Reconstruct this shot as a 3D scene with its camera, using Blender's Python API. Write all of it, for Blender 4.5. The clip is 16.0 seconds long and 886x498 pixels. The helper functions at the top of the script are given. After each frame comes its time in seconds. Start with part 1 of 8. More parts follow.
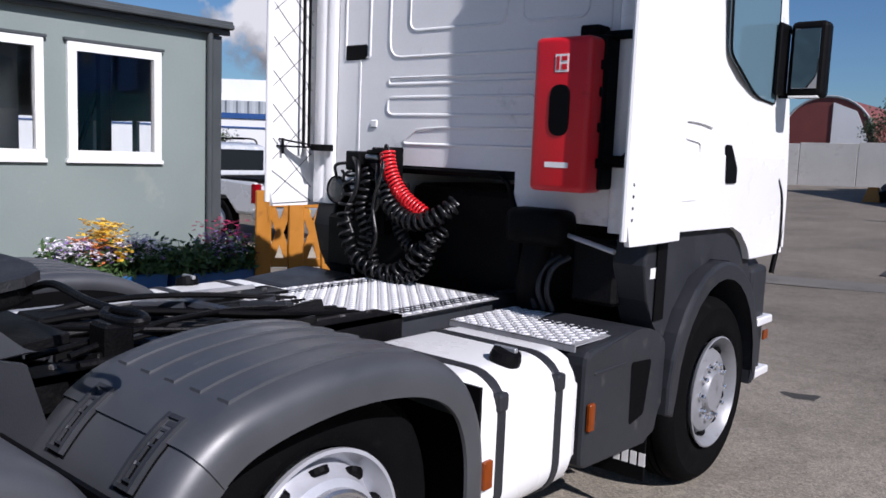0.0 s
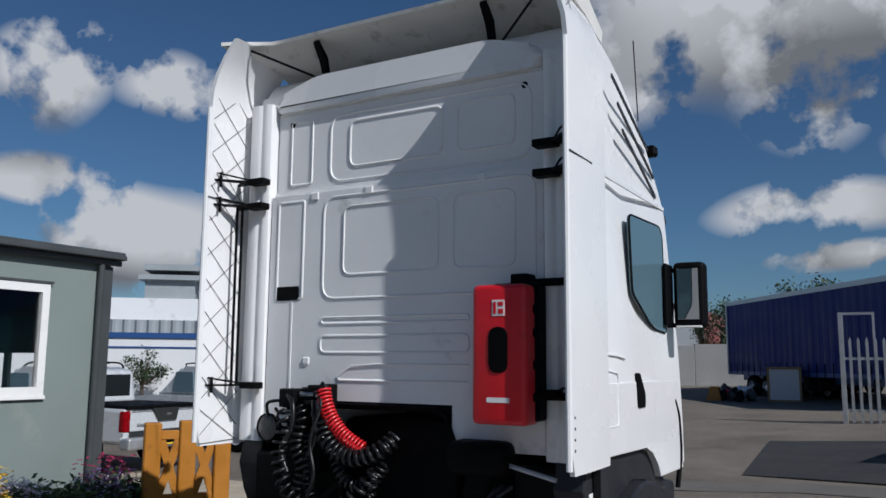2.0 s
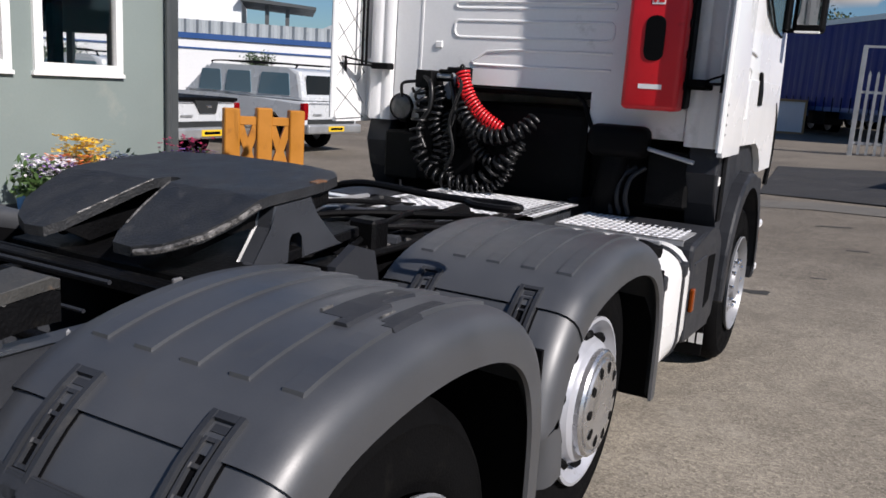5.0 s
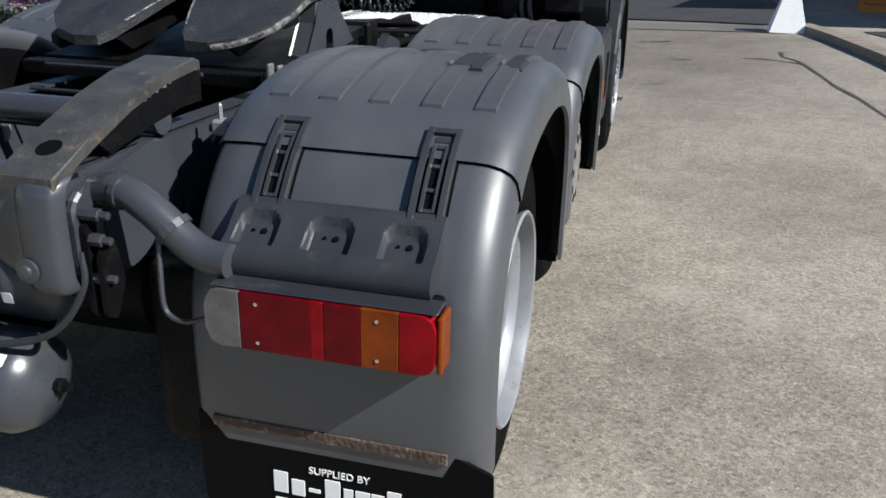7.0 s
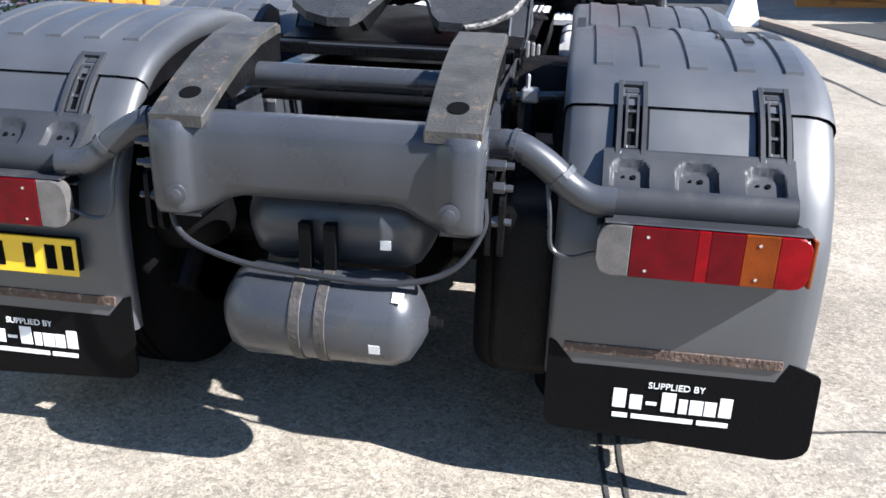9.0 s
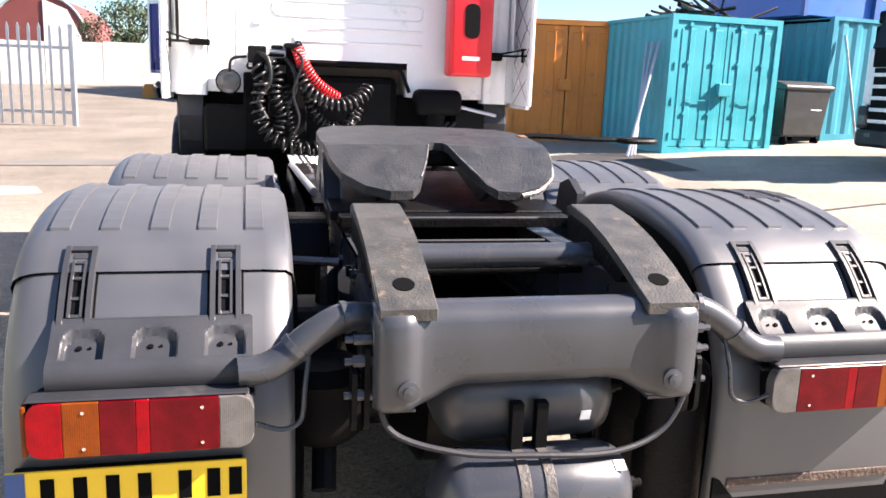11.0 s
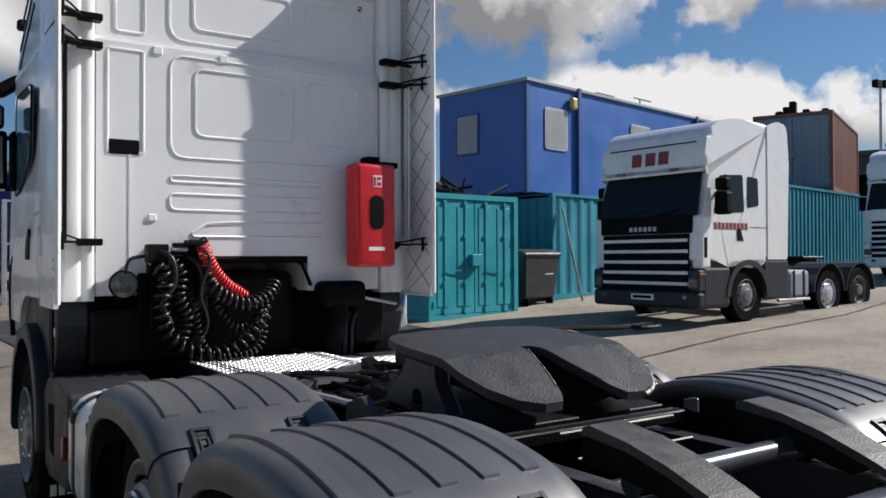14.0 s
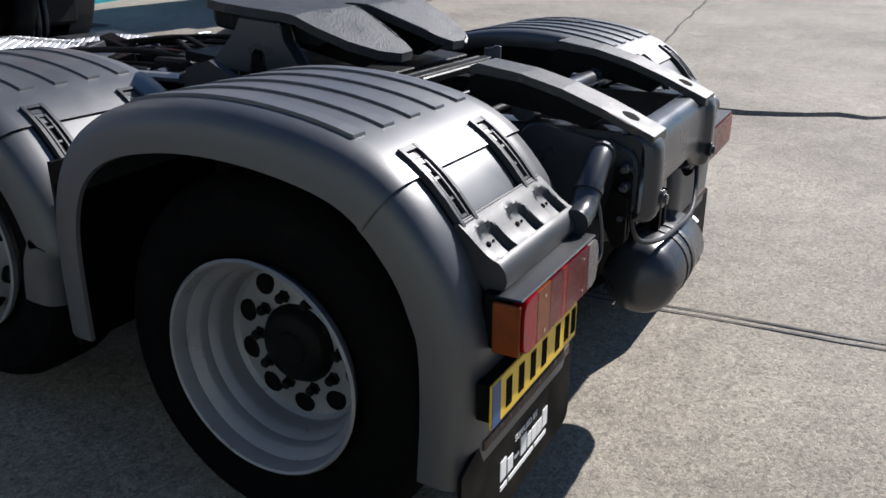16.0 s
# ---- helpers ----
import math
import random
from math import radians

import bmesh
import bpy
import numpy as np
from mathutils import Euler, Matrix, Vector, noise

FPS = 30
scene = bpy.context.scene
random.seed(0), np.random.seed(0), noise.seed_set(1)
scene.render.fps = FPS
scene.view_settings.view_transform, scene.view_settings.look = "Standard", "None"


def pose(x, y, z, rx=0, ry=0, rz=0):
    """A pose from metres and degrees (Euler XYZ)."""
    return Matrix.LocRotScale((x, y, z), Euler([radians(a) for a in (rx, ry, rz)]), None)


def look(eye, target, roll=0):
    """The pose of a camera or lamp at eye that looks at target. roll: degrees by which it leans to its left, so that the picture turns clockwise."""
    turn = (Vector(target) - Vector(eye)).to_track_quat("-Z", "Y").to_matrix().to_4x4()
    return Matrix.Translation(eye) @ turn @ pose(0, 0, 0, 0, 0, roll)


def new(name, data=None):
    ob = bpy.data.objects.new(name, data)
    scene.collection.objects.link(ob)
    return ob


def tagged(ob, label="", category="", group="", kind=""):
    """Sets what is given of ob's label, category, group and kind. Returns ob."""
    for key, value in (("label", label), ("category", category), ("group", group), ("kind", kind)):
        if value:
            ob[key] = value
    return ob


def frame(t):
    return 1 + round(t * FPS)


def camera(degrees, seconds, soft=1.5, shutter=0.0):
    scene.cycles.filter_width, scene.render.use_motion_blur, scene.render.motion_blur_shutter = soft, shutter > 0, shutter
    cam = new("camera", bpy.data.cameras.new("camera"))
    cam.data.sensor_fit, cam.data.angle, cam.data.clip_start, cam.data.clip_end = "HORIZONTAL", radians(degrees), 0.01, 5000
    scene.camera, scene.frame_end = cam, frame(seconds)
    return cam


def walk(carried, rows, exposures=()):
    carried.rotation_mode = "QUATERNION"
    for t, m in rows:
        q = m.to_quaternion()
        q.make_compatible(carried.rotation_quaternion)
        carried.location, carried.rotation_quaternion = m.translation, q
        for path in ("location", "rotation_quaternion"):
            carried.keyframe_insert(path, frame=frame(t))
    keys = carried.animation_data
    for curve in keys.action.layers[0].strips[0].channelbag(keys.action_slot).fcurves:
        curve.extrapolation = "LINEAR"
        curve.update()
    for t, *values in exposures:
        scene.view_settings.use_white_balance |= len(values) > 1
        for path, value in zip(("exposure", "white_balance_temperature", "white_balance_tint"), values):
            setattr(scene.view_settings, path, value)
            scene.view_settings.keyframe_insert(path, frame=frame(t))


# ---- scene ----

# ---- camera ----
cam = camera(56.8, 16.0, soft=1.6)
PATH = [
    (0, (2.837, -0.264, 1.711), (1.56, 1.257, 1.473), 2.3),
    (0.5, (2.77, -0.354, 1.755), (1.613, 1.276, 1.708), 3.2),
    (1, (2.731, -0.517, 1.786), (1.688, 1.185, 1.896), 0.2),
    (1.5, (2.712, -0.661, 1.841), (1.745, 1.076, 2.056), 0.0),
    (2, (2.631, -0.757, 1.849), (1.634, 0.955, 2.124), 0.5),
    (2.5, (2.472, -0.861, 1.844), (1.402, 0.815, 2.059), 0.5),
    (3, (2.357, -0.999, 1.822), (1.286, 0.689, 1.862), 1.6),
    (3.5, (2.296, -1.164, 1.75), (1.227, 0.519, 1.589), 1.9),
    (4, (2.235, -1.262, 1.71), (1.176, 0.414, 1.444), 3.7),
    (4.5, (2.097, -1.317, 1.65), (1.107, 0.384, 1.293), 2.2),
    (4.7, (2.056, -1.345, 1.64), (1.077, 0.357, 1.26), 3.1),
    (6.8, (1.589, -2.084, 1.462), (1.069, -0.267, 0.808), 0.9),
    (7, (1.526, -2.121, 1.448), (1.057, -0.312, 0.731), 1.4),
    (7.5, (1.365, -2.304, 1.446), (1.061, -0.497, 0.652), 2.6),
    (8, (1.149, -2.49, 1.411), (0.836, -0.69, 0.598), 2.6),
    (8.5, (0.865, -2.583, 1.378), (0.61, -0.749, 0.615), 2.9),
    (9, (0.584, -2.647, 1.403), (0.315, -0.799, 0.687), 1.8),
    (9.2, (0.471, -2.674, 1.4), (0.273, -0.811, 0.701), 2.6),
    (11.3, (-0.874, -2.597, 1.542), (-0.367, -0.701, 1.154), 1.1),
    (11.5, (-0.985, -2.582, 1.571), (-0.494, -0.687, 1.159), -0.5),
    (12, (-1.177, -2.471, 1.587), (-0.546, -0.587, 1.351), -0.2),
    (12.5, (-1.339, -2.283, 1.662), (-0.54, -0.449, 1.66), -1.0),
    (13, (-1.563, -2.161, 1.684), (-0.716, -0.364, 1.919), -0.1),
    (13.5, (-1.815, -2.073, 1.695), (-0.821, -0.347, 1.874), -1.7),
    (14, (-1.97, -1.894, 1.6), (-0.841, -0.243, 1.623), -0.2),
    (14.5, (-2.134, -1.768, 1.578), (-0.843, -0.255, 1.371), 0.9),
    (15, (-2.355, -1.702, 1.556), (-0.882, -0.388, 1.23), -0.4),
    (15.5, (-2.55, -1.606, 1.521), (-0.968, -0.522, 0.953), 1.5),
    (16, (-2.624, -1.381, 1.491), (-0.979, -0.488, 0.786), 0.0),
]
walk(cam, [(t, look(eye, target, roll)) for t, eye, target, roll in PATH],
     exposures=[(0, 0.18, 6080, 19), (1, 0.05, 6060, 13), (2, -0.36, 6040, 11), (3, -0.28, 6300, 13), (3.7, -0.12, 6500, 14), (4.5, 0.10, 6550, 16), (6.8, 0.62, 6300, 9), (8, 1.03, 6200, 9), (9.2, 1.86, 6120, 13), (11.3, 2.25, 7300, 21), (12.5, 1.35, 7250, 15), (13.2, 0.46, 6600, 12), (14, 0.34, 6600, 12), (15, 0.64, 6380, 14), (16, 0.64, 6280, 13)])

# ---- light ----
SUN_AZ = math.atan2(0.96, -0.258)          # clockwise from +y: from the right, slightly from behind
SUN_EL = radians(39)
sun = new("sun", bpy.data.lights.new("sun", "SUN"))
sun.data.energy, sun.data.angle, sun.data.color = 5.0, radians(0.55), (1.0, 0.965, 0.91)
sun.matrix_world = look((0, 0, 0), (-math.sin(SUN_AZ) * math.cos(SUN_EL), -math.cos(SUN_AZ) * math.cos(SUN_EL), -math.sin(SUN_EL)))

world = bpy.data.worlds.new("world")
scene.world = world
world.use_nodes = True
wt = world.node_tree
wt.nodes.clear()


def wnode(kind, **values):
    n = wt.nodes.new(kind)
    for key, value in values.items():
        n.inputs[key].default_value = value
    return n


sky = wt.nodes.new("ShaderNodeTexSky")
sky.sky_type, sky.sun_disc = "NISHITA", False
sky.sun_elevation, sky.sun_rotation = SUN_EL, SUN_AZ
sky.air_density, sky.dust_density, sky.ozone_density = 1.0, 0.3, 3.0
coord = wt.nodes.new("ShaderNodeTexCoord")
SUNWARD = Vector((math.sin(SUN_AZ) * 0.06, math.cos(SUN_AZ) * 0.06, 0.10))


def math_node(kind, a, b=None, c=None):
    n = wt.nodes.new("ShaderNodeMath")
    n.operation = kind
    for k, v in enumerate((a, b, c)):
        if isinstance(v, (int, float)):
            n.inputs[k].default_value = v
        elif v is not None:
            wt.links.new(v, n.inputs[k])
    return n.outputs[0]


# cumulus: azimuth, elevation, half width, half height
CLOUDS = [(-57, 19, 0.085, 0.062), (-49, 18, 0.075, 0.041), (-51, 8, 0.11, 0.055), (-58, 11, 0.065, 0.027), (-7, 22, 0.27, 0.12), (5, 14, 0.10, 0.06), (14, 19, 0.12, 0.07),
          (-5, 10, 0.11, 0.032), (-3, 7, 0.08, 0.018), (-17, 18, 0.03, 0.022), (38, 20, 0.24, 0.10), (52, 10, 0.27, 0.055), (32, 11, 0.09, 0.03),
          (60, 18, 0.17, 0.075), (80, 14, 0.20, 0.06), (-90, 11, 0.14, 0.04), (130, 18, 0.3, 0.08), (180, 24, 0.25, 0.1)]


def cloud_density(shift):
    """Cumulus masses with billowing, cauliflower-like edges."""
    at = wt.nodes.new("ShaderNodeVectorMath")
    at.operation = "ADD"
    at.inputs[1].default_value = shift
    wt.links.new(coord.outputs["Generated"], at.inputs[0])
    mass = None
    for az, el, wide, high in CLOUDS:
        a, e = radians(az), radians(el)
        mp = wnode("ShaderNodeMapping", Location=(math.sin(a) * math.cos(e), math.cos(a) * math.cos(e), math.sin(e)), Rotation=(e, 0, -a), Scale=(wide, 0.3, high))
        mp.vector_type = "TEXTURE"
        wt.links.new(at.outputs[0], mp.inputs["Vector"])
        far = wt.nodes.new("ShaderNodeVectorMath")
        far.operation = "LENGTH"
        wt.links.new(mp.outputs["Vector"], far.inputs[0])
        near = math_node("SUBTRACT", 1.0, far.outputs["Value"])
        mass = near if mass is None else math_node("MAXIMUM", mass, near)
    mass = math_node("MAXIMUM", mass, -0.55)
    body = wnode("ShaderNodeTexNoise", Scale=7.0, Detail=6.0, Roughness=0.55)
    puff = wnode("ShaderNodeTexNoise", Scale=14.0, Detail=7.0, Roughness=0.55)
    for n in (body, puff):
        wt.links.new(at.outputs[0], n.inputs["Vector"])
    billow = math_node("ABSOLUTE", math_node("MULTIPLY_ADD", puff.outputs["Fac"], 2.0, -1.0))
    rough = math_node("MULTIPLY_ADD", body.outputs["Fac"], 1.2, math_node("MULTIPLY_ADD", billow, -0.32, -0.55))
    return math_node("MULTIPLY_ADD", mass, 0.38, rough)


here, sunward = cloud_density(Vector()), cloud_density(SUNWARD * 0.6)
cover = wt.nodes.new("ShaderNodeValToRGB")
cover.color_ramp.elements[0].position, cover.color_ramp.elements[1].position = 0.0, 0.15
wt.links.new(here, cover.inputs["Fac"])
light = math_node("MULTIPLY_ADD", here, -0.5, math_node("SUBTRACT", here, sunward))
gain = wnode("ShaderNodeMapRange")
gain.inputs["From Min"].default_value, gain.inputs["From Max"].default_value = -0.24, 0.09
wt.links.new(light, gain.inputs["Value"])
shade = wt.nodes.new("ShaderNodeValToRGB")
shade.color_ramp.elements[0].color = (5.8, 6.0, 6.3, 1)
shade.color_ramp.elements[1].color = (19.5, 19.6, 19.7, 1)
wt.links.new(gain.outputs["Result"], shade.inputs["Fac"])
mix = wt.nodes.new("ShaderNodeMix")
mix.data_type = "RGBA"
back = wnode("ShaderNodeBackground", Strength=0.034)
out = wt.nodes.new("ShaderNodeOutputWorld")
wt.links.new(cover.outputs["Color"], mix.inputs["Factor"])
deep = wnode("ShaderNodeHueSaturation", Saturation=1.0, Value=1.5)
tone = wt.nodes.new("ShaderNodeMix")
tone.data_type, tone.blend_type = "RGBA", "MULTIPLY"
tone.inputs[0].default_value = 1.0
tone.inputs[7].default_value = (0.74, 1.0, 1.2, 1)
wt.links.new(sky.outputs["Color"], tone.inputs[6])
wt.links.new(tone.outputs[2], deep.inputs["Color"])
wt.links.new(deep.outputs["Color"], mix.inputs[6])
wt.links.new(shade.outputs["Color"], mix.inputs[7])
wt.links.new(mix.outputs[2], back.inputs["Color"])
wt.links.new(back.outputs["Background"], out.inputs["Surface"])

# ---- materials ----
def material(name, color, rough=0.5, metal=0.0, vary=0.12, scale=6.0, fine=90.0, bump=0.05, dirt=None, dirt_amount=0.0, coat=0.0, piece=0.0, gloss=0.5, ribs=0):
    """Base colour with large and fine variation, optional dirt patches, fine relief."""
    m = bpy.data.materials.new(name)
    m.use_nodes = True
    nt = m.node_tree
    b = nt.nodes["Principled BSDF"]
    b.inputs["Metallic"].default_value = metal
    b.inputs["Coat Weight"].default_value = coat
    b.inputs["Specular IOR Level"].default_value = gloss
    tc = nt.nodes.new("ShaderNodeTexCoord")
    n1 = nt.nodes.new("ShaderNodeTexNoise")
    n1.inputs["Scale"].default_value, n1.inputs["Detail"].default_value = scale, 6
    n2 = nt.nodes.new("ShaderNodeTexNoise")
    n2.inputs["Scale"].default_value, n2.inputs["Detail"].default_value = fine, 3
    nt.links.new(tc.outputs["Object"], n1.inputs["Vector"])
    nt.links.new(tc.outputs["Object"], n2.inputs["Vector"])
    add = nt.nodes.new("ShaderNodeMath")
    add.operation = "MULTIPLY_ADD"
    add.inputs[1].default_value = 0.45
    nt.links.new(n2.outputs["Fac"], add.inputs[0])
    nt.links.new(n1.outputs["Fac"], add.inputs[2])
    ramp = nt.nodes.new("ShaderNodeMapRange")
    ramp.inputs["From Min"].default_value, ramp.inputs["From Max"].default_value = 0.4, 1.05
    ramp.inputs["To Min"].default_value, ramp.inputs["To Max"].default_value = 1 - vary, 1 + vary
    nt.links.new(add.outputs[0], ramp.inputs["Value"])
    value = ramp.outputs["Result"]
    if piece:
        info = nt.nodes.new("ShaderNodeObjectInfo")
        pr = nt.nodes.new("ShaderNodeMapRange")
        pr.inputs["To Min"].default_value, pr.inputs["To Max"].default_value = 1 - piece, 1 + piece
        nt.links.new(info.outputs["Random"], pr.inputs["Value"])
        mu = nt.nodes.new("ShaderNodeMath")
        mu.operation = "MULTIPLY"
        nt.links.new(value, mu.inputs[0])
        nt.links.new(pr.outputs["Result"], mu.inputs[1])
        value = mu.outputs[0]
    tint = nt.nodes.new("ShaderNodeMix")
    tint.data_type, tint.blend_type = "RGBA", "MULTIPLY"
    tint.inputs["Factor"].default_value = 1.0
    tint.inputs[6].default_value = (*color, 1)
    nt.links.new(value, tint.inputs[7])
    col = tint.outputs[2]
    rr = nt.nodes.new("ShaderNodeMapRange")
    rr.inputs["From Min"].default_value, rr.inputs["From Max"].default_value = 0.3, 0.7
    rr.inputs["To Min"].default_value, rr.inputs["To Max"].default_value = max(0.02, rough * 0.8), min(1, rough * 1.2)
    nt.links.new(n1.outputs["Fac"], rr.inputs["Value"])
    nt.links.new(rr.outputs["Result"], b.inputs["Roughness"])
    if dirt:
        n3 = nt.nodes.new("ShaderNodeTexNoise")
        n3.inputs["Scale"].default_value, n3.inputs["Detail"].default_value, n3.inputs["Roughness"].default_value = scale * 1.7, 9, 0.68
        nt.links.new(tc.outputs["Object"], n3.inputs["Vector"])
        dr = nt.nodes.new("ShaderNodeValToRGB")
        dr.color_ramp.elements[0].position = 0.66 - 0.3 * dirt_amount
        dr.color_ramp.elements[1].position = 0.78 - 0.2 * dirt_amount
        nt.links.new(n3.outputs["Fac"], dr.inputs["Fac"])
        dm = nt.nodes.new("ShaderNodeMix")
        dm.data_type = "RGBA"
        dm.inputs[7].default_value = (*dirt, 1)
        nt.links.new(dr.outputs["Color"], dm.inputs["Factor"])
        nt.links.new(col, dm.inputs[6])
        col = dm.outputs[2]
    nt.links.new(col, b.inputs["Base Color"])
    if bump:
        bp = nt.nodes.new("ShaderNodeBump")
        bp.inputs["Strength"].default_value, bp.inputs["Distance"].default_value = bump, 0.01
        nt.links.new(n2.outputs["Fac"], bp.inputs["Height"])
        if ribs:
            wv = nt.nodes.new("ShaderNodeTexWave")
            wv.inputs["Scale"].default_value = ribs / 6.283
            nt.links.new(tc.outputs["Object"], wv.inputs["Vector"])
            nt.links.new(wv.outputs["Fac"], bp.inputs["Height"])
            bp.inputs["Strength"].default_value, bp.inputs["Distance"].default_value = 0.12, 0.003
        nt.links.new(bp.outputs["Normal"], b.inputs["Normal"])
    return m


def glassy(name, color, rough=0.03, alpha_mix=0.0, gloss=0.5):
    m = bpy.data.materials.new(name)
    m.use_nodes = True
    b = m.node_tree.nodes["Principled BSDF"]
    b.inputs["Base Color"].default_value = (*color, 1)
    b.inputs["Roughness"].default_value = rough
    b.inputs["Transmission Weight"].default_value = alpha_mix
    b.inputs["IOR"].default_value = 1.45
    b.inputs["Specular IOR Level"].default_value = gloss
    return m


WHITE = material("white_cab_paint", (0.80, 0.80, 0.80), 0.28, 0, 0.03, 2.0, 60, 0.01, (0.62, 0.61, 0.58), 0.1, coat=0.4)
WHITE_IN = material("white_grp_inside", (0.70, 0.69, 0.66), 0.5, 0, 0.08, 4.0, 60, 0.05, (0.36, 0.35, 0.29), 0.35)
GREY_PANEL = material("grey_cab_panel", (0.79, 0.79, 0.79), 0.4, 0, 0.05, 2, 60, 0.02, (0.5, 0.5, 0.48), 0.15)
PLASTIC = material("dark_grey_plastic", (0.021, 0.0225, 0.027), 0.48, 0, 0.14, 5, 220, 0.12, (0.055, 0.054, 0.052), 0.2, gloss=0.35)
GUARD = material("grey_guard_plastic", (0.047, 0.050, 0.056), 0.45, 0, 0.2, 4, 240, 0.02, (0.052, 0.052, 0.053), 0.22, gloss=1.0)
CARRIER = material("satin_grey_carrier", (0.026, 0.028, 0.033), 0.5, 0, 0.2, 6, 200, 0.06, (0.045, 0.043, 0.041), 0.2, gloss=0.4)
MATT = material("matt_grey_plastic", (0.03, 0.032, 0.037), 0.9, 0, 0.16, 8, 240, 0.10, gloss=0.15)
ALU_BASE = material("chequer_aluminium_base", (0.50, 0.50, 0.51), 0.42, 0.5, 0.15, 8, 120, 0.1, (0.30, 0.29, 0.28), 0.3)
CHASSIS = material("chassis_grey_paint", (0.037, 0.040, 0.047), 0.30, 0.0, 0.2, 5, 120, 0.015, (0.05, 0.046, 0.042), 0.2, gloss=0.6)
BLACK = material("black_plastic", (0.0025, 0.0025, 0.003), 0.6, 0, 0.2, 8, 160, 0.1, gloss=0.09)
DARK = material("oily_black_steel", (0.0035, 0.0035, 0.004), 0.5, 0.0, 0.3, 7, 90, 0.3, (0.010, 0.009, 0.008), 0.3, gloss=0.13)
RUBBER = material("tyre_rubber", (0.003, 0.003, 0.0033), 0.85, 0, 0.25, 7, 140, 0.25, (0.008, 0.0075, 0.007), 0.25, gloss=0.06)
PLATEIRON = material("black_coupling_plate", (0.019, 0.020, 0.022), 0.5, 0.0, 0.45, 9, 130, 0.35, (0.045, 0.044, 0.043), 0.3, gloss=0.45)
WORN = material("worn_bare_steel", (0.24, 0.23, 0.22), 0.45, 0.5, 0.4, 30, 120, 0.5, (0.025, 0.024, 0.023), 0.75)
RAMP = material("rail_ramp_worn", (0.042, 0.041, 0.038), 0.5, 0.0, 0.4, 14, 160, 0.22, (0.15, 0.105, 0.07), 0.3, gloss=0.5)
RUST = material("rust", (0.16, 0.075, 0.035), 0.8, 0.1, 0.45, 22, 90, 0.6, (0.35, 0.30, 0.25), 0.4)
BAR = material("dark_rusting_bar", (0.075, 0.048, 0.036), 0.75, 0.1, 0.5, 22, 90, 0.5, (0.26, 0.20, 0.16), 0.4)
ALU = material("chequer_aluminium", (0.84, 0.84, 0.85), 0.38, 0.35, 0.08, 8, 120, 0.1)
RIM = material("silver_wheel_paint", (0.48, 0.49, 0.53), 0.38, 0.4, 0.08, 9, 140, 0.05, (0.30, 0.29, 0.28), 0.1)
RIM_M = material("weathered_dim_wheel_paint", (0.25, 0.255, 0.27), 0.45, 0.3, 0.15, 9, 140, 0.05, (0.12, 0.11, 0.10), 0.25)
RIM_D = material("dull_grey_wheel_paint", (0.16, 0.16, 0.165), 0.5, 0.3, 0.2, 9, 140, 0.05, (0.06, 0.055, 0.05), 0.4)
POLISH = material("dulled_polished_metal", (0.60, 0.60, 0.61), 0.27, 0.9, 0.1, 8, 90, 0.03, (0.3, 0.29, 0.28), 0.2)
CHROME = material("chrome", (0.82, 0.82, 0.83), 0.12, 1.0, 0.04, 8, 90, 0.02)
RED = material("red_box_plastic", (0.62, 0.012, 0.02), 0.35, 0, 0.08, 6, 160, 0.05, (0.42, 0.01, 0.014), 0.15)
RED_HOSE = material("red_hose", (0.62, 0.015, 0.02), 0.35, 0, 0.1, 6, 90, 0.03)
HOSE = material("black_hose", (0.006, 0.006, 0.0065), 0.36, 0, 0.25, 9, 90, 0.08, gloss=0.4)
TANK_W = material("white_tank_paint", (0.80, 0.80, 0.79), 0.3, 0, 0.04, 3, 90, 0.02, (0.60, 0.58, 0.54), 0.12, coat=0.3)
LENS_RED = material("red_lamp_lens", (0.095, 0.001, 0.004), 0.14, 0, 0.45, 16, 200, 0.2, gloss=0.2, ribs=420)
LENS_RED2 = material("bright_red_lamp_lens", (0.21, 0.0015, 0.005), 0.14, 0, 0.45, 16, 200, 0.2, gloss=0.2, ribs=420)
LENS_AMB = material("amber_lamp_lens", (0.17, 0.034, 0.004), 0.14, 0, 0.4, 16, 200, 0.2, gloss=0.2, ribs=420)
LENS_CLR = material("clear_lamp_lens", (0.095, 0.09, 0.087), 0.12, 0, 0.45, 16, 200, 0.2, coat=0.4, ribs=420)
YELLOW = material("yellow_plate", (0.78, 0.50, 0.02), 0.4, 0, 0.04, 8, 90, 0.0)
INK = material("black_print", (0.003, 0.003, 0.0035), 0.9, 0, 0.05, 8, 90, 0.0, gloss=0.05)
STRAP = material("dull_steel_strap", (0.045, 0.041, 0.039), 0.6, 0.0, 0.4, 24, 90, 0.3, (0.11, 0.075, 0.05), 0.3)
PRINT = material("white_print", (0.78, 0.78, 0.77), 0.5, 0, 0.06, 20, 90, 0.0)
PRINT_RED = material("dark_red_print", (0.22, 0.025, 0.03), 0.5, 0, 0.06, 20, 90, 0.0)
GLASS = glassy("dark_cab_glass", (0.012, 0.016, 0.019), 0.06, 0.0, 0.2)
GLASS_B = glassy("tinted_side_glass", (0.10, 0.17, 0.21), 0.03)
MIRROR = material("mirror_glass", (0.22, 0.23, 0.24), 0.03, 1.0, 0.01, 2, 20, 0.0)
PC_GREY = material("grey_cabin_panel", (0.205, 0.245, 0.232), 0.55, 0, 0.07, 1.2, 40, 0.05, (0.26, 0.285, 0.26), 0.2)
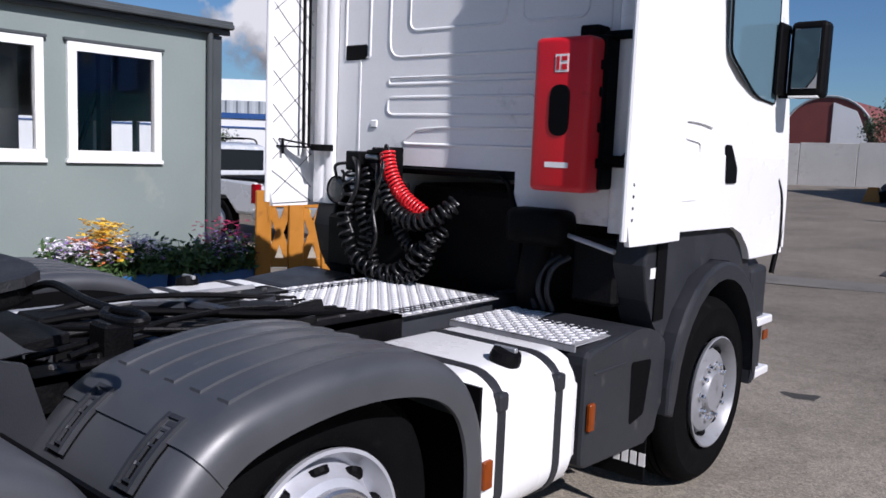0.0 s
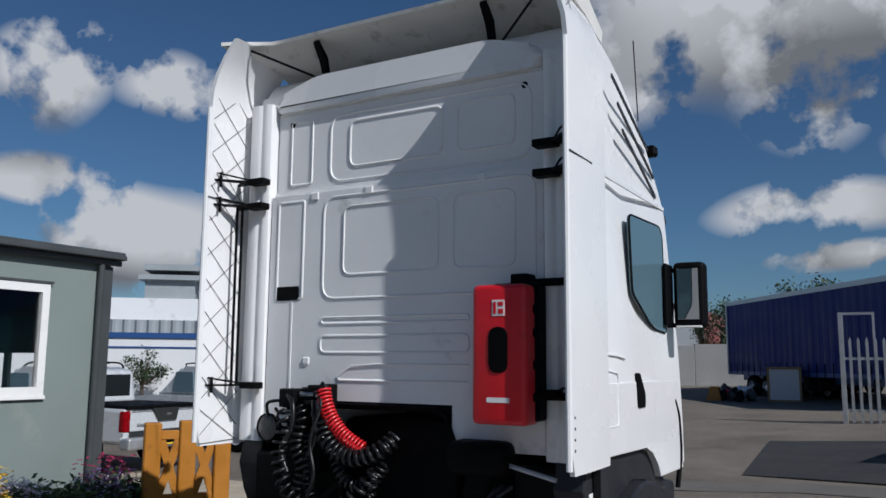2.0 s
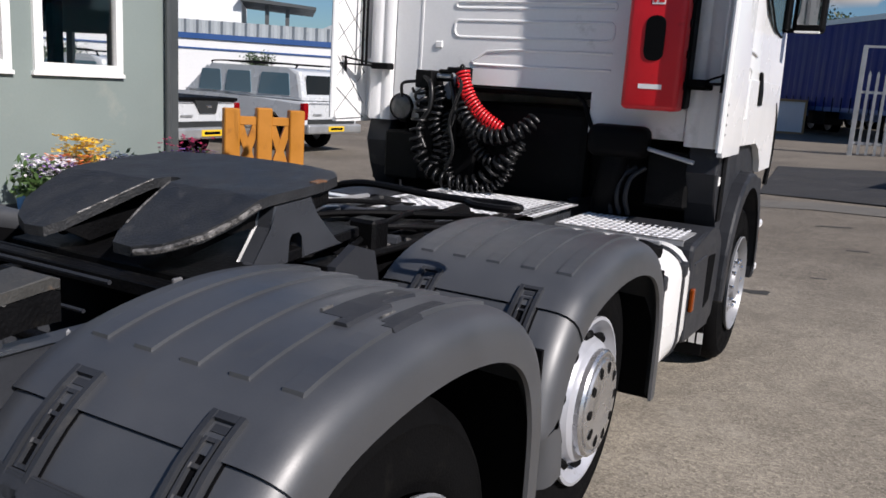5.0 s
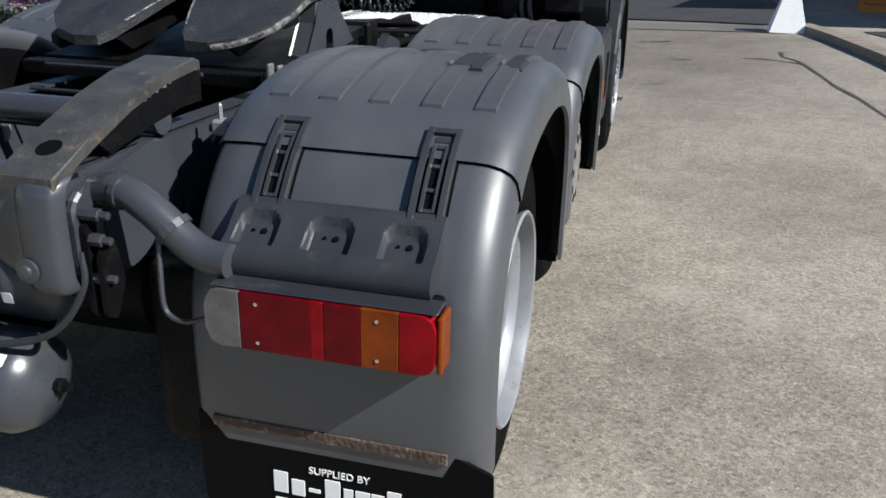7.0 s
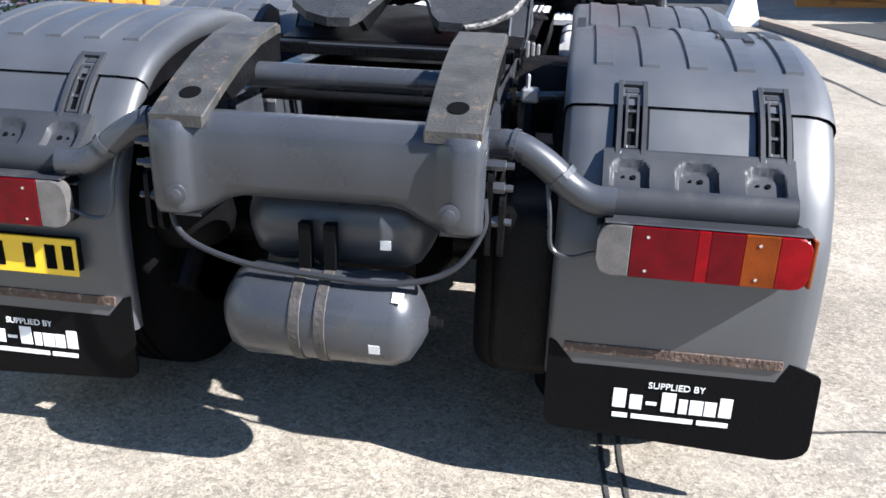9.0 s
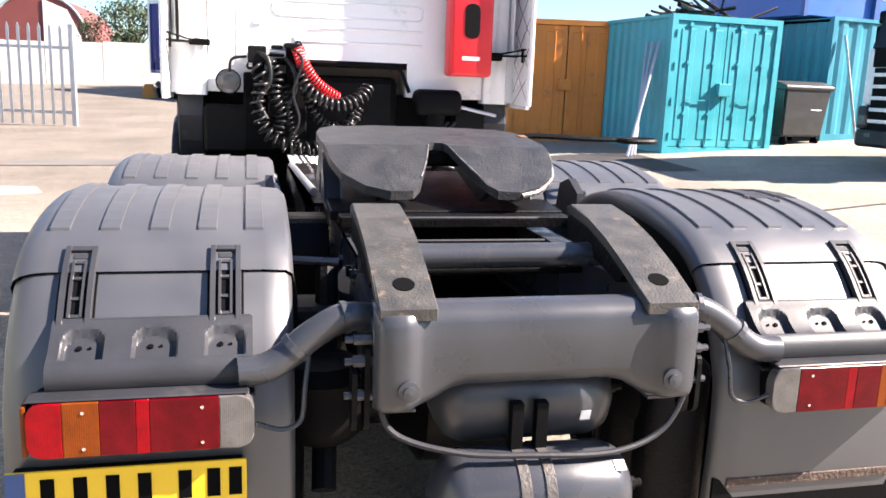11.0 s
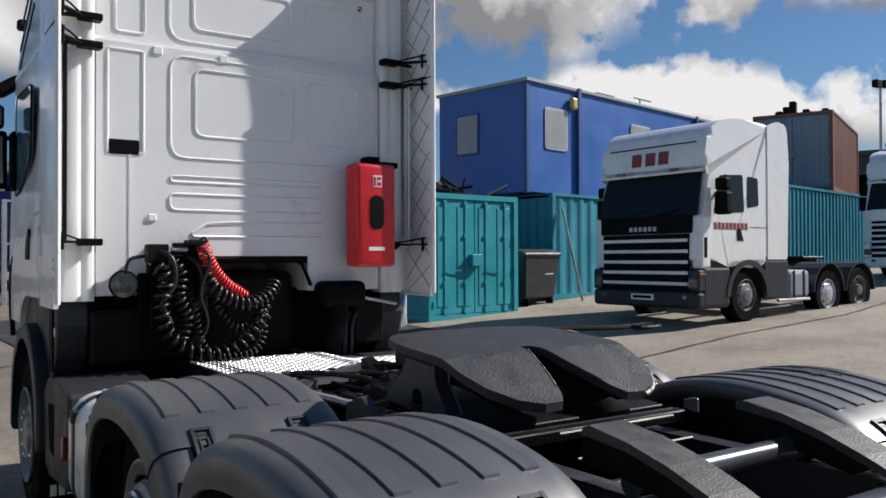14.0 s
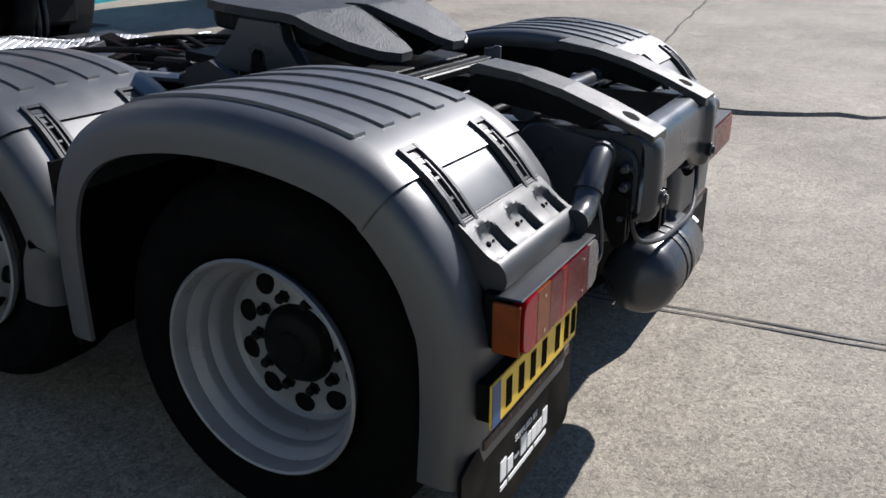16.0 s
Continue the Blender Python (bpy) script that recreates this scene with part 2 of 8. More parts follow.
PC_TRIM = material("dark_cabin_trim", (0.055, 0.062, 0.065), 0.5, 0, 0.1, 3, 50, 0.05)
UPVC = material("white_upvc", (0.82, 0.82, 0.80), 0.3, 0, 0.03, 4, 60, 0.0)
TEAL = material("teal_container_paint", (0.012, 0.30, 0.36), 0.5, 0, 0.14, 1.5, 30, 0.08, (0.07, 0.30, 0.34), 0.3)
TEAL_D = material("dark_teal_container_paint", (0.012, 0.20, 0.27), 0.5, 0, 0.14, 1.5, 30, 0.08, (0.05, 0.24, 0.29), 0.3)
ORANGE = material("orange_container_paint", (0.58, 0.20, 0.03), 0.55, 0, 0.14, 1.5, 30, 0.08, (0.28, 0.10, 0.04), 0.3)
BLUE_PC = material("blue_cabin_paint", (0.018, 0.105, 0.37), 0.45, 0, 0.08, 1.0, 30, 0.04, (0.03, 0.07, 0.33), 0.2)
BLUE_TRL = material("blue_curtain", (0.007, 0.018, 0.145), 0.55, 0, 0.14, 0.9, 20, 0.1, (0.010, 0.026, 0.165), 0.2, gloss=0.2)
BIN = material("dark_bin_plastic", (0.022, 0.024, 0.025), 0.5, 0, 0.1, 4, 120, 0.05)
WOOD_Y = material("yellow_painted_wood", (0.42, 0.165, 0.014), 0.5, 0, 0.16, 5, 70, 0.1, (0.27, 0.10, 0.014), 0.3)
SILVER_CAR = material("silver_car_paint", (0.58, 0.60, 0.62), 0.28, 0.15, 0.04, 2, 90, 0.0, coat=0.6)
GALV = material("galvanised_steel", (0.46, 0.47, 0.48), 0.42, 0.7, 0.14, 6, 60, 0.1)
WHITE_WALL = material("white_factory_cladding", (0.70, 0.71, 0.72), 0.6, 0, 0.06, 0.5, 10, 0.05, (0.55, 0.55, 0.54), 0.2)
BLUE_BAND = material("blue_factory_band", (0.02, 0.07, 0.22), 0.5, 0, 0.06, 0.5, 10, 0.02)
GREY_ROOF = material("grey_sheet_roof", (0.30, 0.33, 0.35), 0.6, 0, 0.1, 0.6, 8, 0.05, (0.22, 0.24, 0.25), 0.2)
CONC_W = material("white_concrete_wall", (0.52, 0.51, 0.48), 0.8, 0, 0.1, 0.8, 20, 0.2, (0.40, 0.38, 0.35), 0.25)
KERB = material("brown_weathered_kerb", (0.20, 0.165, 0.13), 0.85, 0, 0.25, 2, 40, 0.3, (0.10, 0.08, 0.065), 0.35)
SHED = material("grey_corrugated_cladding", (0.56, 0.57, 0.57), 0.5, 0.2, 0.08, 0.7, 20, 0.05, (0.27, 0.27, 0.26), 0.2)
BROWN_C = material("brown_container_paint", (0.20, 0.075, 0.05), 0.55, 0, 0.12, 1.2, 20, 0.1, (0.12, 0.05, 0.035), 0.25)
GREY_C = material("grey_blue_container_paint", (0.22, 0.25, 0.29), 0.55, 0, 0.12, 1.2, 20, 0.1, (0.14, 0.15, 0.16), 0.25)
POT_BLUE = material("blue_planter_plastic", (0.02, 0.10, 0.26), 0.4, 0, 0.08, 5, 60, 0.05)
SOIL = material("dark_soil", (0.03, 0.022, 0.016), 0.95, 0, 0.3, 20, 90, 0.5)
LEAF = material("green_leaf", (0.05, 0.10, 0.025), 0.55, 0, 0.3, 9, 60, 0.05)
LEAF_D = material("dark_tree_leaf", (0.028, 0.052, 0.018), 0.6, 0, 0.35, 3, 30, 0.05)
BARK = material("bark", (0.07, 0.05, 0.035), 0.85, 0, 0.3, 8, 60, 0.5)
PETAL_Y = material("yellow_petal", (0.75, 0.48, 0.04), 0.5, 0, 0.15, 30, 90, 0.0)
PETAL_O = material("orange_petal", (0.70, 0.20, 0.06), 0.5, 0, 0.15, 30, 90, 0.0)
PETAL_W = material("white_petal", (0.78, 0.74, 0.78), 0.5, 0, 0.15, 30, 90, 0.0)
PETAL_P = material("purple_petal", (0.25, 0.12, 0.42), 0.5, 0, 0.2, 30, 90, 0.0)
PETAL_R = material("dark_red_petal", (0.30, 0.02, 0.07), 0.5, 0, 0.2, 30, 90, 0.0)


def ground_material():
    m = bpy.data.materials.new("weathered_concrete_yard")
    m.use_nodes = True
    nt = m.node_tree
    b = nt.nodes["Principled BSDF"]
    tc = nt.nodes.new("ShaderNodeTexCoord")

    def noise(scale, detail=8, rough=0.6):
        n = nt.nodes.new("ShaderNodeTexNoise")
        n.inputs["Scale"].default_value, n.inputs["Detail"].default_value, n.inputs["Roughness"].default_value = scale, detail, rough
        nt.links.new(tc.outputs["Object"], n.inputs["Vector"])
        return n

    def ramp(n, stops):
        r = nt.nodes.new("ShaderNodeValToRGB")
        r.color_ramp.elements[0].position, r.color_ramp.elements[0].color = stops[0][0], (*stops[0][1], 1)
        r.color_ramp.elements[1].position, r.color_ramp.elements[1].color = stops[-1][0], (*stops[-1][1], 1)
        for p, c in stops[1:-1]:
            r.color_ramp.elements.new(p).color = (*c, 1)
        nt.links.new(n, r.inputs["Fac"])
        return r.outputs["Color"]

    def over(kind, fac, a, c):
        x = nt.nodes.new("ShaderNodeMix")
        x.data_type, x.blend_type = "RGBA", kind
        for link, i in ((fac, 0), (a, 6), (c, 7)):
            if isinstance(link, (float, tuple)):
                x.inputs[i].default_value = link
            else:
                nt.links.new(link, x.inputs[i])
        return x.outputs[2]

    base = ramp(noise(0.45, 9, 0.62).outputs["Fac"], [(0.3, (0.165, 0.149, 0.126)), (0.5, (0.246, 0.224, 0.192)), (0.72, (0.318, 0.291, 0.250))])
    cells = nt.nodes.new("ShaderNodeTexVoronoi")
    cells.inputs["Scale"].default_value, cells.inputs["Randomness"].default_value = 78, 1.0
    nt.links.new(tc.outputs["Object"], cells.inputs["Vector"])
    tone = nt.nodes.new("ShaderNodeSeparateColor")
    nt.links.new(cells.outputs["Color"], tone.inputs["Color"])
    pebbles = ramp(tone.outputs[0], [(0.0, (0.50, 0.48, 0.46)), (0.25, (0.86, 0.85, 0.83)), (0.7, (1.06, 1.05, 1.03)), (1.0, (1.42, 1.40, 1.34))])
    col = over("MULTIPLY", 0.75, base, pebbles)
    aggregate = ramp(noise(140, 5, 0.8).outputs["Fac"], [(0.34, (0.45, 0.43, 0.41)), (0.5, (0.98, 0.97, 0.95)), (0.64, (1.45, 1.43, 1.38))])
    col = over("MULTIPLY", 1.0, col, aggregate)
    mid = ramp(noise(7, 8, 0.7).outputs["Fac"], [(0.3, (0.74, 0.73, 0.72)), (0.6, (1.08, 1.07, 1.05))])
    col = over("MULTIPLY", 0.8, col, mid)
    speck = nt.nodes.new("ShaderNodeTexVoronoi")
    speck.inputs["Scale"].default_value = 30
    nt.links.new(tc.outputs["Object"], speck.inputs["Vector"])
    dark = ramp(speck.outputs["Distance"], [(0.05, (1, 1, 1)), (0.17, (0, 0, 0))])
    gate = ramp(noise(2.6, 6, 0.7).outputs["Fac"], [(0.45, (0, 0, 0)), (0.62, (1, 1, 1))])
    both = over("MULTIPLY", 1.0, dark, gate)
    col = over("MIX", both, col, (0.075, 0.068, 0.06, 1))
    chips = nt.nodes.new("ShaderNodeTexVoronoi")
    chips.inputs["Scale"].default_value = 19
    nt.links.new(tc.outputs["Object"], chips.inputs["Vector"])
    pale = ramp(chips.outputs["Distance"], [(0.06, (1, 1, 1)), (0.15, (0, 0, 0))])
    spots = ramp(noise(1.7, 6, 0.7).outputs["Fac"], [(0.50, (0, 0, 0)), (0.62, (0.9, 0.9, 0.9))])
    col = over("MIX", over("MULTIPLY", 1.0, pale, spots), col, (0.42, 0.39, 0.34, 1))
    dust = ramp(noise(1.1, 9, 0.72).outputs["Fac"], [(0.55, (0, 0, 0)), (0.72, (0.5, 0.5, 0.5))])
    col = over("MIX", dust, col, (0.36, 0.33, 0.28, 1))
    oil = ramp(noise(0.9, 10, 0.7).outputs["Fac"], [(0.62, (0, 0, 0)), (0.70, (0.6, 0.6, 0.6))])
    col = over("MIX", oil, col, (0.13, 0.12, 0.105, 1))
    # the ground ahead of the lorry, short of the kerb, is darker and greyer
    axes = nt.nodes.new("ShaderNodeSeparateXYZ")
    nt.links.new(tc.outputs["Object"], axes.inputs[0])
    lane = None
    for axis, lo, hi in ((1, 4.0, 9.0), (0, 4.2, 2.6)):
        sway = nt.nodes.new("ShaderNodeMath")
        sway.operation, sway.inputs[1].default_value = "MULTIPLY_ADD", 2.4
        nt.links.new(noise(0.8, 7, 0.65).outputs["Fac"], sway.inputs[0])
        nt.links.new(axes.outputs[axis], sway.inputs[2])
        fade = nt.nodes.new("ShaderNodeMapRange")
        fade.inputs["From Min"].default_value, fade.inputs["From Max"].default_value = lo + 1.2, hi + 1.2
        nt.links.new(sway.outputs[0], fade.inputs["Value"])
        lane = fade.outputs[0] if lane is None else over("MULTIPLY", 1.0, lane, fade.outputs[0])
    col = over("MULTIPLY", lane, col, (0.62, 0.60, 0.59, 1))
    nt.links.new(col, b.inputs["Base Color"])
    b.inputs["Roughness"].default_value = 0.88
    bp = nt.nodes.new("ShaderNodeBump")
    bp.inputs["Strength"].default_value, bp.inputs["Distance"].default_value = 0.5, 0.006
    nt.links.new(noise(130, 4, 0.7).outputs["Fac"], bp.inputs["Height"])
    nt.links.new(bp.outputs["Normal"], b.inputs["Normal"])
    return m


CONCRETE = ground_material()
DARK_GROUND = material("dark_ground_patch", (0.026, 0.0255, 0.026), 0.85, 0, 0.2, 1.5, 120, 0.5, (0.065, 0.062, 0.06), 0.3)
TARMAC = material("worn_grey_tarmac", (0.125, 0.116, 0.102), 0.85, 0, 0.25, 0.6, 120, 0.5, (0.085, 0.078, 0.07), 0.35)
SAND = material("pale_gravel", (0.42, 0.36, 0.27), 0.9, 0, 0.2, 4, 120, 0.5, (0.30, 0.26, 0.2), 0.3)
SEAL = material("black_joint_sealant", (0.035, 0.033, 0.03), 0.8, 0, 0.3, 8, 80, 0.4)

# ---- shapes ----
def part(name, bm, mat, parent, label=""):
    me = bpy.data.meshes.new(name)
    bmesh.ops.recalc_face_normals(bm, faces=bm.faces)
    bm.to_mesh(me)
    bm.free()
    me.materials.append(mat)
    ob = new(name, me)
    if parent:
        ob.parent = parent
    if label:
        ob["label"] = label
    return ob


def smooth(ob, angle=40):
    for p in ob.data.polygons:
        p.use_smooth = True
    ob.data.set_sharp_from_angle(angle=radians(angle))
    return ob


def thing(name, m, label, category, group="", kind=""):
    ob = new(name)
    ob.empty_display_size = 0.1
    ob.matrix_world = m
    return tagged(ob, label, category, group, kind)


def box(bm, x0, x1, y0, y1, z0, z1, bevel=0.0, seg=1, m=None):
    r = bmesh.ops.create_cube(bm, size=1.0)
    t = Matrix.Translation(((x0 + x1) / 2, (y0 + y1) / 2, (z0 + z1) / 2)) @ Matrix.Diagonal((abs(x1 - x0), abs(y1 - y0), abs(z1 - z0), 1))
    vs = r["verts"]
    bmesh.ops.transform(bm, matrix=t, verts=vs)
    if bevel:
        es = list({e for v in vs for e in v.link_edges})
        b = bmesh.ops.bevel(bm, geom=es, offset=bevel, segments=seg, affect="EDGES", profile=0.5)
        vs = list({v for f in b["faces"] for v in f.verts} | {v for v in vs if v.is_valid})
    if m:
        bmesh.ops.transform(bm, matrix=m, verts=[v for v in vs if v.is_valid])
    return bm


def boxes(*rows, bevel=0.0, seg=1):
    bm = bmesh.new()
    for r in rows:
        box(bm, *r, bevel=bevel, seg=seg)
    return bm


def rounded(pts, radii, n=4):
    """A closed 2D outline with its corners rounded."""
    out, k = [], len(pts)
    for i, p in enumerate(pts):
        r = radii[i] if isinstance(radii, (list, tuple)) else radii
        p, a, b = Vector(p), Vector(pts[i - 1]), Vector(pts[(i + 1) % k])
        if r <= 0:
            out.append(tuple(p))
            continue
        u, v = (a - p), (b - p)
        d = min(r, u.length * 0.48, v.length * 0.48)
        p0, p1 = p + u.normalized() * d, p + v.normalized() * d
        for j in range(n + 1):
            t = j / n
            q = p0 * (1 - t) ** 2 + p * 2 * t * (1 - t) + p1 * t * t
            out.append(tuple(q))
    return out


def prism(bm, outline, axis, a, b, bevel=0.0, seg=2):
    """An outline in the two other axes, drawn out along axis from a to b."""
    def place(p, d):
        return {"x": (d, p[0], p[1]), "y": (p[0], d, p[1]), "z": (p[0], p[1], d)}[axis]
    v0 = [bm.verts.new(place(p, a)) for p in outline]
    v1 = [bm.verts.new(place(p, b)) for p in outline]
    fs = [bm.faces.new(v0), bm.faces.new(v1[::-1])]
    n = len(outline)
    for i in range(n):
        fs.append(bm.faces.new((v0[i], v1[i], v1[(i + 1) % n], v0[(i + 1) % n])))
    if bevel:
        es = list({e for f in fs[:2] for e in f.edges})
        bmesh.ops.bevel(bm, geom=es, offset=bevel, segments=seg, affect="EDGES", profile=0.5)
    return bm


def lathe(bm, profile, n=32, m=None, closed=False):
    """A profile of (radius, along) turned round the x axis."""
    rings = []
    for r, x in profile:
        if r < 1e-5:
            v = bm.verts.new((x, 0, 0))
            rings.append([v] * n)
        else:
            rings.append([bm.verts.new((x, r * math.cos(2 * math.pi * i / n), r * math.sin(2 * math.pi * i / n))) for i in range(n)])
    new_verts = list({v for ring in rings for v in ring})
    pairs = list(zip(rings, rings[1:])) + ([(rings[-1], rings[0])] if closed else [])
    for a, b in pairs:
        for i in range(n):
            f = [a[i], a[(i + 1) % n], b[(i + 1) % n], b[i]]
            f = [v for j, v in enumerate(f) if v not in f[:j]]
            if len(f) > 2:
                bm.faces.new(f)
    if m:
        bmesh.ops.transform(bm, matrix=m, verts=new_verts)
    return bm


def tube(bm, pts, r, n=8, close=True):
    """A round tube along points."""
    pts = [Vector(p) for p in pts]
    rings, side = [], None
    for i, p in enumerate(pts):
        d = (pts[min(i + 1, len(pts) - 1)] - pts[max(i - 1, 0)]).normalized()
        if side is None:
            side = d.orthogonal().normalized()
        side = (side - d * side.dot(d)).normalized()
        up = d.cross(side)
        rr = r[i] if isinstance(r, (list, tuple)) else r
        rings.append([bm.verts.new(p + (side * math.cos(a) + up * math.sin(a)) * rr) for a in (2 * math.pi * k / n for k in range(n))])
    for a, b in zip(rings, rings[1:]):
        for k in range(n):
            bm.faces.new((a[k], a[(k + 1) % n], b[(k + 1) % n], b[k]))
    if close:
        bm.faces.new(rings[0][::-1])
        bm.faces.new(rings[-1])
    return bm


def curve_pts(ctrl, n=8):
    """A smooth line through control points (Catmull-Rom)."""
    c = [Vector(p) for p in ctrl]
    c = [c[0] * 2 - c[1]] + c + [c[-1] * 2 - c[-2]]
    out = []
    for i in range(1, len(c) - 2):
        for k in range(n):
            t = k / n
            a, b, d, e = c[i - 1], c[i], c[i + 1], c[i + 2]
            out.append(0.5 * (2 * b + (d - a) * t + (2 * a - 5 * b + 4 * d - e) * t * t + (3 * b - a - 3 * d + e) * t ** 3))
    out.append(c[-2])
    return out


def coil(bm, ctrl, radius, wire, turns, per=9, n=6):
    """A spiral hose wound round a smooth line."""
    line = curve_pts(ctrl, 12)
    length = [0.0]
    for a, b in zip(line, line[1:]):
        length.append(length[-1] + (b - a).length)
    total, pts, side = turns * per, [], None
    for i in range(total + 1):
        s = length[-1] * i / total
        k = min(max(j for j in range(len(length)) if length[j] <= s + 1e-9), len(line) - 2)
        f = (s - length[k]) / max(length[k + 1] - length[k], 1e-6)
        p, d = line[k].lerp(line[k + 1], f), (line[k + 1] - line[k]).normalized()
        if side is None:
            side = d.orthogonal().normalized()
        side = (side - d * side.dot(d)).normalized()
        a = 2 * math.pi * i / per
        pts.append(p + (side * math.cos(a) + d.cross(side) * math.sin(a)) * radius)
    return tube(bm, pts, wire, n)


def text_part(name, body, size, m, mat, parent, depth=0.001):
    cu = bpy.data.curves.new(name, "FONT")
    cu.body, cu.size, cu.align_x, cu.align_y, cu.extrude = body, size, "CENTER", "CENTER", depth
    tmp = new(name, cu)
    me = bpy.data.meshes.new_from_object(tmp.evaluated_get(bpy.context.evaluated_depsgraph_get()))
    bpy.data.objects.remove(tmp)
    me.name = name
    me.materials.clear()
    me.materials.append(mat)
    ob = new(name, me)
    ob.parent = parent
    ob.matrix_local = m
    return ob


def lift(x, y):
    """Height of the yard: level round the lorry, rising gently ahead and to its right."""
    s = 0.75 * y + (1.4 if x > 0 else 0.66) * x - 7.0
    dip_ = -0.045 - 0.02 / (1 + math.exp(max(-40.0, min(40.0, 3 * (y - 0.8)))))
    return dip_ + (0.034 * math.log1p(math.exp(s)) if s < 20 else 0.034 * min(s, 60))

# ---- ground ----
def grid_lines(lo, hi, near_lo, near_hi, fine, coarse):
    out, v = [], lo
    while v < hi:
        out.append(v)
        v += fine if near_lo <= v < near_hi else coarse
    return out + [hi]


def build_ground():
    xs = grid_lines(-400, 400, -24, 44, 1.5, 20)
    ys = grid_lines(-400, 700, -24, 64, 1.5, 20)
    bm = bmesh.new()
    rows = [[bm.verts.new((x, y, lift(x, y))) for x in xs] for y in ys]
    for a, b in zip(rows, rows[1:]):
        for i in range(len(xs) - 1):
            bm.faces.new((a[i], a[i + 1], b[i + 1], b[i]))
    ob = part("ground", bm, CONCRETE, None)
    smooth(ob, 60)
    return tagged(ob, "pale weathered concrete yard with stains and cracks", "ground", kind="structure")


build_ground()


def ribbon(name, mat, line, width, label, up=0.006, jag=0.0, seed=1):
    """A thin strip that lies on the ground along a line."""
    rnd = random.Random(seed)
    pts = []
    for (x0, y0), (x1, y1) in zip(line, line[1:]):
        n = max(2, int(math.hypot(x1 - x0, y1 - y0) / 0.35))
        for k in range(n):
            t = k / n
            pts.append((x0 + (x1 - x0) * t, y0 + (y1 - y0) * t))
    pts.append(line[-1])
    bm = bmesh.new()
    rows = []
    for i, (x, y) in enumerate(pts):
        a, b = pts[max(i - 1, 0)], pts[min(i + 1, len(pts) - 1)]
        d = Vector((b[0] - a[0], b[1] - a[1])).normalized()
        off = rnd.uniform(-jag, jag)
        w = width * rnd.uniform(0.6, 1.3) if jag else width
        p, q = (x - d.y * (w / 2 + off), y + d.x * (w / 2 + off)), (x + d.y * (w / 2 - off), y - d.x * (w / 2 - off))
        rows.append((bm.verts.new((*p, lift(*p) + up)), bm.verts.new((*q, lift(*q) + up))))
    for (a, b), (c, d) in zip(rows, rows[1:]):
        bm.faces.new((a, b, d, c))
    return tagged(part(name, bm, mat, None), label, "ground joint", kind="structure")


def patch(name, mat, outline, label, up=0.005, category="ground patch"):
    bm = bmesh.new()
    bm.faces.new([bm.verts.new((x, y, lift(x, y) + up)) for x, y in outline])
    bmesh.ops.triangulate(bm, faces=bm.faces)
    for _ in range(4 if up > 0.01 else 2):
        bmesh.ops.subdivide_edges(bm, edges=bm.edges, cuts=1, use_grid_fill=True)
    for v in bm.verts:
        v.co.z = lift(v.co.x, v.co.y) + up
    return tagged(part(name, bm, mat, None), label, category, kind="structure")

# ---- the lorry: a white three-axle tractor unit ----
RY, MY, FY = 0.0, 1.285, 3.99          # axles
lorry = thing("tractor_unit", Matrix(), "white sleeper-cab tractor unit with grey chassis and plastic wheel guards", "lorry")


WIDE = 0.028          # guards and flaps stand this much further out


def mirror_x(bm):
    bmesh.ops.transform(bm, matrix=Matrix.Diagonal((-1, 1, 1, 1)), verts=bm.verts)
    bmesh.ops.reverse_faces(bm, faces=bm.faces)
    return bm


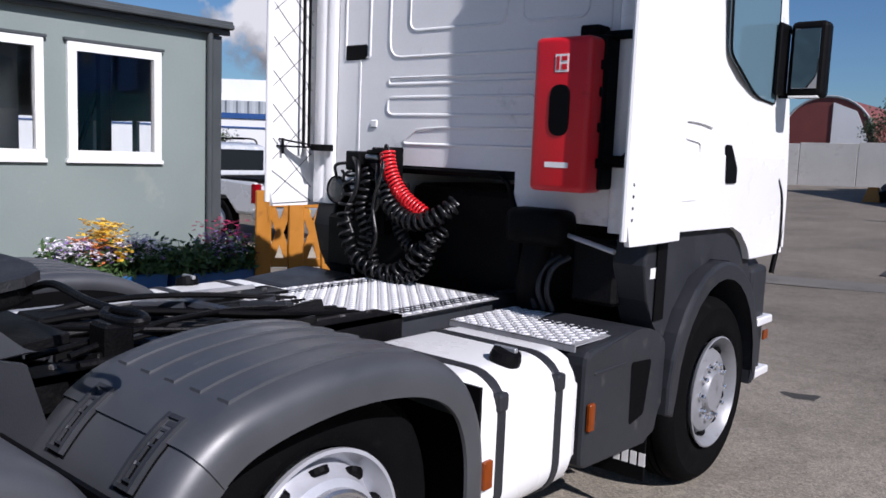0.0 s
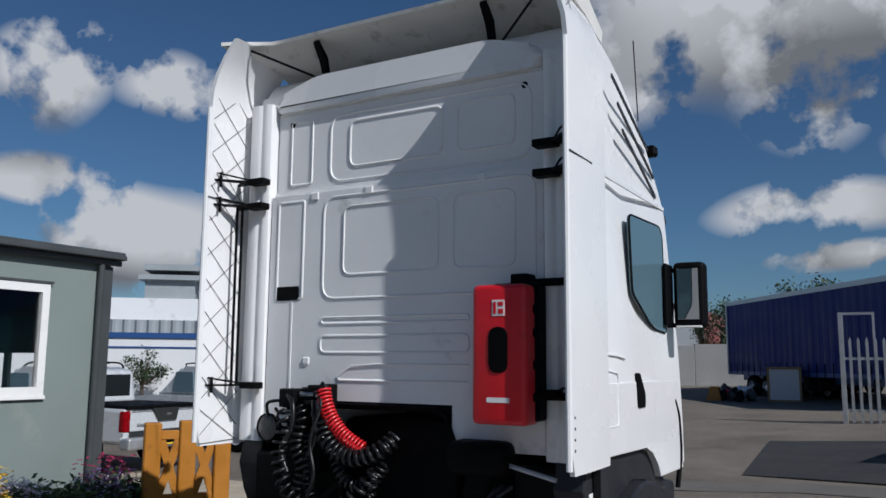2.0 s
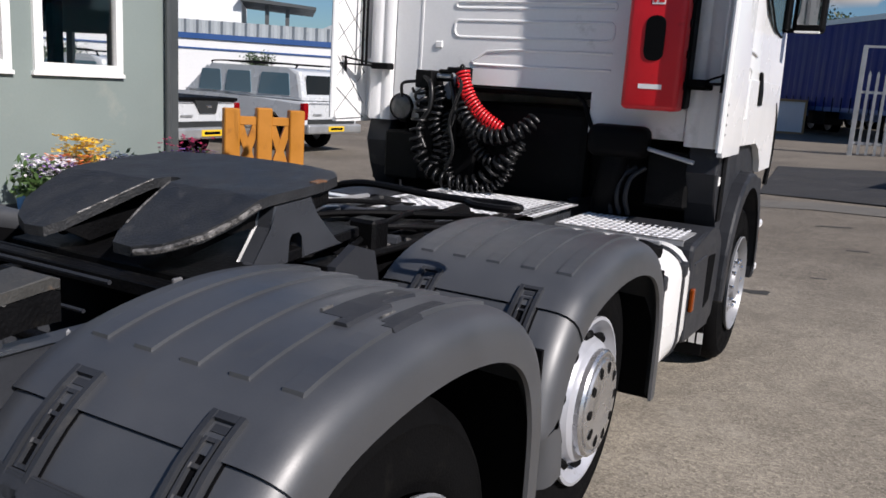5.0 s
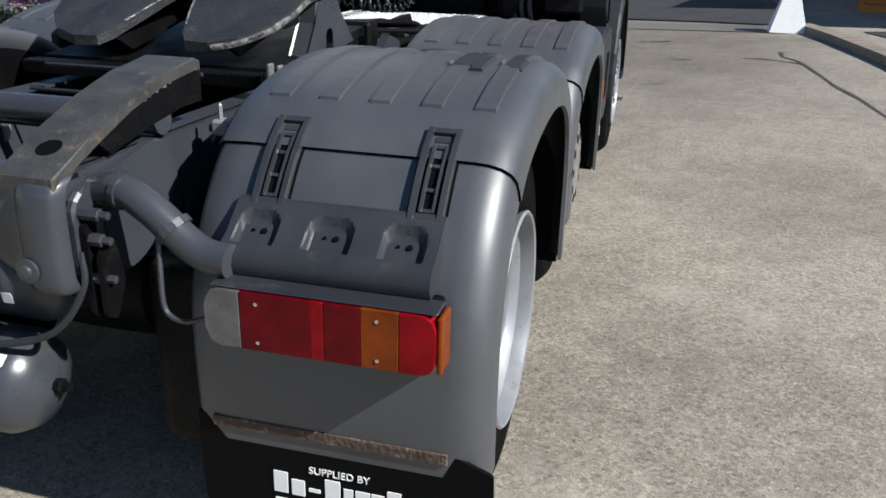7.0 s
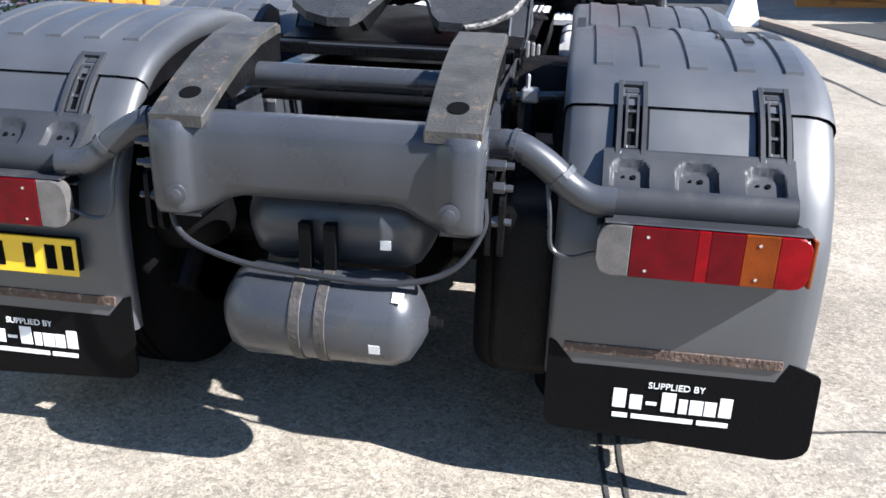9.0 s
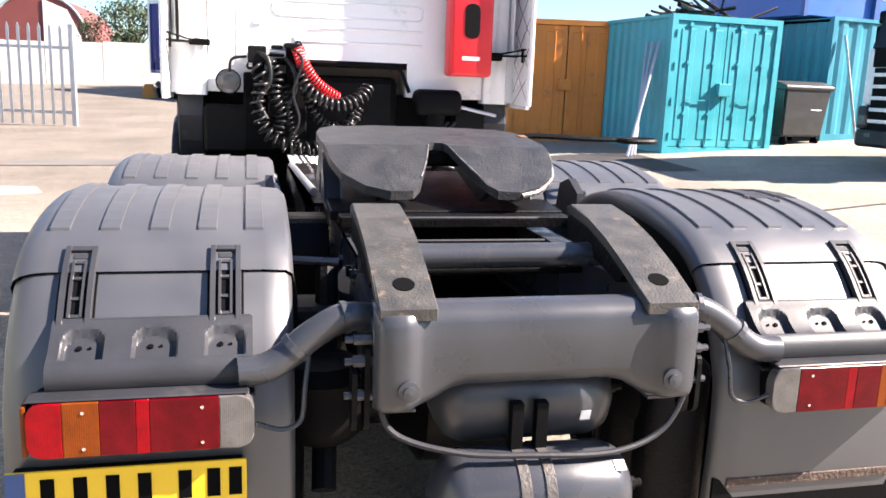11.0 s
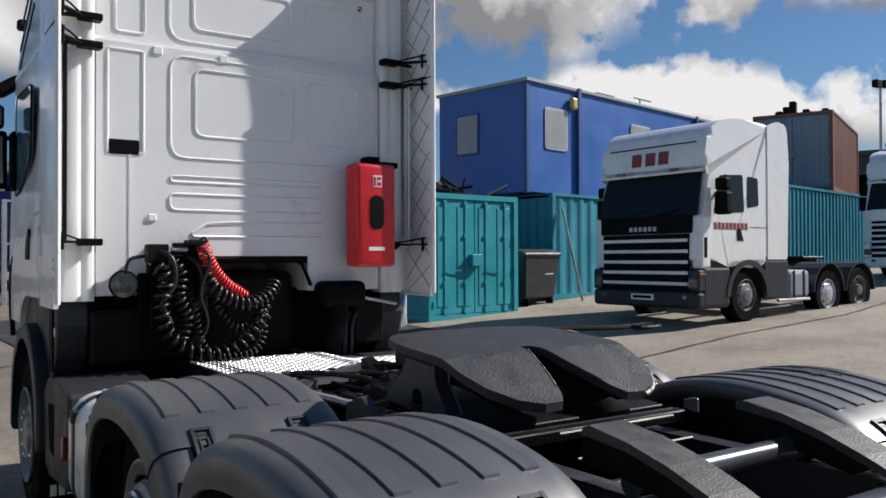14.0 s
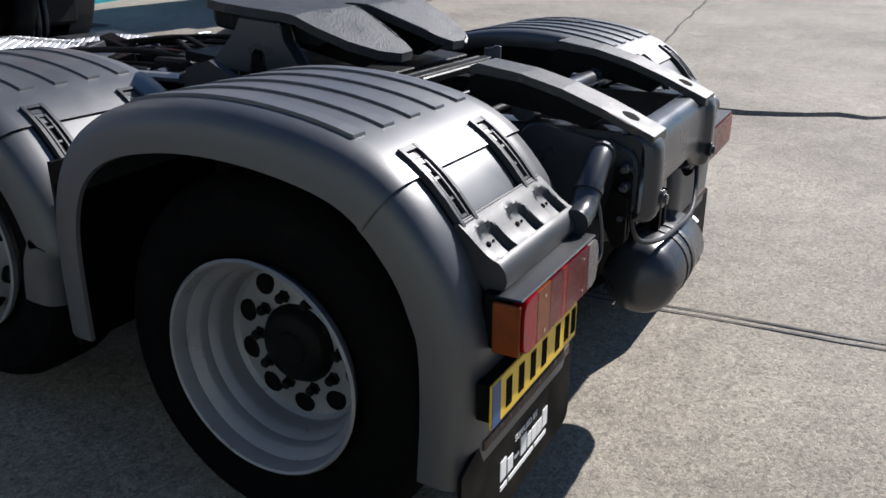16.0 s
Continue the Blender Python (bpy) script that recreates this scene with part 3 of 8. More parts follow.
# wheels
def wheel(side, y, z, kind, label):
    """side 1 right, -1 left; kind drive (deep dish, twin tyres), steer (domed)."""
    axle = thing("wheel", pose(0, y, z), label, "wheel")
    del axle["category"]
    axle.parent = lorry
    s = side
    outer = {"drive": 1.198, "lift": 1.160, "steer": 1.195}[kind]
    tyres = [(outer - 0.30, outer - 0.015)] + ([(outer - 0.64, outer - 0.36)] if kind == "drive" else [])
    for x0, x1 in tyres:
        w = x1 - x0
        prof = [(0.285, x0 + 0.03), (0.30, x0 + 0.005), (0.38, x0 - 0.012), (0.46, x0), (0.497, x0 + 0.03), (0.51, x0 + 0.06)]
        groove = []
        for k in range(1, 4):
            g = x0 + 0.06 + (w - 0.12) * k / 4
            groove += [(0.512, g - 0.008), (0.499, g - 0.006), (0.499, g + 0.006), (0.512, g + 0.008)]
        prof += groove + [(0.51, x1 - 0.06), (0.497, x1 - 0.03), (0.47, x1 - 0.004), (0.455, x1 + 0.004), (0.44, x1), (0.38, x1 + 0.012), (0.335, x1 + 0.010), (0.325, x1 + 0.003), (0.30, x1 - 0.005), (0.285, x1 - 0.03)]
        bm = lathe(bmesh.new(), prof, 56)
        if s < 0:
            mirror_x(bm)
        smooth(part("tyre", bm, RUBBER, axle), 35)
    o = outer
    if kind == "drive":
        prof = [(0.300, o - 0.005), (0.306, o + 0.010), (0.300, o + 0.016), (0.294, o + 0.012), (0.288, o - 0.006), (0.284, o - 0.03), (0.262, o - 0.052), (0.258, o - 0.06), (0.256, o - 0.085), (0.240, o - 0.104), (0.237, o - 0.115), (0.236, o - 0.140), (0.232, o - 0.160), (0.220, o - 0.172), (0.195, o - 0.176), (0.17, o - 0.170), (0.115, o - 0.168), (0.110, o - 0.165)]
        hole_x, hole_r, nut_r, hub = o - 0.178, 0.188, 0.138, None
    elif kind == "steer":
        prof = [(0.300, o - 0.005), (0.304, o + 0.010), (0.296, o + 0.014), (0.286, o), (0.268, o - 0.03), (0.258, o - 0.06), (0.250, o - 0.075), (0.243, o - 0.07), (0.222, o - 0.03), (0.190, o - 0.018), (0.15, o - 0.016), (0.118, o - 0.016), (0.112, o + 0.0), (0.10, o + 0.012), (0.0, o + 0.016)]
        hole_x, hole_r, nut_r, hub = o - 0.052, 0.233, 0.145, None
    else:
        prof = [(0.300, o - 0.005), (0.302, o + 0.012), (0.290, o + 0.014), (0.284, o), (0.268, o - 0.02), (0.258, o - 0.045), (0.252, o - 0.055), (0.245, o - 0.05), (0.215, o + 0.012), (0.185, o + 0.03), (0.15, o + 0.034), (0.115, o + 0.034), (0.11, o + 0.05), (0.10, o + 0.06), (0.0, o + 0.064)]
        hole_x, hole_r, nut_r, hub = o - 0.018, 0.232, 0.145, None
    bm = lathe(bmesh.new(), prof, 56)
    if s < 0:
        mirror_x(bm)
    if kind == "drive":
        hb_ = lathe(bmesh.new(), [(0.118, o - 0.19), (0.116, o - 0.160), (0.108, o - 0.152), (0.102, o - 0.138), (0.09, o - 0.130), (0.05, o - 0.128), (0.045, o - 0.122), (0.0, o - 0.122)], 24)
        if s < 0:
            mirror_x(hb_)
        smooth(part("hub", hb_, DARK, axle, "dark greasy hub"), 35)
    # left lift rim takes the darker paint: its shaded side put into colour
    rim = smooth(part("rim", bm, RIM if kind == "lift" and s > 0 else RIM_M, axle, "silver painted steel rim"), 30)
    for k in range(10):
        a = 2 * math.pi * (k + 0.5) / 10
        bm = bmesh.new()
        tilt = Matrix.Translation((s * hole_x, hole_r * math.cos(a), hole_r * math.sin(a))) @ Matrix.Rotation(a, 4, "X")
        if kind != "drive":
            tilt = tilt @ Matrix.Rotation(-s * 0.95, 4, "Z")
        lathe(bm, [(0.0, 0.012), (0.022, 0.012), (0.027, 0.006), (0.027, -0.012)], 12, tilt @ Matrix.Diagonal((s, 1.2, 1.3, 1) if kind == "drive" else (s, 1, 1.15, 1)))
        part("hand_hole", bm, BLACK, rim)
    for k in range(0 if kind == "lift" else 10):
        a = 2 * math.pi * k / 10
        bm = bmesh.new()
        nx = o - 0.171 if kind == "drive" else (o - 0.017 if kind == "steer" else o + 0.033)
        m = Matrix.Translation((s * nx, nut_r * math.cos(a), nut_r * math.sin(a))) @ Matrix.Diagonal((s, 1, 1, 1))
        lathe(bm, [(0.019, 0.0), (0.019, 0.008), (0.0145, 0.010), (0.0145, 0.03), (0.010, 0.034), (0.0, 0.034)], 6, m)
        part("wheel_nut", bm, CHROME if kind == "steer" else (DARK if kind == "drive" else RIM), rim)
    if kind == "lift":
        bm = lathe(bmesh.new(), [(0.192, o + 0.010), (0.192, o + 0.044), (0.184, o + 0.053), (0.176, o + 0.052), (0.173, o + 0.043), (0.166, o + 0.043), (0.163, o + 0.054), (0.155, o + 0.060), (0.098, o + 0.066), (0.09, o + 0.063), (0.03, o + 0.066), (0.0, o + 0.066)], 48)
        if s < 0:
            mirror_x(bm)
        trim = smooth(part("hub_trim", bm, POLISH, axle, "polished round trim over the wheel nuts"), 30)
        for k in range(10):
            a = 2 * math.pi * k / 10
            m = Matrix.Translation((s * (o + 0.063), 0.128 * math.cos(a), 0.128 * math.sin(a))) @ Matrix.Rotation(a, 4, "X") @ Matrix.Diagonal((s, 1.35, 1, 1))
            part("trim_hole", lathe(bmesh.new(), [(0.0, 0.0015), (0.016, 0.002), (0.018, -0.004)], 12, m), BLACK, trim)
    return axle


for s in (1, -1):
    wheel(s, RY - 0.065, 0.45, "drive", "deep-dish silver drive wheel with twin black tyres")
    wheel(s, MY - 0.04, 0.555, "lift", "silver wheel of the lifted middle axle")
    wheel(s, FY + 0.03, 0.472, "steer", "silver front wheel with black tyre")

for y, z in ((RY - 0.065, 0.45), (MY - 0.04, 0.555), (FY + 0.03, 0.472)):
    bm = lathe(bmesh.new(), [(0.0, -0.9), (0.07, -0.9), (0.07, -0.25), (0.2, -0.15), (0.2, 0.15), (0.07, 0.25), (0.07, 0.9), (0.0, 0.9)], 16, Matrix.Translation((0, y, z)))
    smooth(part("axle", bm, DARK, lorry))

# wheel guards
GUARD_PROFILE = [(-0.695, 0.31), (-0.705, 0.50), (-0.700, 0.68), (-0.670, 0.78), (-0.634, 0.86), (-0.584, 0.932), (-0.514, 1.006), (-0.42, 1.066), (-0.30, 1.104), (-0.15, 1.129), (0.0, 1.138), (0.15, 1.130), (0.30, 1.102), (0.42, 1.052), (0.51, 0.978), (0.57, 0.88), (0.605, 0.76), (0.615, 0.62), (0.615, 0.42)]


def spline2(pts, n=4):
    return [(p.x, p.y) for p in curve_pts([(a, b, 0) for a, b in pts], n)]


def guard_sheet(bm, prof, section, y0, s):
    """Section: rows of (x, depth below the outside); prof: (y, z) from rear to front."""
    rows = []
    for i, (y, z) in enumerate(prof):
        a, b = prof[max(i - 1, 0)], prof[min(i + 1, len(prof) - 1)]
        d = Vector((b[0] - a[0], b[1] - a[1])).normalized()
        nrm = Vector((-d.y, d.x))
        rows.append([bm.verts.new((s * x, y0 + y - nrm.x * dep, z - nrm.y * dep)) for x, dep in section])
    for a, b in zip(rows, rows[1:]):
        for k in range(len(section) - 1):
            bm.faces.new((a[k], a[k + 1], b[k + 1], b[k]))
    return rows


SECTION = [(0.57, 0.07), (0.555, 0.045), (0.558, 0.02), (0.575, 0.004), (0.63, 0.0), (1.14, 0.0), (1.172, 0.004), (1.198, 0.014), (1.217, 0.031), (1.227, 0.055), (1.230, 0.09), (1.230, 0.125), (1.218, 0.128), (1.216, 0.095), (1.18, 0.04), (1.14, 0.018), (0.64, 0.012)]


def on_profile(prof, t):
    """Point and outward normal a share t along the profile."""
    acc = [0.0]
    for a, b in zip(prof, prof[1:]):
        acc.append(acc[-1] + math.hypot(b[0] - a[0], b[1] - a[1]))
    s = t * acc[-1]
    k = min(max(j for j in range(len(acc)) if acc[j] <= s + 1e-9), len(prof) - 2)
    f = (s - acc[k]) / (acc[k + 1] - acc[k])
    p = Vector(prof[k]).lerp(Vector(prof[k + 1]), f)
    d = (Vector(prof[k + 1]) - Vector(prof[k])).normalized()
    return p, Vector((-d.y, d.x)), d


def strip_on(bm, prof, t0, t1, x0, x1, h, y0, s, taper=0.008, n=14):
    """A raised rib that follows the guard."""
    rows = []
    for i in range(n + 1):
        u = (0.0, 0.012)[i] if i < 2 else ((0.988, 1.0)[i - n + 1] if i > n - 2 else (i - 1) / (n - 2))
        t = t0 + (t1 - t0) * u
        p, nr, d = on_profile(prof, t)
        e = 0.0 if i in (0, n) else 1.0
        sec = [(x0, -0.004), (x0 + taper, h * e), (x1 - taper, h * e), (x1, -0.004)]
        rows.append([bm.verts.new((s * x, y0 + p.x + nr.x * dep, p.y + nr.y * dep)) for x, dep in sec])
    for a, b in zip(rows, rows[1:]):
        for k in range(3):
            bm.faces.new((a[k], a[k + 1], b[k + 1], b[k]))
    return bm


def latch(bm, prof, t0, t1, x0, x1, y0, s):
    """The long moulded catch that bridges the joint of a guard: one pressed sheet with rails, rungs and wells."""
    w, e = x1 - x0, 0.0012

    def height(x, f):
        side = min(x, w - x)
        if side < 0 or f < 0 or f > 1:
            return -0.004
        if side < 0.014:
            return 0.018
        if f < 0.055 or f > 0.93:
            return 0.017
        if side > 0.020:
            if side < 0.028 and 0.09 < f < 0.795:
                return 0.014
            for a, h in ((0.09, 0.013), (0.30, 0.010), (0.54, 0.012), (0.75, 0.013)):
                if a < f < a + 0.045:
                    return h
            if 0.83 < f < 0.91:
                return 0.010
        return -0.004
    xs = sorted(b + d for b in (0.0, 0.014, 0.020, 0.028, w - 0.028, w - 0.020, w - 0.014, w) for d in (-e, e))
    fs = sorted(b + d for b in (0.0, 0.055, 0.09, 0.135, 0.30, 0.345, 0.54, 0.585, 0.75, 0.795, 0.83, 0.91, 0.93, 1.0) for d in (-0.006, 0.006))
    rows = []
    for f in fs:
        p, nr, d = on_profile(prof, t0 + (t1 - t0) * f)
        rows.append([bm.verts.new((s * (x0 + x), y0 + p.x + nr.x * height(x, f), p.y + nr.y * height(x, f))) for x in xs])
    for a, b in zip(rows, rows[1:]):
        for k in range(len(xs) - 1):
            bm.faces.new((a[k], a[k + 1], b[k + 1], b[k]))
    return bm


def guard(s, y0, prof, name, drop=0.0):
    fine = spline2(prof, 3)
    seam = min(range(len(fine)), key=lambda i: abs(fine[i][0] + 0.505)) + 1
    run = [0.0]
    for a, b in zip(fine, fine[1:]):
        run.append(run[-1] + math.hypot(b[0] - a[0], b[1] - a[1]))
    joint, rib0, rib1 = run[seam - 1] / run[-1], min(run[i] for i in range(len(fine)) if fine[i][0] > -0.41) / run[-1], min(run[i] for i in range(len(fine)) if fine[i][0] > 0.30) / run[-1]
    g = thing("wheel_guard", pose(s * WIDE, 0, drop), name, "wheel guard")
    del g["category"]
    g.parent = lorry
    bm = bmesh.new()
    guard_sheet(bm, fine[:seam], SECTION, y0, s)
    smooth(part("rear_panel", bm, GUARD, g), 45)
    bm = bmesh.new()
    guard_sheet(bm, [(y, z) for y, z in fine[seam - 1:]], [(x + (0.005 if x > 0.9 else -0.005), d - 0.008) for x, d in SECTION], y0, s)
    smooth(part("top_panel", bm, GUARD, g), 45)
    for k in range(5):
        x = 0.622 + 0.1215 * k
        bm = strip_on(bmesh.new(), fine, rib0, rib1, x, x + 0.054, 0.015, y0, s, 0.004)
        part("rib", bm, GUARD, g)
    lo, hi = joint - 0.060, joint + 0.032
    for x in (0.690, 1.036):
        # black strip painted in for the shadow gap round the catch
        bm = strip_on(bmesh.new(), fine, lo - 0.004, hi + 0.004, x - 0.013, x + 0.077, 0.0025, y0, s, 0.001)
        part("catch_gap", bm, BLACK, g)
        bm = latch(bmesh.new(), fine, lo, hi, x - 0.006, x + 0.070, y0, s)
        part("catch", bm, CARRIER, g, "grey moulded catch")
        # second black strip darkens the wells of the catch
        bm = strip_on(bmesh.new(), fine, lo + 0.002, hi - 0.002, x + 0.004, x + 0.060, 0.005, y0, s, 0.002)
        part("catch_seat", bm, BLACK, g)
    return g


for s in (1, -1):
    guard(s, RY, GUARD_PROFILE, "grey ribbed plastic wheel guard over the rear wheels")
    mid = [(-0.64, 0.50), (-0.655, 0.60)] + GUARD_PROFILE[2:]
    guard(s, MY, mid, "grey ribbed plastic wheel guard over the middle wheel", -0.02)
    # black sheets added to keep the arches dark and hide lit gaps
    for y, low_ in ((MY, -0.02), (RY, 0.0)):
        arc = [(y + py, pz + low_ - 0.012) for py, pz in spline2(GUARD_PROFILE, 2) if -0.50 < py < 0.56 and pz > 0.86]
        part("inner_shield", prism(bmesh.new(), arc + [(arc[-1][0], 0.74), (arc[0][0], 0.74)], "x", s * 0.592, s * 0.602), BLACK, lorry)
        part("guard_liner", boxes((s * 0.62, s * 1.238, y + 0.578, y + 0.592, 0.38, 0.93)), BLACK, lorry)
    # inner dark liner shields between the guards
    bm = prism(bmesh.new(), [(0.44, 0.62), (0.46, 1.08), (0.56, 1.13), (0.66, 1.10), (0.80, 0.62)], "x", s * 0.60, s * 0.63)
    part("splash_shield", bm, PLASTIC, lorry)

    # dark block added to fill the bright gap between frame and guard
    part("spring_hanger", prism(bmesh.new(), rounded([(0.40, 0.35), (0.36, 0.86), (0.46, 0.98), (0.66, 0.98), (0.72, 0.60), (0.60, 0.30)], 0.05, 3), "x", s * 0.40, s * 0.60, 0.01, 1), DARK, lorry)

# frame rails, ramps, cross tubes
for s in (1, -1):
    bm = boxes((s * 0.385, s * 0.377, -0.80, 3.6, 0.72, 0.985), (s * 0.385, s * 0.305, -0.80, 3.6, 0.977, 0.985), (s * 0.385, s * 0.305, -0.80, 3.6, 0.72, 0.728))
    rail = part("frame_rail", bm, CHASSIS, lorry)
    top = [(-0.835, 0.955), (-0.835, 0.985), (-0.68, 1.052), (-0.56, 1.096), (-0.43, 1.130), (-0.29, 1.150), (-0.265, 1.14), (-0.265, 1.04), (-0.35, 1.04), (-0.50, 1.02), (-0.64, 0.99)]
    ramp = part("rail_ramp", prism(bmesh.new(), [(-0.835, 0.957)] + top[1:7] + [(y, z - 0.026) for y, z in top[6:1:-1]], "x", s * 0.265, s * 0.405, 0.004, 1), RAMP, lorry, "worn black steel ramp with rusty edges")
    part("ramp_web", prism(bmesh.new(), [(y, z - 0.03) for y, z in top[2:7]] + top[7:], "x", s * 0.27, s * 0.401), DARK, lorry)
    for q in range(11 if s > 0 else 0):
        y = -0.60 + 0.028 * q
        z = 1.080 + (y + 0.60) * 0.21
        part("ramp_mark", boxes((0.4005, 0.4022, y, y + (0.008 if q % 3 else 0.016), z - 0.018, z + 0.004 - 0.004 * (q % 2))), WORN, ramp)
    bm = lathe(bmesh.new(), [(0.0, 0.004), (0.027, 0.004), (0.027, -0.02)], 20, pose(s * 0.333, -0.745, 1.021, 0, -90, 0))
    bmesh.ops.rotate(bm, verts=bm.verts, cent=(s * 0.333, -0.745, 1.021), matrix=Matrix.Rotation(radians(21), 3, "X"))
    part("ramp_hole", bm, INK, ramp)
    for k, (y, z) in enumerate(((-0.66, 0.90), (-0.66, 0.80), (-0.50, 0.90), (-0.50, 0.80), (-0.2, 0.92), (0.1, 0.9), (0.4, 0.9), (0.8, 0.9))):
        bm = lathe(bmesh.new(), [(0.016, 0.0), (0.016, 0.012), (0.0, 0.014)], 6, Matrix.Translation((s * 0.385, y, z)) @ Matrix.Diagonal((s, 1, 1, 1)))
        part("frame_bolt", bm, CHASSIS, rail)
    # spring hanger plate with its rounded outline
    bm = prism(bmesh.new(), rounded([(-0.80, 0.74), (-0.80, 0.94), (-0.45, 1.0), (-0.40, 0.84), (-0.60, 0.72)], 0.06), "x", s * 0.386, s * 0.41, 0.006, 1)
    part("gusset_plate", bm, CHASSIS, lorry)

for y, z, r in ((-0.44, 1.025, 0.036), (-0.14, 0.915, 0.018), (0.10, 1.045, 0.013)):
    smooth(part("cross_tube", tube(bmesh.new(), [(-0.40, y, z), (0.40, y, z)], r, 12), CHASSIS if r > 0.03 else DARK, lorry))
bm = boxes((-0.38, 0.38, 0.55, 0.75, 0.75, 0.93), (-0.38, 0.38, 1.5, 1.6, 0.76, 0.95), (-0.376, 0.376, -0.3, 3.3, 0.60, 0.70), bevel=0.01)
part("cross_member", bm, DARK, lorry)

# rear cross member: a pressed channel with rounded shoulders
def sweep_x(bm, sections):
    """Join outlines (y, z) given at several x."""
    rows = [[bm.verts.new((x, y, z)) for y, z in o] for x, o in sections]
    n = len(rows[0])
    for a, b in zip(rows, rows[1:]):
        for k in range(n - 1):
            bm.faces.new((a[k], a[k + 1], b[k + 1], b[k]))
    return bm


def beam_section(drop, depth):
    return [(-0.74, 0.985), (-0.795 - depth * 0.5, 0.986), (-0.818 - depth, 0.980), (-0.836 - depth, 0.966), (-0.845 - depth, 0.945), (-0.848 - depth, 0.90), (-0.848 - depth, 0.82), (-0.846 - depth, drop + 0.03), (-0.838 - depth, drop + 0.008), (-0.825 - depth, drop), (-0.80, drop - 0.004)]


secs = [(-0.412, beam_section(0.742, -0.030)), (-0.404, beam_section(0.737, -0.006)), (-0.392, beam_section(0.735, 0.006)), (-0.345, beam_section(0.735, 0.008)), (-0.325, beam_section(0.736, 0.004)), (-0.310, beam_section(0.738, -0.012)), (-0.295, beam_section(0.742, -0.018)), (-0.265, beam_section(0.756, -0.020)), (-0.225, beam_section(0.780, -0.021)), (-0.185, beam_section(0.790, -0.021))]
secs = secs + [(-x, o) for x, o in secs[::-1]]
beam = smooth(part("rear_beam", sweep_x(bmesh.new(), secs), CHASSIS, lorry, "grey painted pressed-steel rear beam"), 50)
for s in (1, -1):
    bm = lathe(bmesh.new(), [(0.026, 0.0), (0.026, 0.006), (0.015, 0.008), (0.015, 0.016), (0.0, 0.018)], 16, pose(s * 0.335, -0.857, 0.795, 0, 0, -90))
    part("beam_bolt", bm, CHASSIS, beam)

# air tanks
def air_tank(cx, cy, cz, half, r, label):
    prof = [(0.0, -half - 0.01), (0.03, -half - 0.005), (r * 0.55, -half + 0.012), (r * 0.85, -half + 0.035), (r, -half + 0.075), (r, half - 0.075), (r * 0.85, half - 0.035), (r * 0.55, half - 0.012), (0.03, half + 0.005), (0.0, half + 0.01)]
    t = smooth(part("air_tank", lathe(bmesh.new(), prof, 40, Matrix.Translation((cx, cy, cz))), CHASSIS, lorry, label), 40)
    bm = lathe(bmesh.new(), [(0.018, 0), (0.018, 0.02), (0.011, 0.022), (0.011, 0.04), (0.0, 0.04)], 8, Matrix.Translation((cx + half + 0.003, cy, cz)))
    part("drain_valve", bm, DARK, t)
    return t


low = air_tank(0.010, -0.775, 0.475, 0.265, 0.122, "grey air tank with two rusty straps")
up = air_tank(0.02, -0.625, 0.688, 0.25, 0.122, "grey air tank behind the rear beam")
for x in (-0.055, 0.01):
    prof = [(0.1235, x), (0.126, x + 0.002), (0.126, x + 0.028), (0.1235, x + 0.03)]
    part("tank_strap", lathe(bmesh.new(), prof, 40, Matrix.Translation((0, -0.775, 0.475))), STRAP, low, "rusty steel strap")
    part("strap_post", boxes((x, x + 0.03, -0.79, -0.76, 0.58, 0.72)), BLACK, lorry)
for tank, cx, cy, cz, a in ((low, 0.165, -0.775, 0.475, -15), (up, 0.16, -0.625, 0.688, -12), (low, 0.215, -0.775, 0.475, 50)):
    bm = boxes((cx - 0.014, cx + 0.014, -0.1245, -0.1235, -0.014, 0.014))
    bmesh.ops.transform(bm, matrix=Matrix.Translation((0, cy, cz)) @ Matrix.Rotation(radians(-a), 4, "X"), verts=bm.verts)
    part("tank_sticker", bm, PRINT, tank, "small white sticker")
bm = tube(bmesh.new(), curve_pts([(-0.40, -0.78, 0.78), (-0.36, -0.80, 0.67), (-0.2, -0.83, 0.62), (0.0, -0.84, 0.605), (0.2, -0.84, 0.60), (0.34, -0.82, 0.64), (0.41, -0.80, 0.74), (0.41, -0.79, 0.82)], 8), 0.008, 8)
smooth(part("cable", bm, PLASTIC, lorry))
# lower dark tank and axle casing seen under the beam
smooth(part("shield", boxes((0.42, 0.62, -0.62, -0.2, 0.25, 0.75), bevel=0.05, seg=3), DARK, lorry))
smooth(part("silencer", lathe(bmesh.new(), [(0.0, -0.2), (0.11, -0.2), (0.12, -0.17), (0.12, 0.17), (0.11, 0.2), (0.0, 0.2)], 24, pose(0.48, -0.42, 0.42, 0, 90, 0)), DARK, lorry))

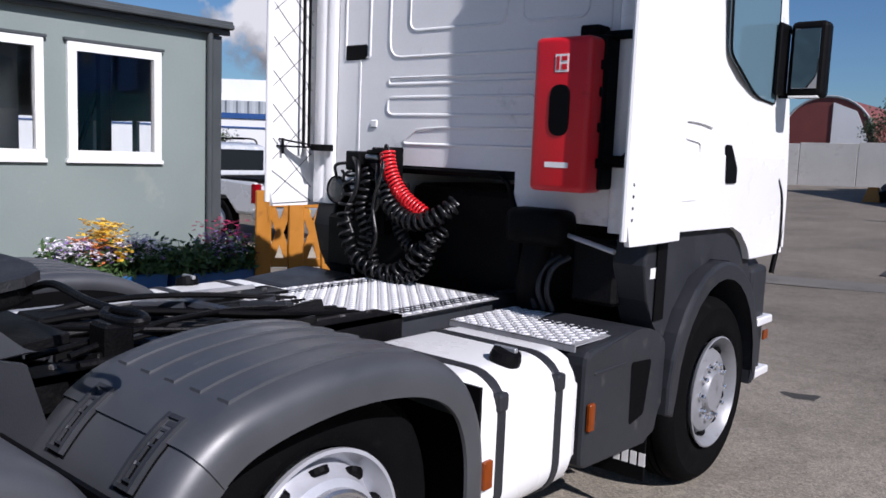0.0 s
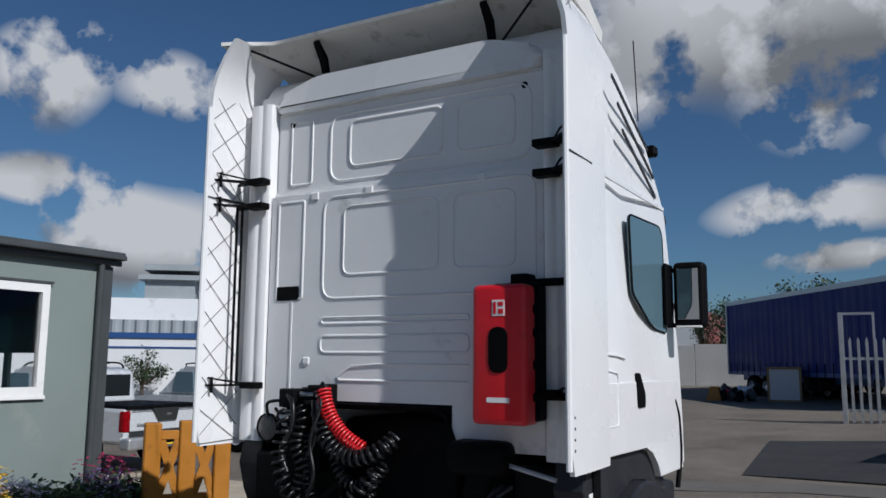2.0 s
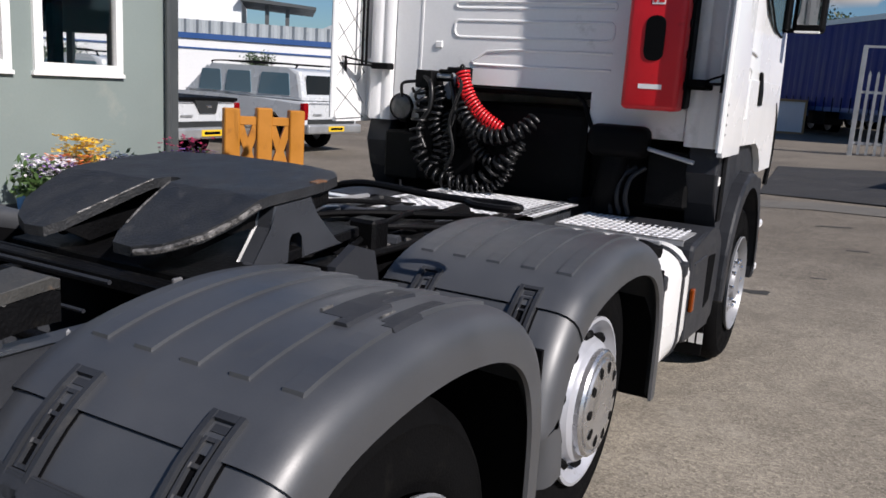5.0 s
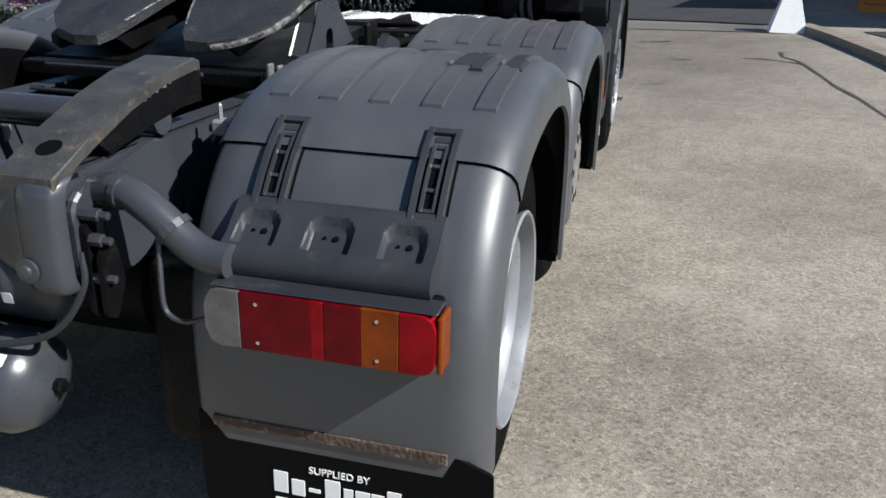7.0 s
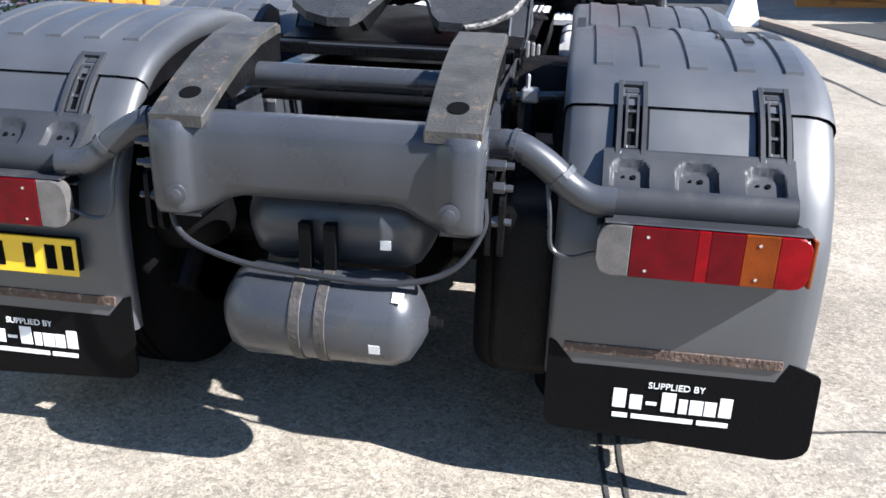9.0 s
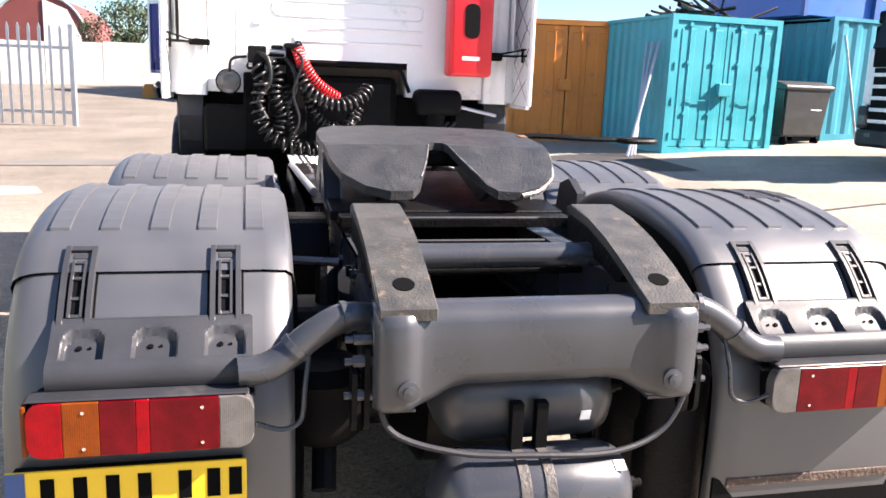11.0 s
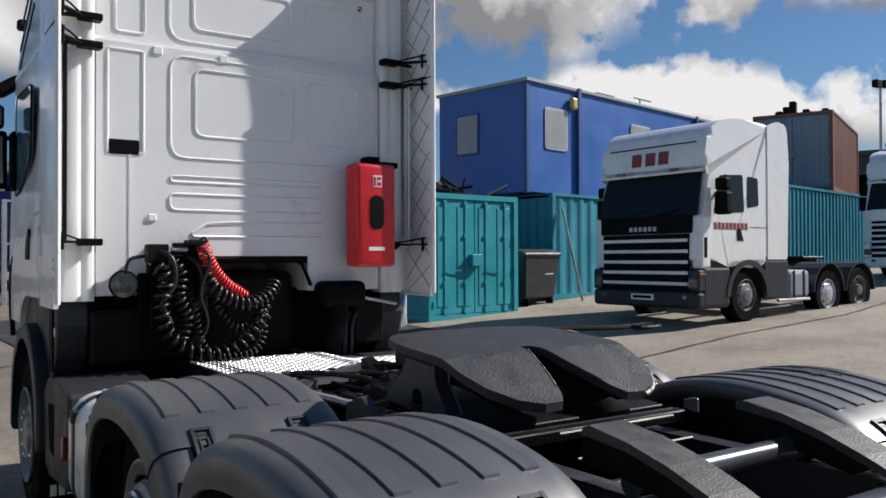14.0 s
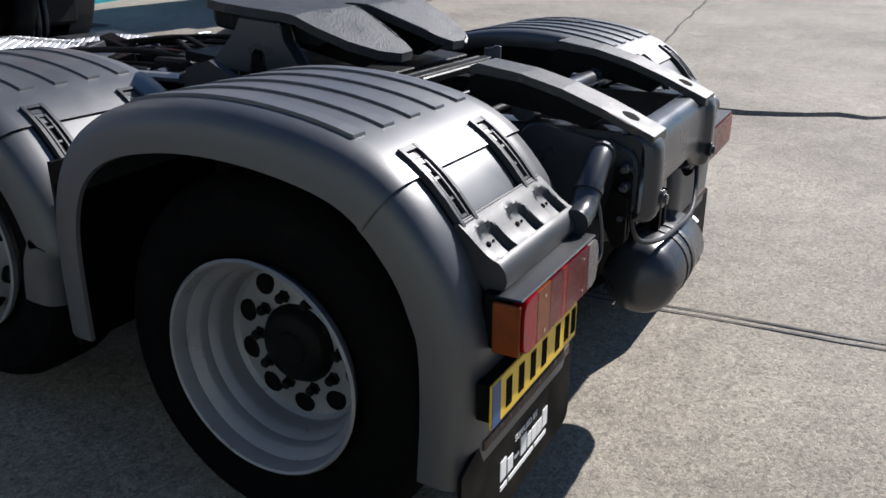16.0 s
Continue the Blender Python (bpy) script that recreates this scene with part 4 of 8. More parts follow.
# lamp carriers, lamps and flaps
def rear_lamp(s):
    bm = tube(bmesh.new(), curve_pts([(s * 0.40, -0.70, 0.93), (s * 0.47, -0.71, 0.935), (s * 0.54, -0.715, 0.90), (s * 0.61, -0.72, 0.845), (s * 0.66, -0.725, 0.82), (s * 0.72, -0.73, 0.815)], 6), 0.036, 14)
    smooth(part("lamp_arm", bm, CHASSIS, lorry))
    bm = tube(bmesh.new(), curve_pts([(s * 0.55, -0.72, 0.885), (s * 0.565, -0.75, 0.78), (s * 0.575, -0.76, 0.70), (s * 0.62, -0.765, 0.68), (s * 0.68, -0.77, 0.70)], 6), 0.006, 6)
    smooth(part("lamp_cable", bm, CHASSIS, lorry))
    for a, b in (((s * 0.462, -0.709, 0.936), (s * 0.476, -0.711, 0.934)), ((s * 0.580, -0.717, 0.872), (s * 0.592, -0.718, 0.860))):
        part("arm_collar", tube(bmesh.new(), [a, b], 0.041, 14), CHASSIS, lorry)
    at = pose(s * 0.004, 0.019, -0.002)
    c = thing("lamp_carrier", pose(0, 0, 0), "moulded grey carrier above the rear lamp", "lamp carrier")
    del c["category"]
    c.parent = lorry
    slope = [(-0.622 - 0.090 * v, 0.911 - 0.065 * v - 0.012 * math.sin(math.pi * v) * v) for v in (0, 0.08, 0.14, 0.20, 0.26, 0.32, 0.40, 0.50, 0.60, 0.70, 0.78, 0.84, 0.90, 1.0)]
    rows = []
    bm = bmesh.new()
    for q in range(115):
        x = 0.685 + 0.004 * q
        ring_ = [(-0.600, 0.915), (-0.614, 0.918)]
        for y, z in slope:
            v = (-0.622 - y) / 0.090
            press = 0.0
            for xc, hw in ((0.750, 0.046), (0.910, 0.050), (1.068, 0.046)):
                u = abs(x - xc) / hw
                edge = min(1.0 - u, (v - 0.13 - 0.22 * min(u, 1.0) ** 3) * 1.6, (0.90 - v) * 2.2)
                press = max(press, min(1.0, max(0.0, edge / 0.12)))
            ring_.append((y + 0.004 * press, z - 0.018 * press))
        ring_ += [(-0.727, 0.828), (-0.732, 0.806), (-0.726, 0.786), (-0.710, 0.776), (-0.680, 0.778), (-0.62, 0.85)]
        rows.append([bm.verts.new((s * x, y, z)) for y, z in ring_])
    for a, b in zip(rows, rows[1:]):
        for n in range(len(a)):
            bm.faces.new((a[n], a[(n + 1) % len(a)], b[(n + 1) % len(a)], b[n]))
    bm.faces.new(rows[0][::-1])
    bm.faces.new(rows[-1])
    smooth(part("carrier_shell", bm, CARRIER, c), 32)
    for x in (0.750, 0.910, 1.068):
        for dx, r_ in ((-0.014, 0.0035), (0.010, 0.0065)):
            bm = lathe(bmesh.new(), [(0.0, 0.0035), (r_, 0.003), (r_, -0.004)], 10, pose(s * (x + dx), -0.657, 0.8605, 34, 0, 0) @ pose(0, 0, 0, 0, -90, 0))
            part("recess_hole", bm, INK, c)
    smooth(part("carrier_flange", tube(bmesh.new(), [(s * 0.690, -0.610, 0.916), (s * 1.136, -0.610, 0.916)], 0.005, 8), CARRIER, c))
    for x0, x1 in ((0.700, 0.785), (0.822, 0.925), (0.965, 1.115)):
        part("carrier_slot", boxes((s * x0, s * x1, -0.722, -0.690, 0.762, 0.7755), bevel=0.002), INK, c)
    part("carrier_lip", boxes((s * 0.680, s * 1.145, -0.735, -0.69, 0.754, 0.762), bevel=0.003), CARRIER, c)
    L = thing("rear_lamp", at, "long rear lamp with clear, red and amber lenses", "lamp")
    del L["category"]
    L.parent = lorry
    part("lamp_body", boxes((s * 0.700, s * 1.160, -0.775, -0.70, 0.650, 0.786), bevel=0.012, seg=2), BLACK, L)
    part("lamp_lip", boxes((s * 0.690, s * 1.168, -0.800, -0.735, 0.7805, 0.7865), bevel=0.003), PLASTIC, L)
    for x0, x1, mt, nm in ((0.679, 0.758, LENS_CLR, "clear"), (0.7583, 0.909, LENS_RED, "red"), (0.9093, 0.938, LENS_RED2, "bright red"), (0.9383, 1.015, LENS_RED, "red"), (1.0153, 1.092, LENS_AMB, "amber"), (1.0923, 1.166, LENS_RED2, "bright red")):
        bm = boxes((s * x0, s * x1, -0.806, -0.772, 0.653, 0.780), bevel=0.0012, seg=1)
        if x1 > 1.16:
            bm.free()
            bm = prism(bmesh.new(), rounded([(s * x0, 0.653), (s * x1, 0.653), (s * x1, 0.780), (s * x0, 0.780)], [0.0, 0.045, 0.040, 0.0], 6), "y", -0.806, -0.772, 0.002, 1)
        if nm == "clear":
            bm.free()
            bm = prism(bmesh.new(), rounded([(s * x0, 0.653), (s * x1, 0.653), (s * x1, 0.780), (s * x0, 0.780)], [0.052, 0.0, 0.0, 0.045], 6), "y", -0.806, -0.772, 0.004, 2)
        part("lens", bm, mt, L, nm + " lamp lens")
    part("side_lens", boxes((s * 1.1665, s * 1.178, -0.80, -0.735, 0.656, 0.776), bevel=0.004, seg=2), LENS_AMB, L, "amber side lens")
    for x in (0.795, 1.049):
        for z in (0.672, 0.757):
            bm = lathe(bmesh.new(), [(0.0, 0.003), (0.0042, 0.0025), (0.0042, 0)], 8, pose(s * x, -0.8055, z, 0, 0, -90))
            part("lens_screw", bm, CHROME, L)
    return L


def mud_flap(s):
    f = thing("mud_flap", pose(s * 0.004, 0.018, 0.010), "black rubber mud flap with white print and a rusty clamp bar", "mud flap")
    del f["category"]
    f.parent = lorry
    o = rounded([(s * 0.585, 0.15), (s * 0.585, 0.41), (s * 1.175, 0.41), (s * 1.275, 0.372), (s * 1.282, 0.145), (s * 1.22, 0.116)], [0.04, 0.0, 0.0, 0.01, 0.03, 0.05], 3)
    bm = bmesh.new()
    prism(bm, o, "y", -0.716, -0.706)
    part("rubber_sheet", bm, BLACK, f)
    part("clamp_bar", boxes((s * 0.625, s * 1.175, -0.724, -0.716, 0.384, 0.412), bevel=0.002), BAR, f, "rusty flat steel bar")
    cx = s * 0.918
    text_part("print_small", "SUPPLIED BY", 0.026, pose(cx + 0.008, -0.7175, 0.303, 90, 0, 0), PRINT, f)
    for k, (dx, w, h, dz) in enumerate(((-0.135, 0.034, 0.056, 0.008), (-0.092, 0.032, 0.042, 0.0), (-0.052, 0.028, 0.009, 0.0), (-0.008, 0.036, 0.056, 0.008), (0.03, 0.022, 0.042, 0.0), (0.064, 0.034, 0.042, 0.0), (0.10, 0.030, 0.042, 0.0), (0.138, 0.032, 0.056, 0.008))):
        part("print_bar", boxes((cx + dx - w / 2, cx + dx + w / 2, -0.7185, -0.7155, 0.250 + dz - h / 2, 0.250 + dz + h / 2), bevel=0.0), PRINT, f)
    part("print_line", boxes((cx - 0.15, cx - 0.11, -0.7185, -0.7155, 0.200, 0.213), (cx - 0.10, cx + 0.06, -0.7185, -0.7155, 0.200, 0.213), (cx + 0.07, cx + 0.15, -0.7185, -0.7155, 0.200, 0.213)), PRINT, f)
    return f


for s in (1, -1):
    rear_lamp(s)
    mud_flap(s)
np_ = thing("number_plate", Matrix(), "yellow rear number plate with dark characters", "number plate")
del np_["category"]
np_.parent = lorry
part("plate", boxes((-1.232, -0.702, -0.745, -0.738, 0.493, 0.602), bevel=0.002), YELLOW, np_)
part("plate_backing", boxes((-1.22, -0.71, -0.737, -0.70, 0.50, 0.595), bevel=0.003), BLACK, np_)
part("blue_strip", boxes((-1.231, -1.189, -0.7465, -0.7445, 0.495, 0.600)), BLUE_BAND, np_)
for x in (-1.143, -1.073, -1.003, -0.933, -0.843, -0.778, -0.728):
    part("plate_bar", boxes((x - 0.015, x + 0.015, -0.7465, -0.7445, 0.512, 0.583)), INK, np_)

# fifth wheel
FW = pose(0, 0.50, 1.278, 5, 0, 0)
fw = thing("fifth_wheel", FW, "black fifth-wheel coupling plate with worn edges", "fifth wheel")
del fw["category"]
fw.parent = lorry
half = [(0.036, -0.075), (0.040, -0.11), (0.052, -0.16), (0.078, -0.24), (0.130, -0.385), (0.165, -0.43), (0.25, -0.435), (0.34, -0.40), (0.42, -0.32), (0.455, -0.22), (0.475, -0.05), (0.475, 0.18), (0.45, 0.30), (0.38, 0.385), (0.22, 0.43), (0.0, 0.44)]
half = [(x * 0.91, y * (0.84 if y > 0 else 1.0)) for x, y in half]
outline = [(x, y) for x, y in half] + [(-x, y) for x, y in half[::-1][1:]] + [(-0.024, -0.052), (0.0, -0.044), (0.024, -0.052)]


def dip(y):
    return -0.33 * max(0.0, -y - 0.12)


bm = bmesh.new()
topv = [bm.verts.new((x, y, 0)) for x, y in outline]
bm.faces.new(topv)
bmesh.ops.triangulate(bm, faces=bm.faces)
for _ in range(3):
    bmesh.ops.subdivide_edges(bm, edges=[e for e in bm.edges if e.calc_length() > 0.06], cuts=1)
    bmesh.ops.triangulate(bm, faces=bm.faces)
ret = bmesh.ops.extrude_face_region(bm, geom=bm.faces[:])
for v in [g for g in ret["geom"] if isinstance(g, bmesh.types.BMVert)]:
    v.co.z -= 0.030
for v in bm.verts:
    v.co.z += dip(v.co.y) + 0.002 * noise.noise(Vector((v.co.x * 9, v.co.y * 9, 0)))
plate = part("top_plate", bm, PLATEIRON, fw)
for s in (1, -1):
    pts = [(s * x * 0.905, y * 0.995, dip(y) - 0.016) for x, y in ((0.26, -0.434), (0.345, -0.398), (0.42, -0.318), (0.452, -0.22), (0.468, -0.14))]
    if s > 0:
        smooth(part("worn_edge", tube(bmesh.new(), curve_pts(pts, 4), 0.010, 6), WORN, fw, "bare worn steel edge"))
    pts = [(s * x * 0.91, y, dip(y) + 0.001) for x, y in ((0.040, -0.11), (0.078, -0.24), (0.118, -0.345))]
    smooth(part("worn_edge", tube(bmesh.new(), curve_pts(pts, 4), 0.003, 6), WORN, fw, "bare worn steel edge"))
    bm = prism(bmesh.new(), [(-0.07, -0.035), (0.10, -0.035), (0.12, -0.10), (0.20, -0.19), (0.26, -0.225), (0.05, -0.225), (0.05, -0.15), (0.035, -0.13), (-0.005, -0.13), (-0.02, -0.15), (-0.02, -0.225), (-0.23, -0.225), (-0.17, -0.19), (-0.09, -0.10)], "x", s * 0.36, s * 0.425, 0.006, 1)
    part("pedestal", bm, CHASSIS, fw, "cast pedestal with arched cut-outs")
    for py in (-0.17, 0.19):
        part("pedestal_bolt", lathe(bmesh.new(), [(0.018, 0.0), (0.018, 0.016), (0.0, 0.018)], 6, pose(s * 0.40, py, -0.205, 0, -90, 0)), CHASSIS, fw)
    part("plate_rib", prism(bmesh.new(), [(-0.26, -0.06), (-0.10, -0.03), (-0.10, -0.10), (-0.20, -0.10)], "x", s * 0.35, s * 0.37), DARK, fw)
    for x in (0.12, 0.24):
        part("web", prism(bmesh.new(), [(-0.38, -0.12), (0.30, -0.045), (0.30, -0.10), (-0.30, -0.17)], "x", s * x, s * (x + 0.02)), DARK, fw)
skirt = [(x * 0.94, y * 0.94) for x, y in outline if y > -0.16 and not (abs(x) < 0.06 and y < 0.1)]
bm = prism(bmesh.new(), skirt, "z", -0.095, -0.03, 0.015, 2)
part("plate_skirt", bm, DARK, fw)
part("skid_base", boxes((-0.42, 0.42, -0.36, 0.36, -0.225, -0.19), (-0.40, 0.40, -0.48, -0.44, -0.22, -0.18), bevel=0.004), DARK, fw)
bm = tube(bmesh.new(), curve_pts([(0.30, 0.30, -0.06), (0.48, 0.30, -0.02), (0.75, 0.265, -0.02), (0.90, 0.26, -0.02), (0.99, 0.275, -0.02), (1.055, 0.26, -0.02), (1.065, 0.235, -0.02), (1.03, 0.215, -0.02), (0.94, 0.215, -0.02), (0.895, 0.245, -0.02)], 5), 0.012, 8)
smooth(part("release_handle", bm, DARK, fw, "black steel release handle with a loop end"))

# brackets, valves and small fittings round the rear beam and the coupling
for s in (1, -1):
    part("hanger_bracket", prism(bmesh.new(), rounded([(-0.79, 0.68), (-0.79, 0.88), (-0.74, 0.90), (-0.72, 0.74), (-0.76, 0.66)], 0.015, 2), "x", s * 0.415, s * 0.428), DARK, lorry)
    part("hanger_bracket", prism(bmesh.new(), rounded([(-0.79, 0.68), (-0.79, 0.82), (-0.74, 0.84), (-0.72, 0.74), (-0.76, 0.66)], 0.015, 2), "x", s * 0.445, s * 0.458), DARK, lorry)
    for z in (0.90, 0.845, 0.76):
        part("hanger_bolt", lathe(bmesh.new(), [(0.0, 0.0), (0.014, 0.0), (0.014, 0.055), (0.009, 0.057), (0.009, 0.075), (0.0, 0.076)], 6, Matrix.Translation((s * 0.40, -0.775, z)) @ Matrix.Diagonal((s, 1, 1, 1))), CHASSIS, lorry)
    part("spring_pad", boxes((s * 0.42, s * 0.60, -0.30, -0.10, 0.70, 0.84), bevel=0.03, seg=2), DARK, lorry)
    bm = lathe(bmesh.new(), [(0.0, -0.12), (0.10, -0.12), (0.13, -0.08), (0.12, -0.03), (0.13, 0.02), (0.12, 0.07), (0.09, 0.10), (0.0, 0.10)], 20, pose(s * 0.50, -0.45, 0.62, 0, 90, 0))
    smooth(part("air_bellows", bm, BLACK, lorry, "black rubber air bellows"))
    part("height_rod", tube(bmesh.new(), [(s * 0.44, -0.30, 0.98), (s * 0.58, -0.28, 0.985)], 0.012, 8), CHASSIS, lorry)
    part("shock_absorber", tube(bmesh.new(), [(s * 0.50, -0.55, 0.40), (s * 0.46, -0.15, 0.92)], 0.035, 10), DARK, lorry)
part("levelling_valve", boxes((0.455, 0.505, -0.325, -0.275, 0.965, 1.005), (0.465, 0.478, -0.306, -0.294, 1.0, 1.045), bevel=0.006), RIM_M, lorry, "scuffed grey levelling valve")
part("valve_tag", prism(bmesh.new(), rounded([(-0.42, 0.84), (-0.36, 0.83), (-0.345, 0.89), (-0.37, 0.93), (-0.41, 0.92), (-0.43, 0.88)], 0.02, 2), "y", -0.11, -0.105), GALV, lorry, "scuffed grey metal tag")
part("cross_rod", tube(bmesh.new(), [(-0.26, -0.02, 1.06), (0.26, -0.02, 1.06)], 0.007, 6), PLASTIC, lorry)
part("cross_rod", tube(bmesh.new(), [(-0.26, -0.10, 1.0), (0.26, -0.10, 1.0)], 0.006, 6), PLASTIC, lorry)
for k in range(3):
    part("jaw_block", boxes((0.44 + 0.016 * k, 0.452 + 0.016 * k, 0.02 + 0.03 * k, 0.05 + 0.03 * k, 1.045, 1.095 - 0.008 * k), bevel=0.003), RIM_D, lorry)
rl = random.Random(17)
for k in range(26):
    x, y, z = rl.uniform(-0.36, 0.36), rl.uniform(0.95, 2.15), rl.uniform(0.90, 1.0)
    w, d, h = rl.uniform(0.015, 0.06), rl.uniform(0.03, 0.14), rl.uniform(0.015, 0.05)
    bm = boxes((-w, w, -d, d, -h, h), bevel=0.005)
    bmesh.ops.transform(bm, matrix=pose(x, y, z, rl.uniform(-12, 12), rl.uniform(-12, 12), rl.uniform(-70, 70)), verts=bm.verts)
    part("frame_fitting", bm, rl.choice((DARK, DARK, CHASSIS, PLASTIC, BLACK)), lorry)
for k in range(9):
    x0, x1 = rl.uniform(-0.4, 0.4), rl.uniform(-0.4, 0.4)
    z0 = rl.uniform(0.99, 1.06)
    part("frame_hose", tube(bmesh.new(), curve_pts([(x0, 0.9, z0 - 0.03), (x0 * 0.6 + x1 * 0.4, 1.25, z0 + 0.02), (x1, 1.7, z0), (x1 * 0.8, 2.25, 0.98)], 6), rl.uniform(0.007, 0.014), 7), rl.choice((BLACK, DARK, HOSE)), lorry)
# scuffs on the rear guard and a rust mark on the coupling
rear_fine = spline2(GUARD_PROFILE, 3)


def along(y):
    """Share of the guard's run at which its crown passes y."""
    return min((q / 400 for q in range(120, 330)), key=lambda t: abs(on_profile(rear_fine, t)[0].x - y))


for y0, y1, x0, x1, mt in ((-0.12, 0.16, 1.005, 1.085, PLASTIC), (-0.14, 0.02, 1.060, 1.110, PLASTIC), (-0.09, 0.12, 1.135, 1.190, PLASTIC), (-0.11, 0.00, 1.150, 1.200, PLASTIC), (-0.10, -0.06, 1.00, 1.012, WORN), (-0.07, -0.02, 1.128, 1.139, WORN), (0.08, 0.12, 1.035, 1.045, WORN)):
    part("scuff", strip_on(bmesh.new(), rear_fine, along(y0), along(y1), x0, x1, 0.0160 if mt == PLASTIC else 0.0166, RY, 1, 0.012 if mt == PLASTIC else 0.003, 5), mt, lorry, "scraped dark patch" if mt == PLASTIC else "")
part("rust_mark", boxes((0.40, 0.43, 0.12, 0.17, -0.003, 0.004)), RUST, fw, "orange rust mark")

# ---- cab ----
cab = thing("cab", Matrix(), "white high-roof sleeper cab with plain rear wall", "cab")
del cab["category"]
cab.parent = lorry
side = [(3.24, 1.62), (3.24, 3.5), (3.28, 3.7), (3.55, 3.76), (3.92, 3.62), (4.25, 3.32), (4.50, 3.00), (4.644, 2.85), (4.777, 2.4), (4.91, 1.95), (4.977, 1.5), (4.988, 1.17), (4.45, 1.17), (4.41, 1.22), (4.348, 1.31), (4.237, 1.39), (4.02, 1.4), (3.96, 1.62)]
rad = [0.0, 0.10, 0.12, 0.2, 0.25, 0.2, 0.1, 0.05, 0.1, 0.1, 0.1, 0.03, 0.08, 0.08, 0.1, 0.08, 0.0, 0.0]
bm = prism(bmesh.new(), rounded(side, rad, 4), "x", -1.19, 1.19, 0.07, 4)
for v in bm.verts:
    if v.co.z > 2.9:
        v.co.x *= 1 - 0.075 * ((v.co.z - 2.9) / 0.85) ** 1.5
body = smooth(part("cab_body", bm, WHITE, cab), 35)
part("lower_corner", boxes((0.42, 1.155, 3.206, 3.98, 1.385, 1.64)), WHITE, cab)
part("lower_corner", boxes((-1.155, -0.53, 3.206, 3.98, 1.385, 1.64)), WHITE, cab)
for s in (1, -1):
    part("lower_side", prism(bmesh.new(), [(3.22, 1.37), (4.12, 1.37), (4.25, 1.33), (4.36, 1.25), (4.42, 1.165), (4.90, 1.165), (4.86, 1.75), (3.22, 1.75)], "x", s * 1.115, s * 1.1912, 0.006, 2), WHITE, cab)


def wall_frame(bm, x0, x1, z0, z1, w=0.016, h=0.010, y=3.205, r=0.05, open_right=False):
    """A rounded raised bead on the rear wall."""
    o = rounded([(x0, z0), (x1, z0), (x1, z1), (x0, z1)], r, 5)
    pts = [(x, y - 0.001, z) for x, z in o]
    pts.append(pts[0])
    pts.append(pts[1])
    return tube(bm, pts, w / 2, 6, close=False)


wall = part("rear_panel_skin", boxes((-0.945, 0.945, 3.188, 3.25, 1.62, 2.895), (-0.945, -0.52, 3.188, 3.25, 1.39, 1.62), (0.40, 0.945, 3.188, 3.25, 1.39, 1.62), (-0.93, 0.93, 3.228, 3.245, 2.93, 3.44)), GREY_PANEL, cab, "light grey pressed rear wall skin")
for x0, x1, z0, z1, r in ((-0.88, -0.675, 2.235, 2.852, 0.02), (-0.515, 0.90, 2.228, 2.855, 0.09), (-0.365, 0.30, 2.37, 2.785, 0.06), (0.40, 0.78, 2.37, 2.785, 0.06), (-0.516, 0.50, 2.078, 2.112, 0.016), (-0.52, 0.50, 1.905, 2.005, 0.04), (-0.83, -0.66, 2.97, 3.388, 0.02), (-0.51, 0.86, 2.962, 3.388, 0.10), (-0.36, 0.30, 3.045, 3.336, 0.06), (0.40, 0.76, 3.045, 3.336, 0.06)):
    smooth(part("pressed_bead", wall_frame(bmesh.new(), x0, x1, z0, z1, r=r, y=3.19 if z0 < 2.9 else 3.229), GREY_PANEL, cab), 60)
smooth(part("pressed_bead", tube(bmesh.new(), [(0.5, 3.189, 1.742), (-0.37, 3.189, 1.742), (-0.385, 3.189, 1.76), (-0.29, 3.189, 1.822), (-0.1, 3.189, 1.835), (0.5, 3.189, 1.835)], 0.009, 6), GREY_PANEL, cab), 60)
part("wall_seam", boxes((-0.96, 0.96, 3.222, 3.25, 2.897, 2.928), (-0.762, -0.748, 3.184, 3.20, 1.40, 2.228)), GREY_PANEL, cab)
for x in (-0.62, -0.21, 0.16, 0.55):
    part("seam_tab", boxes((x, x + 0.055, 3.179, 3.19, 2.848, 2.897), bevel=0.004), GREY_PANEL, cab)
part("roof_seam", boxes((-0.93, 0.93, 3.222, 3.245, 3.442, 3.452)), GREY_PANEL, cab)
slot = part("wall_vent", boxes((-0.88, -0.70, 3.180, 3.20, 2.225, 2.315), bevel=0.01, seg=2), BLACK, cab, "black vent slot")
part("small_square", boxes((-0.65, -0.60, 3.178, 3.192, 1.83, 1.875), bevel=0.006), GREY_PANEL, cab)
for x in (-0.84, 0.835):
    part("wall_plug", lathe(bmesh.new(), [(0.0, 0.006), (0.018, 0.005), (0.02, 0.0)], 12, pose(x * 0.985, 3.228, 3.372, 0, 0, -90)), BLACK, cab)
# roof swelling over the rear wall
bm = prism(bmesh.new(), rounded([(-0.97, 3.455), (-0.94, 3.57), (-0.62, 3.665), (0.62, 3.665), (0.92, 3.58), (0.95, 3.455)], 0.08), "y", 3.195, 3.32, 0.045, 4)
smooth(part("roof_bulge", bm, WHITE, cab), 50)
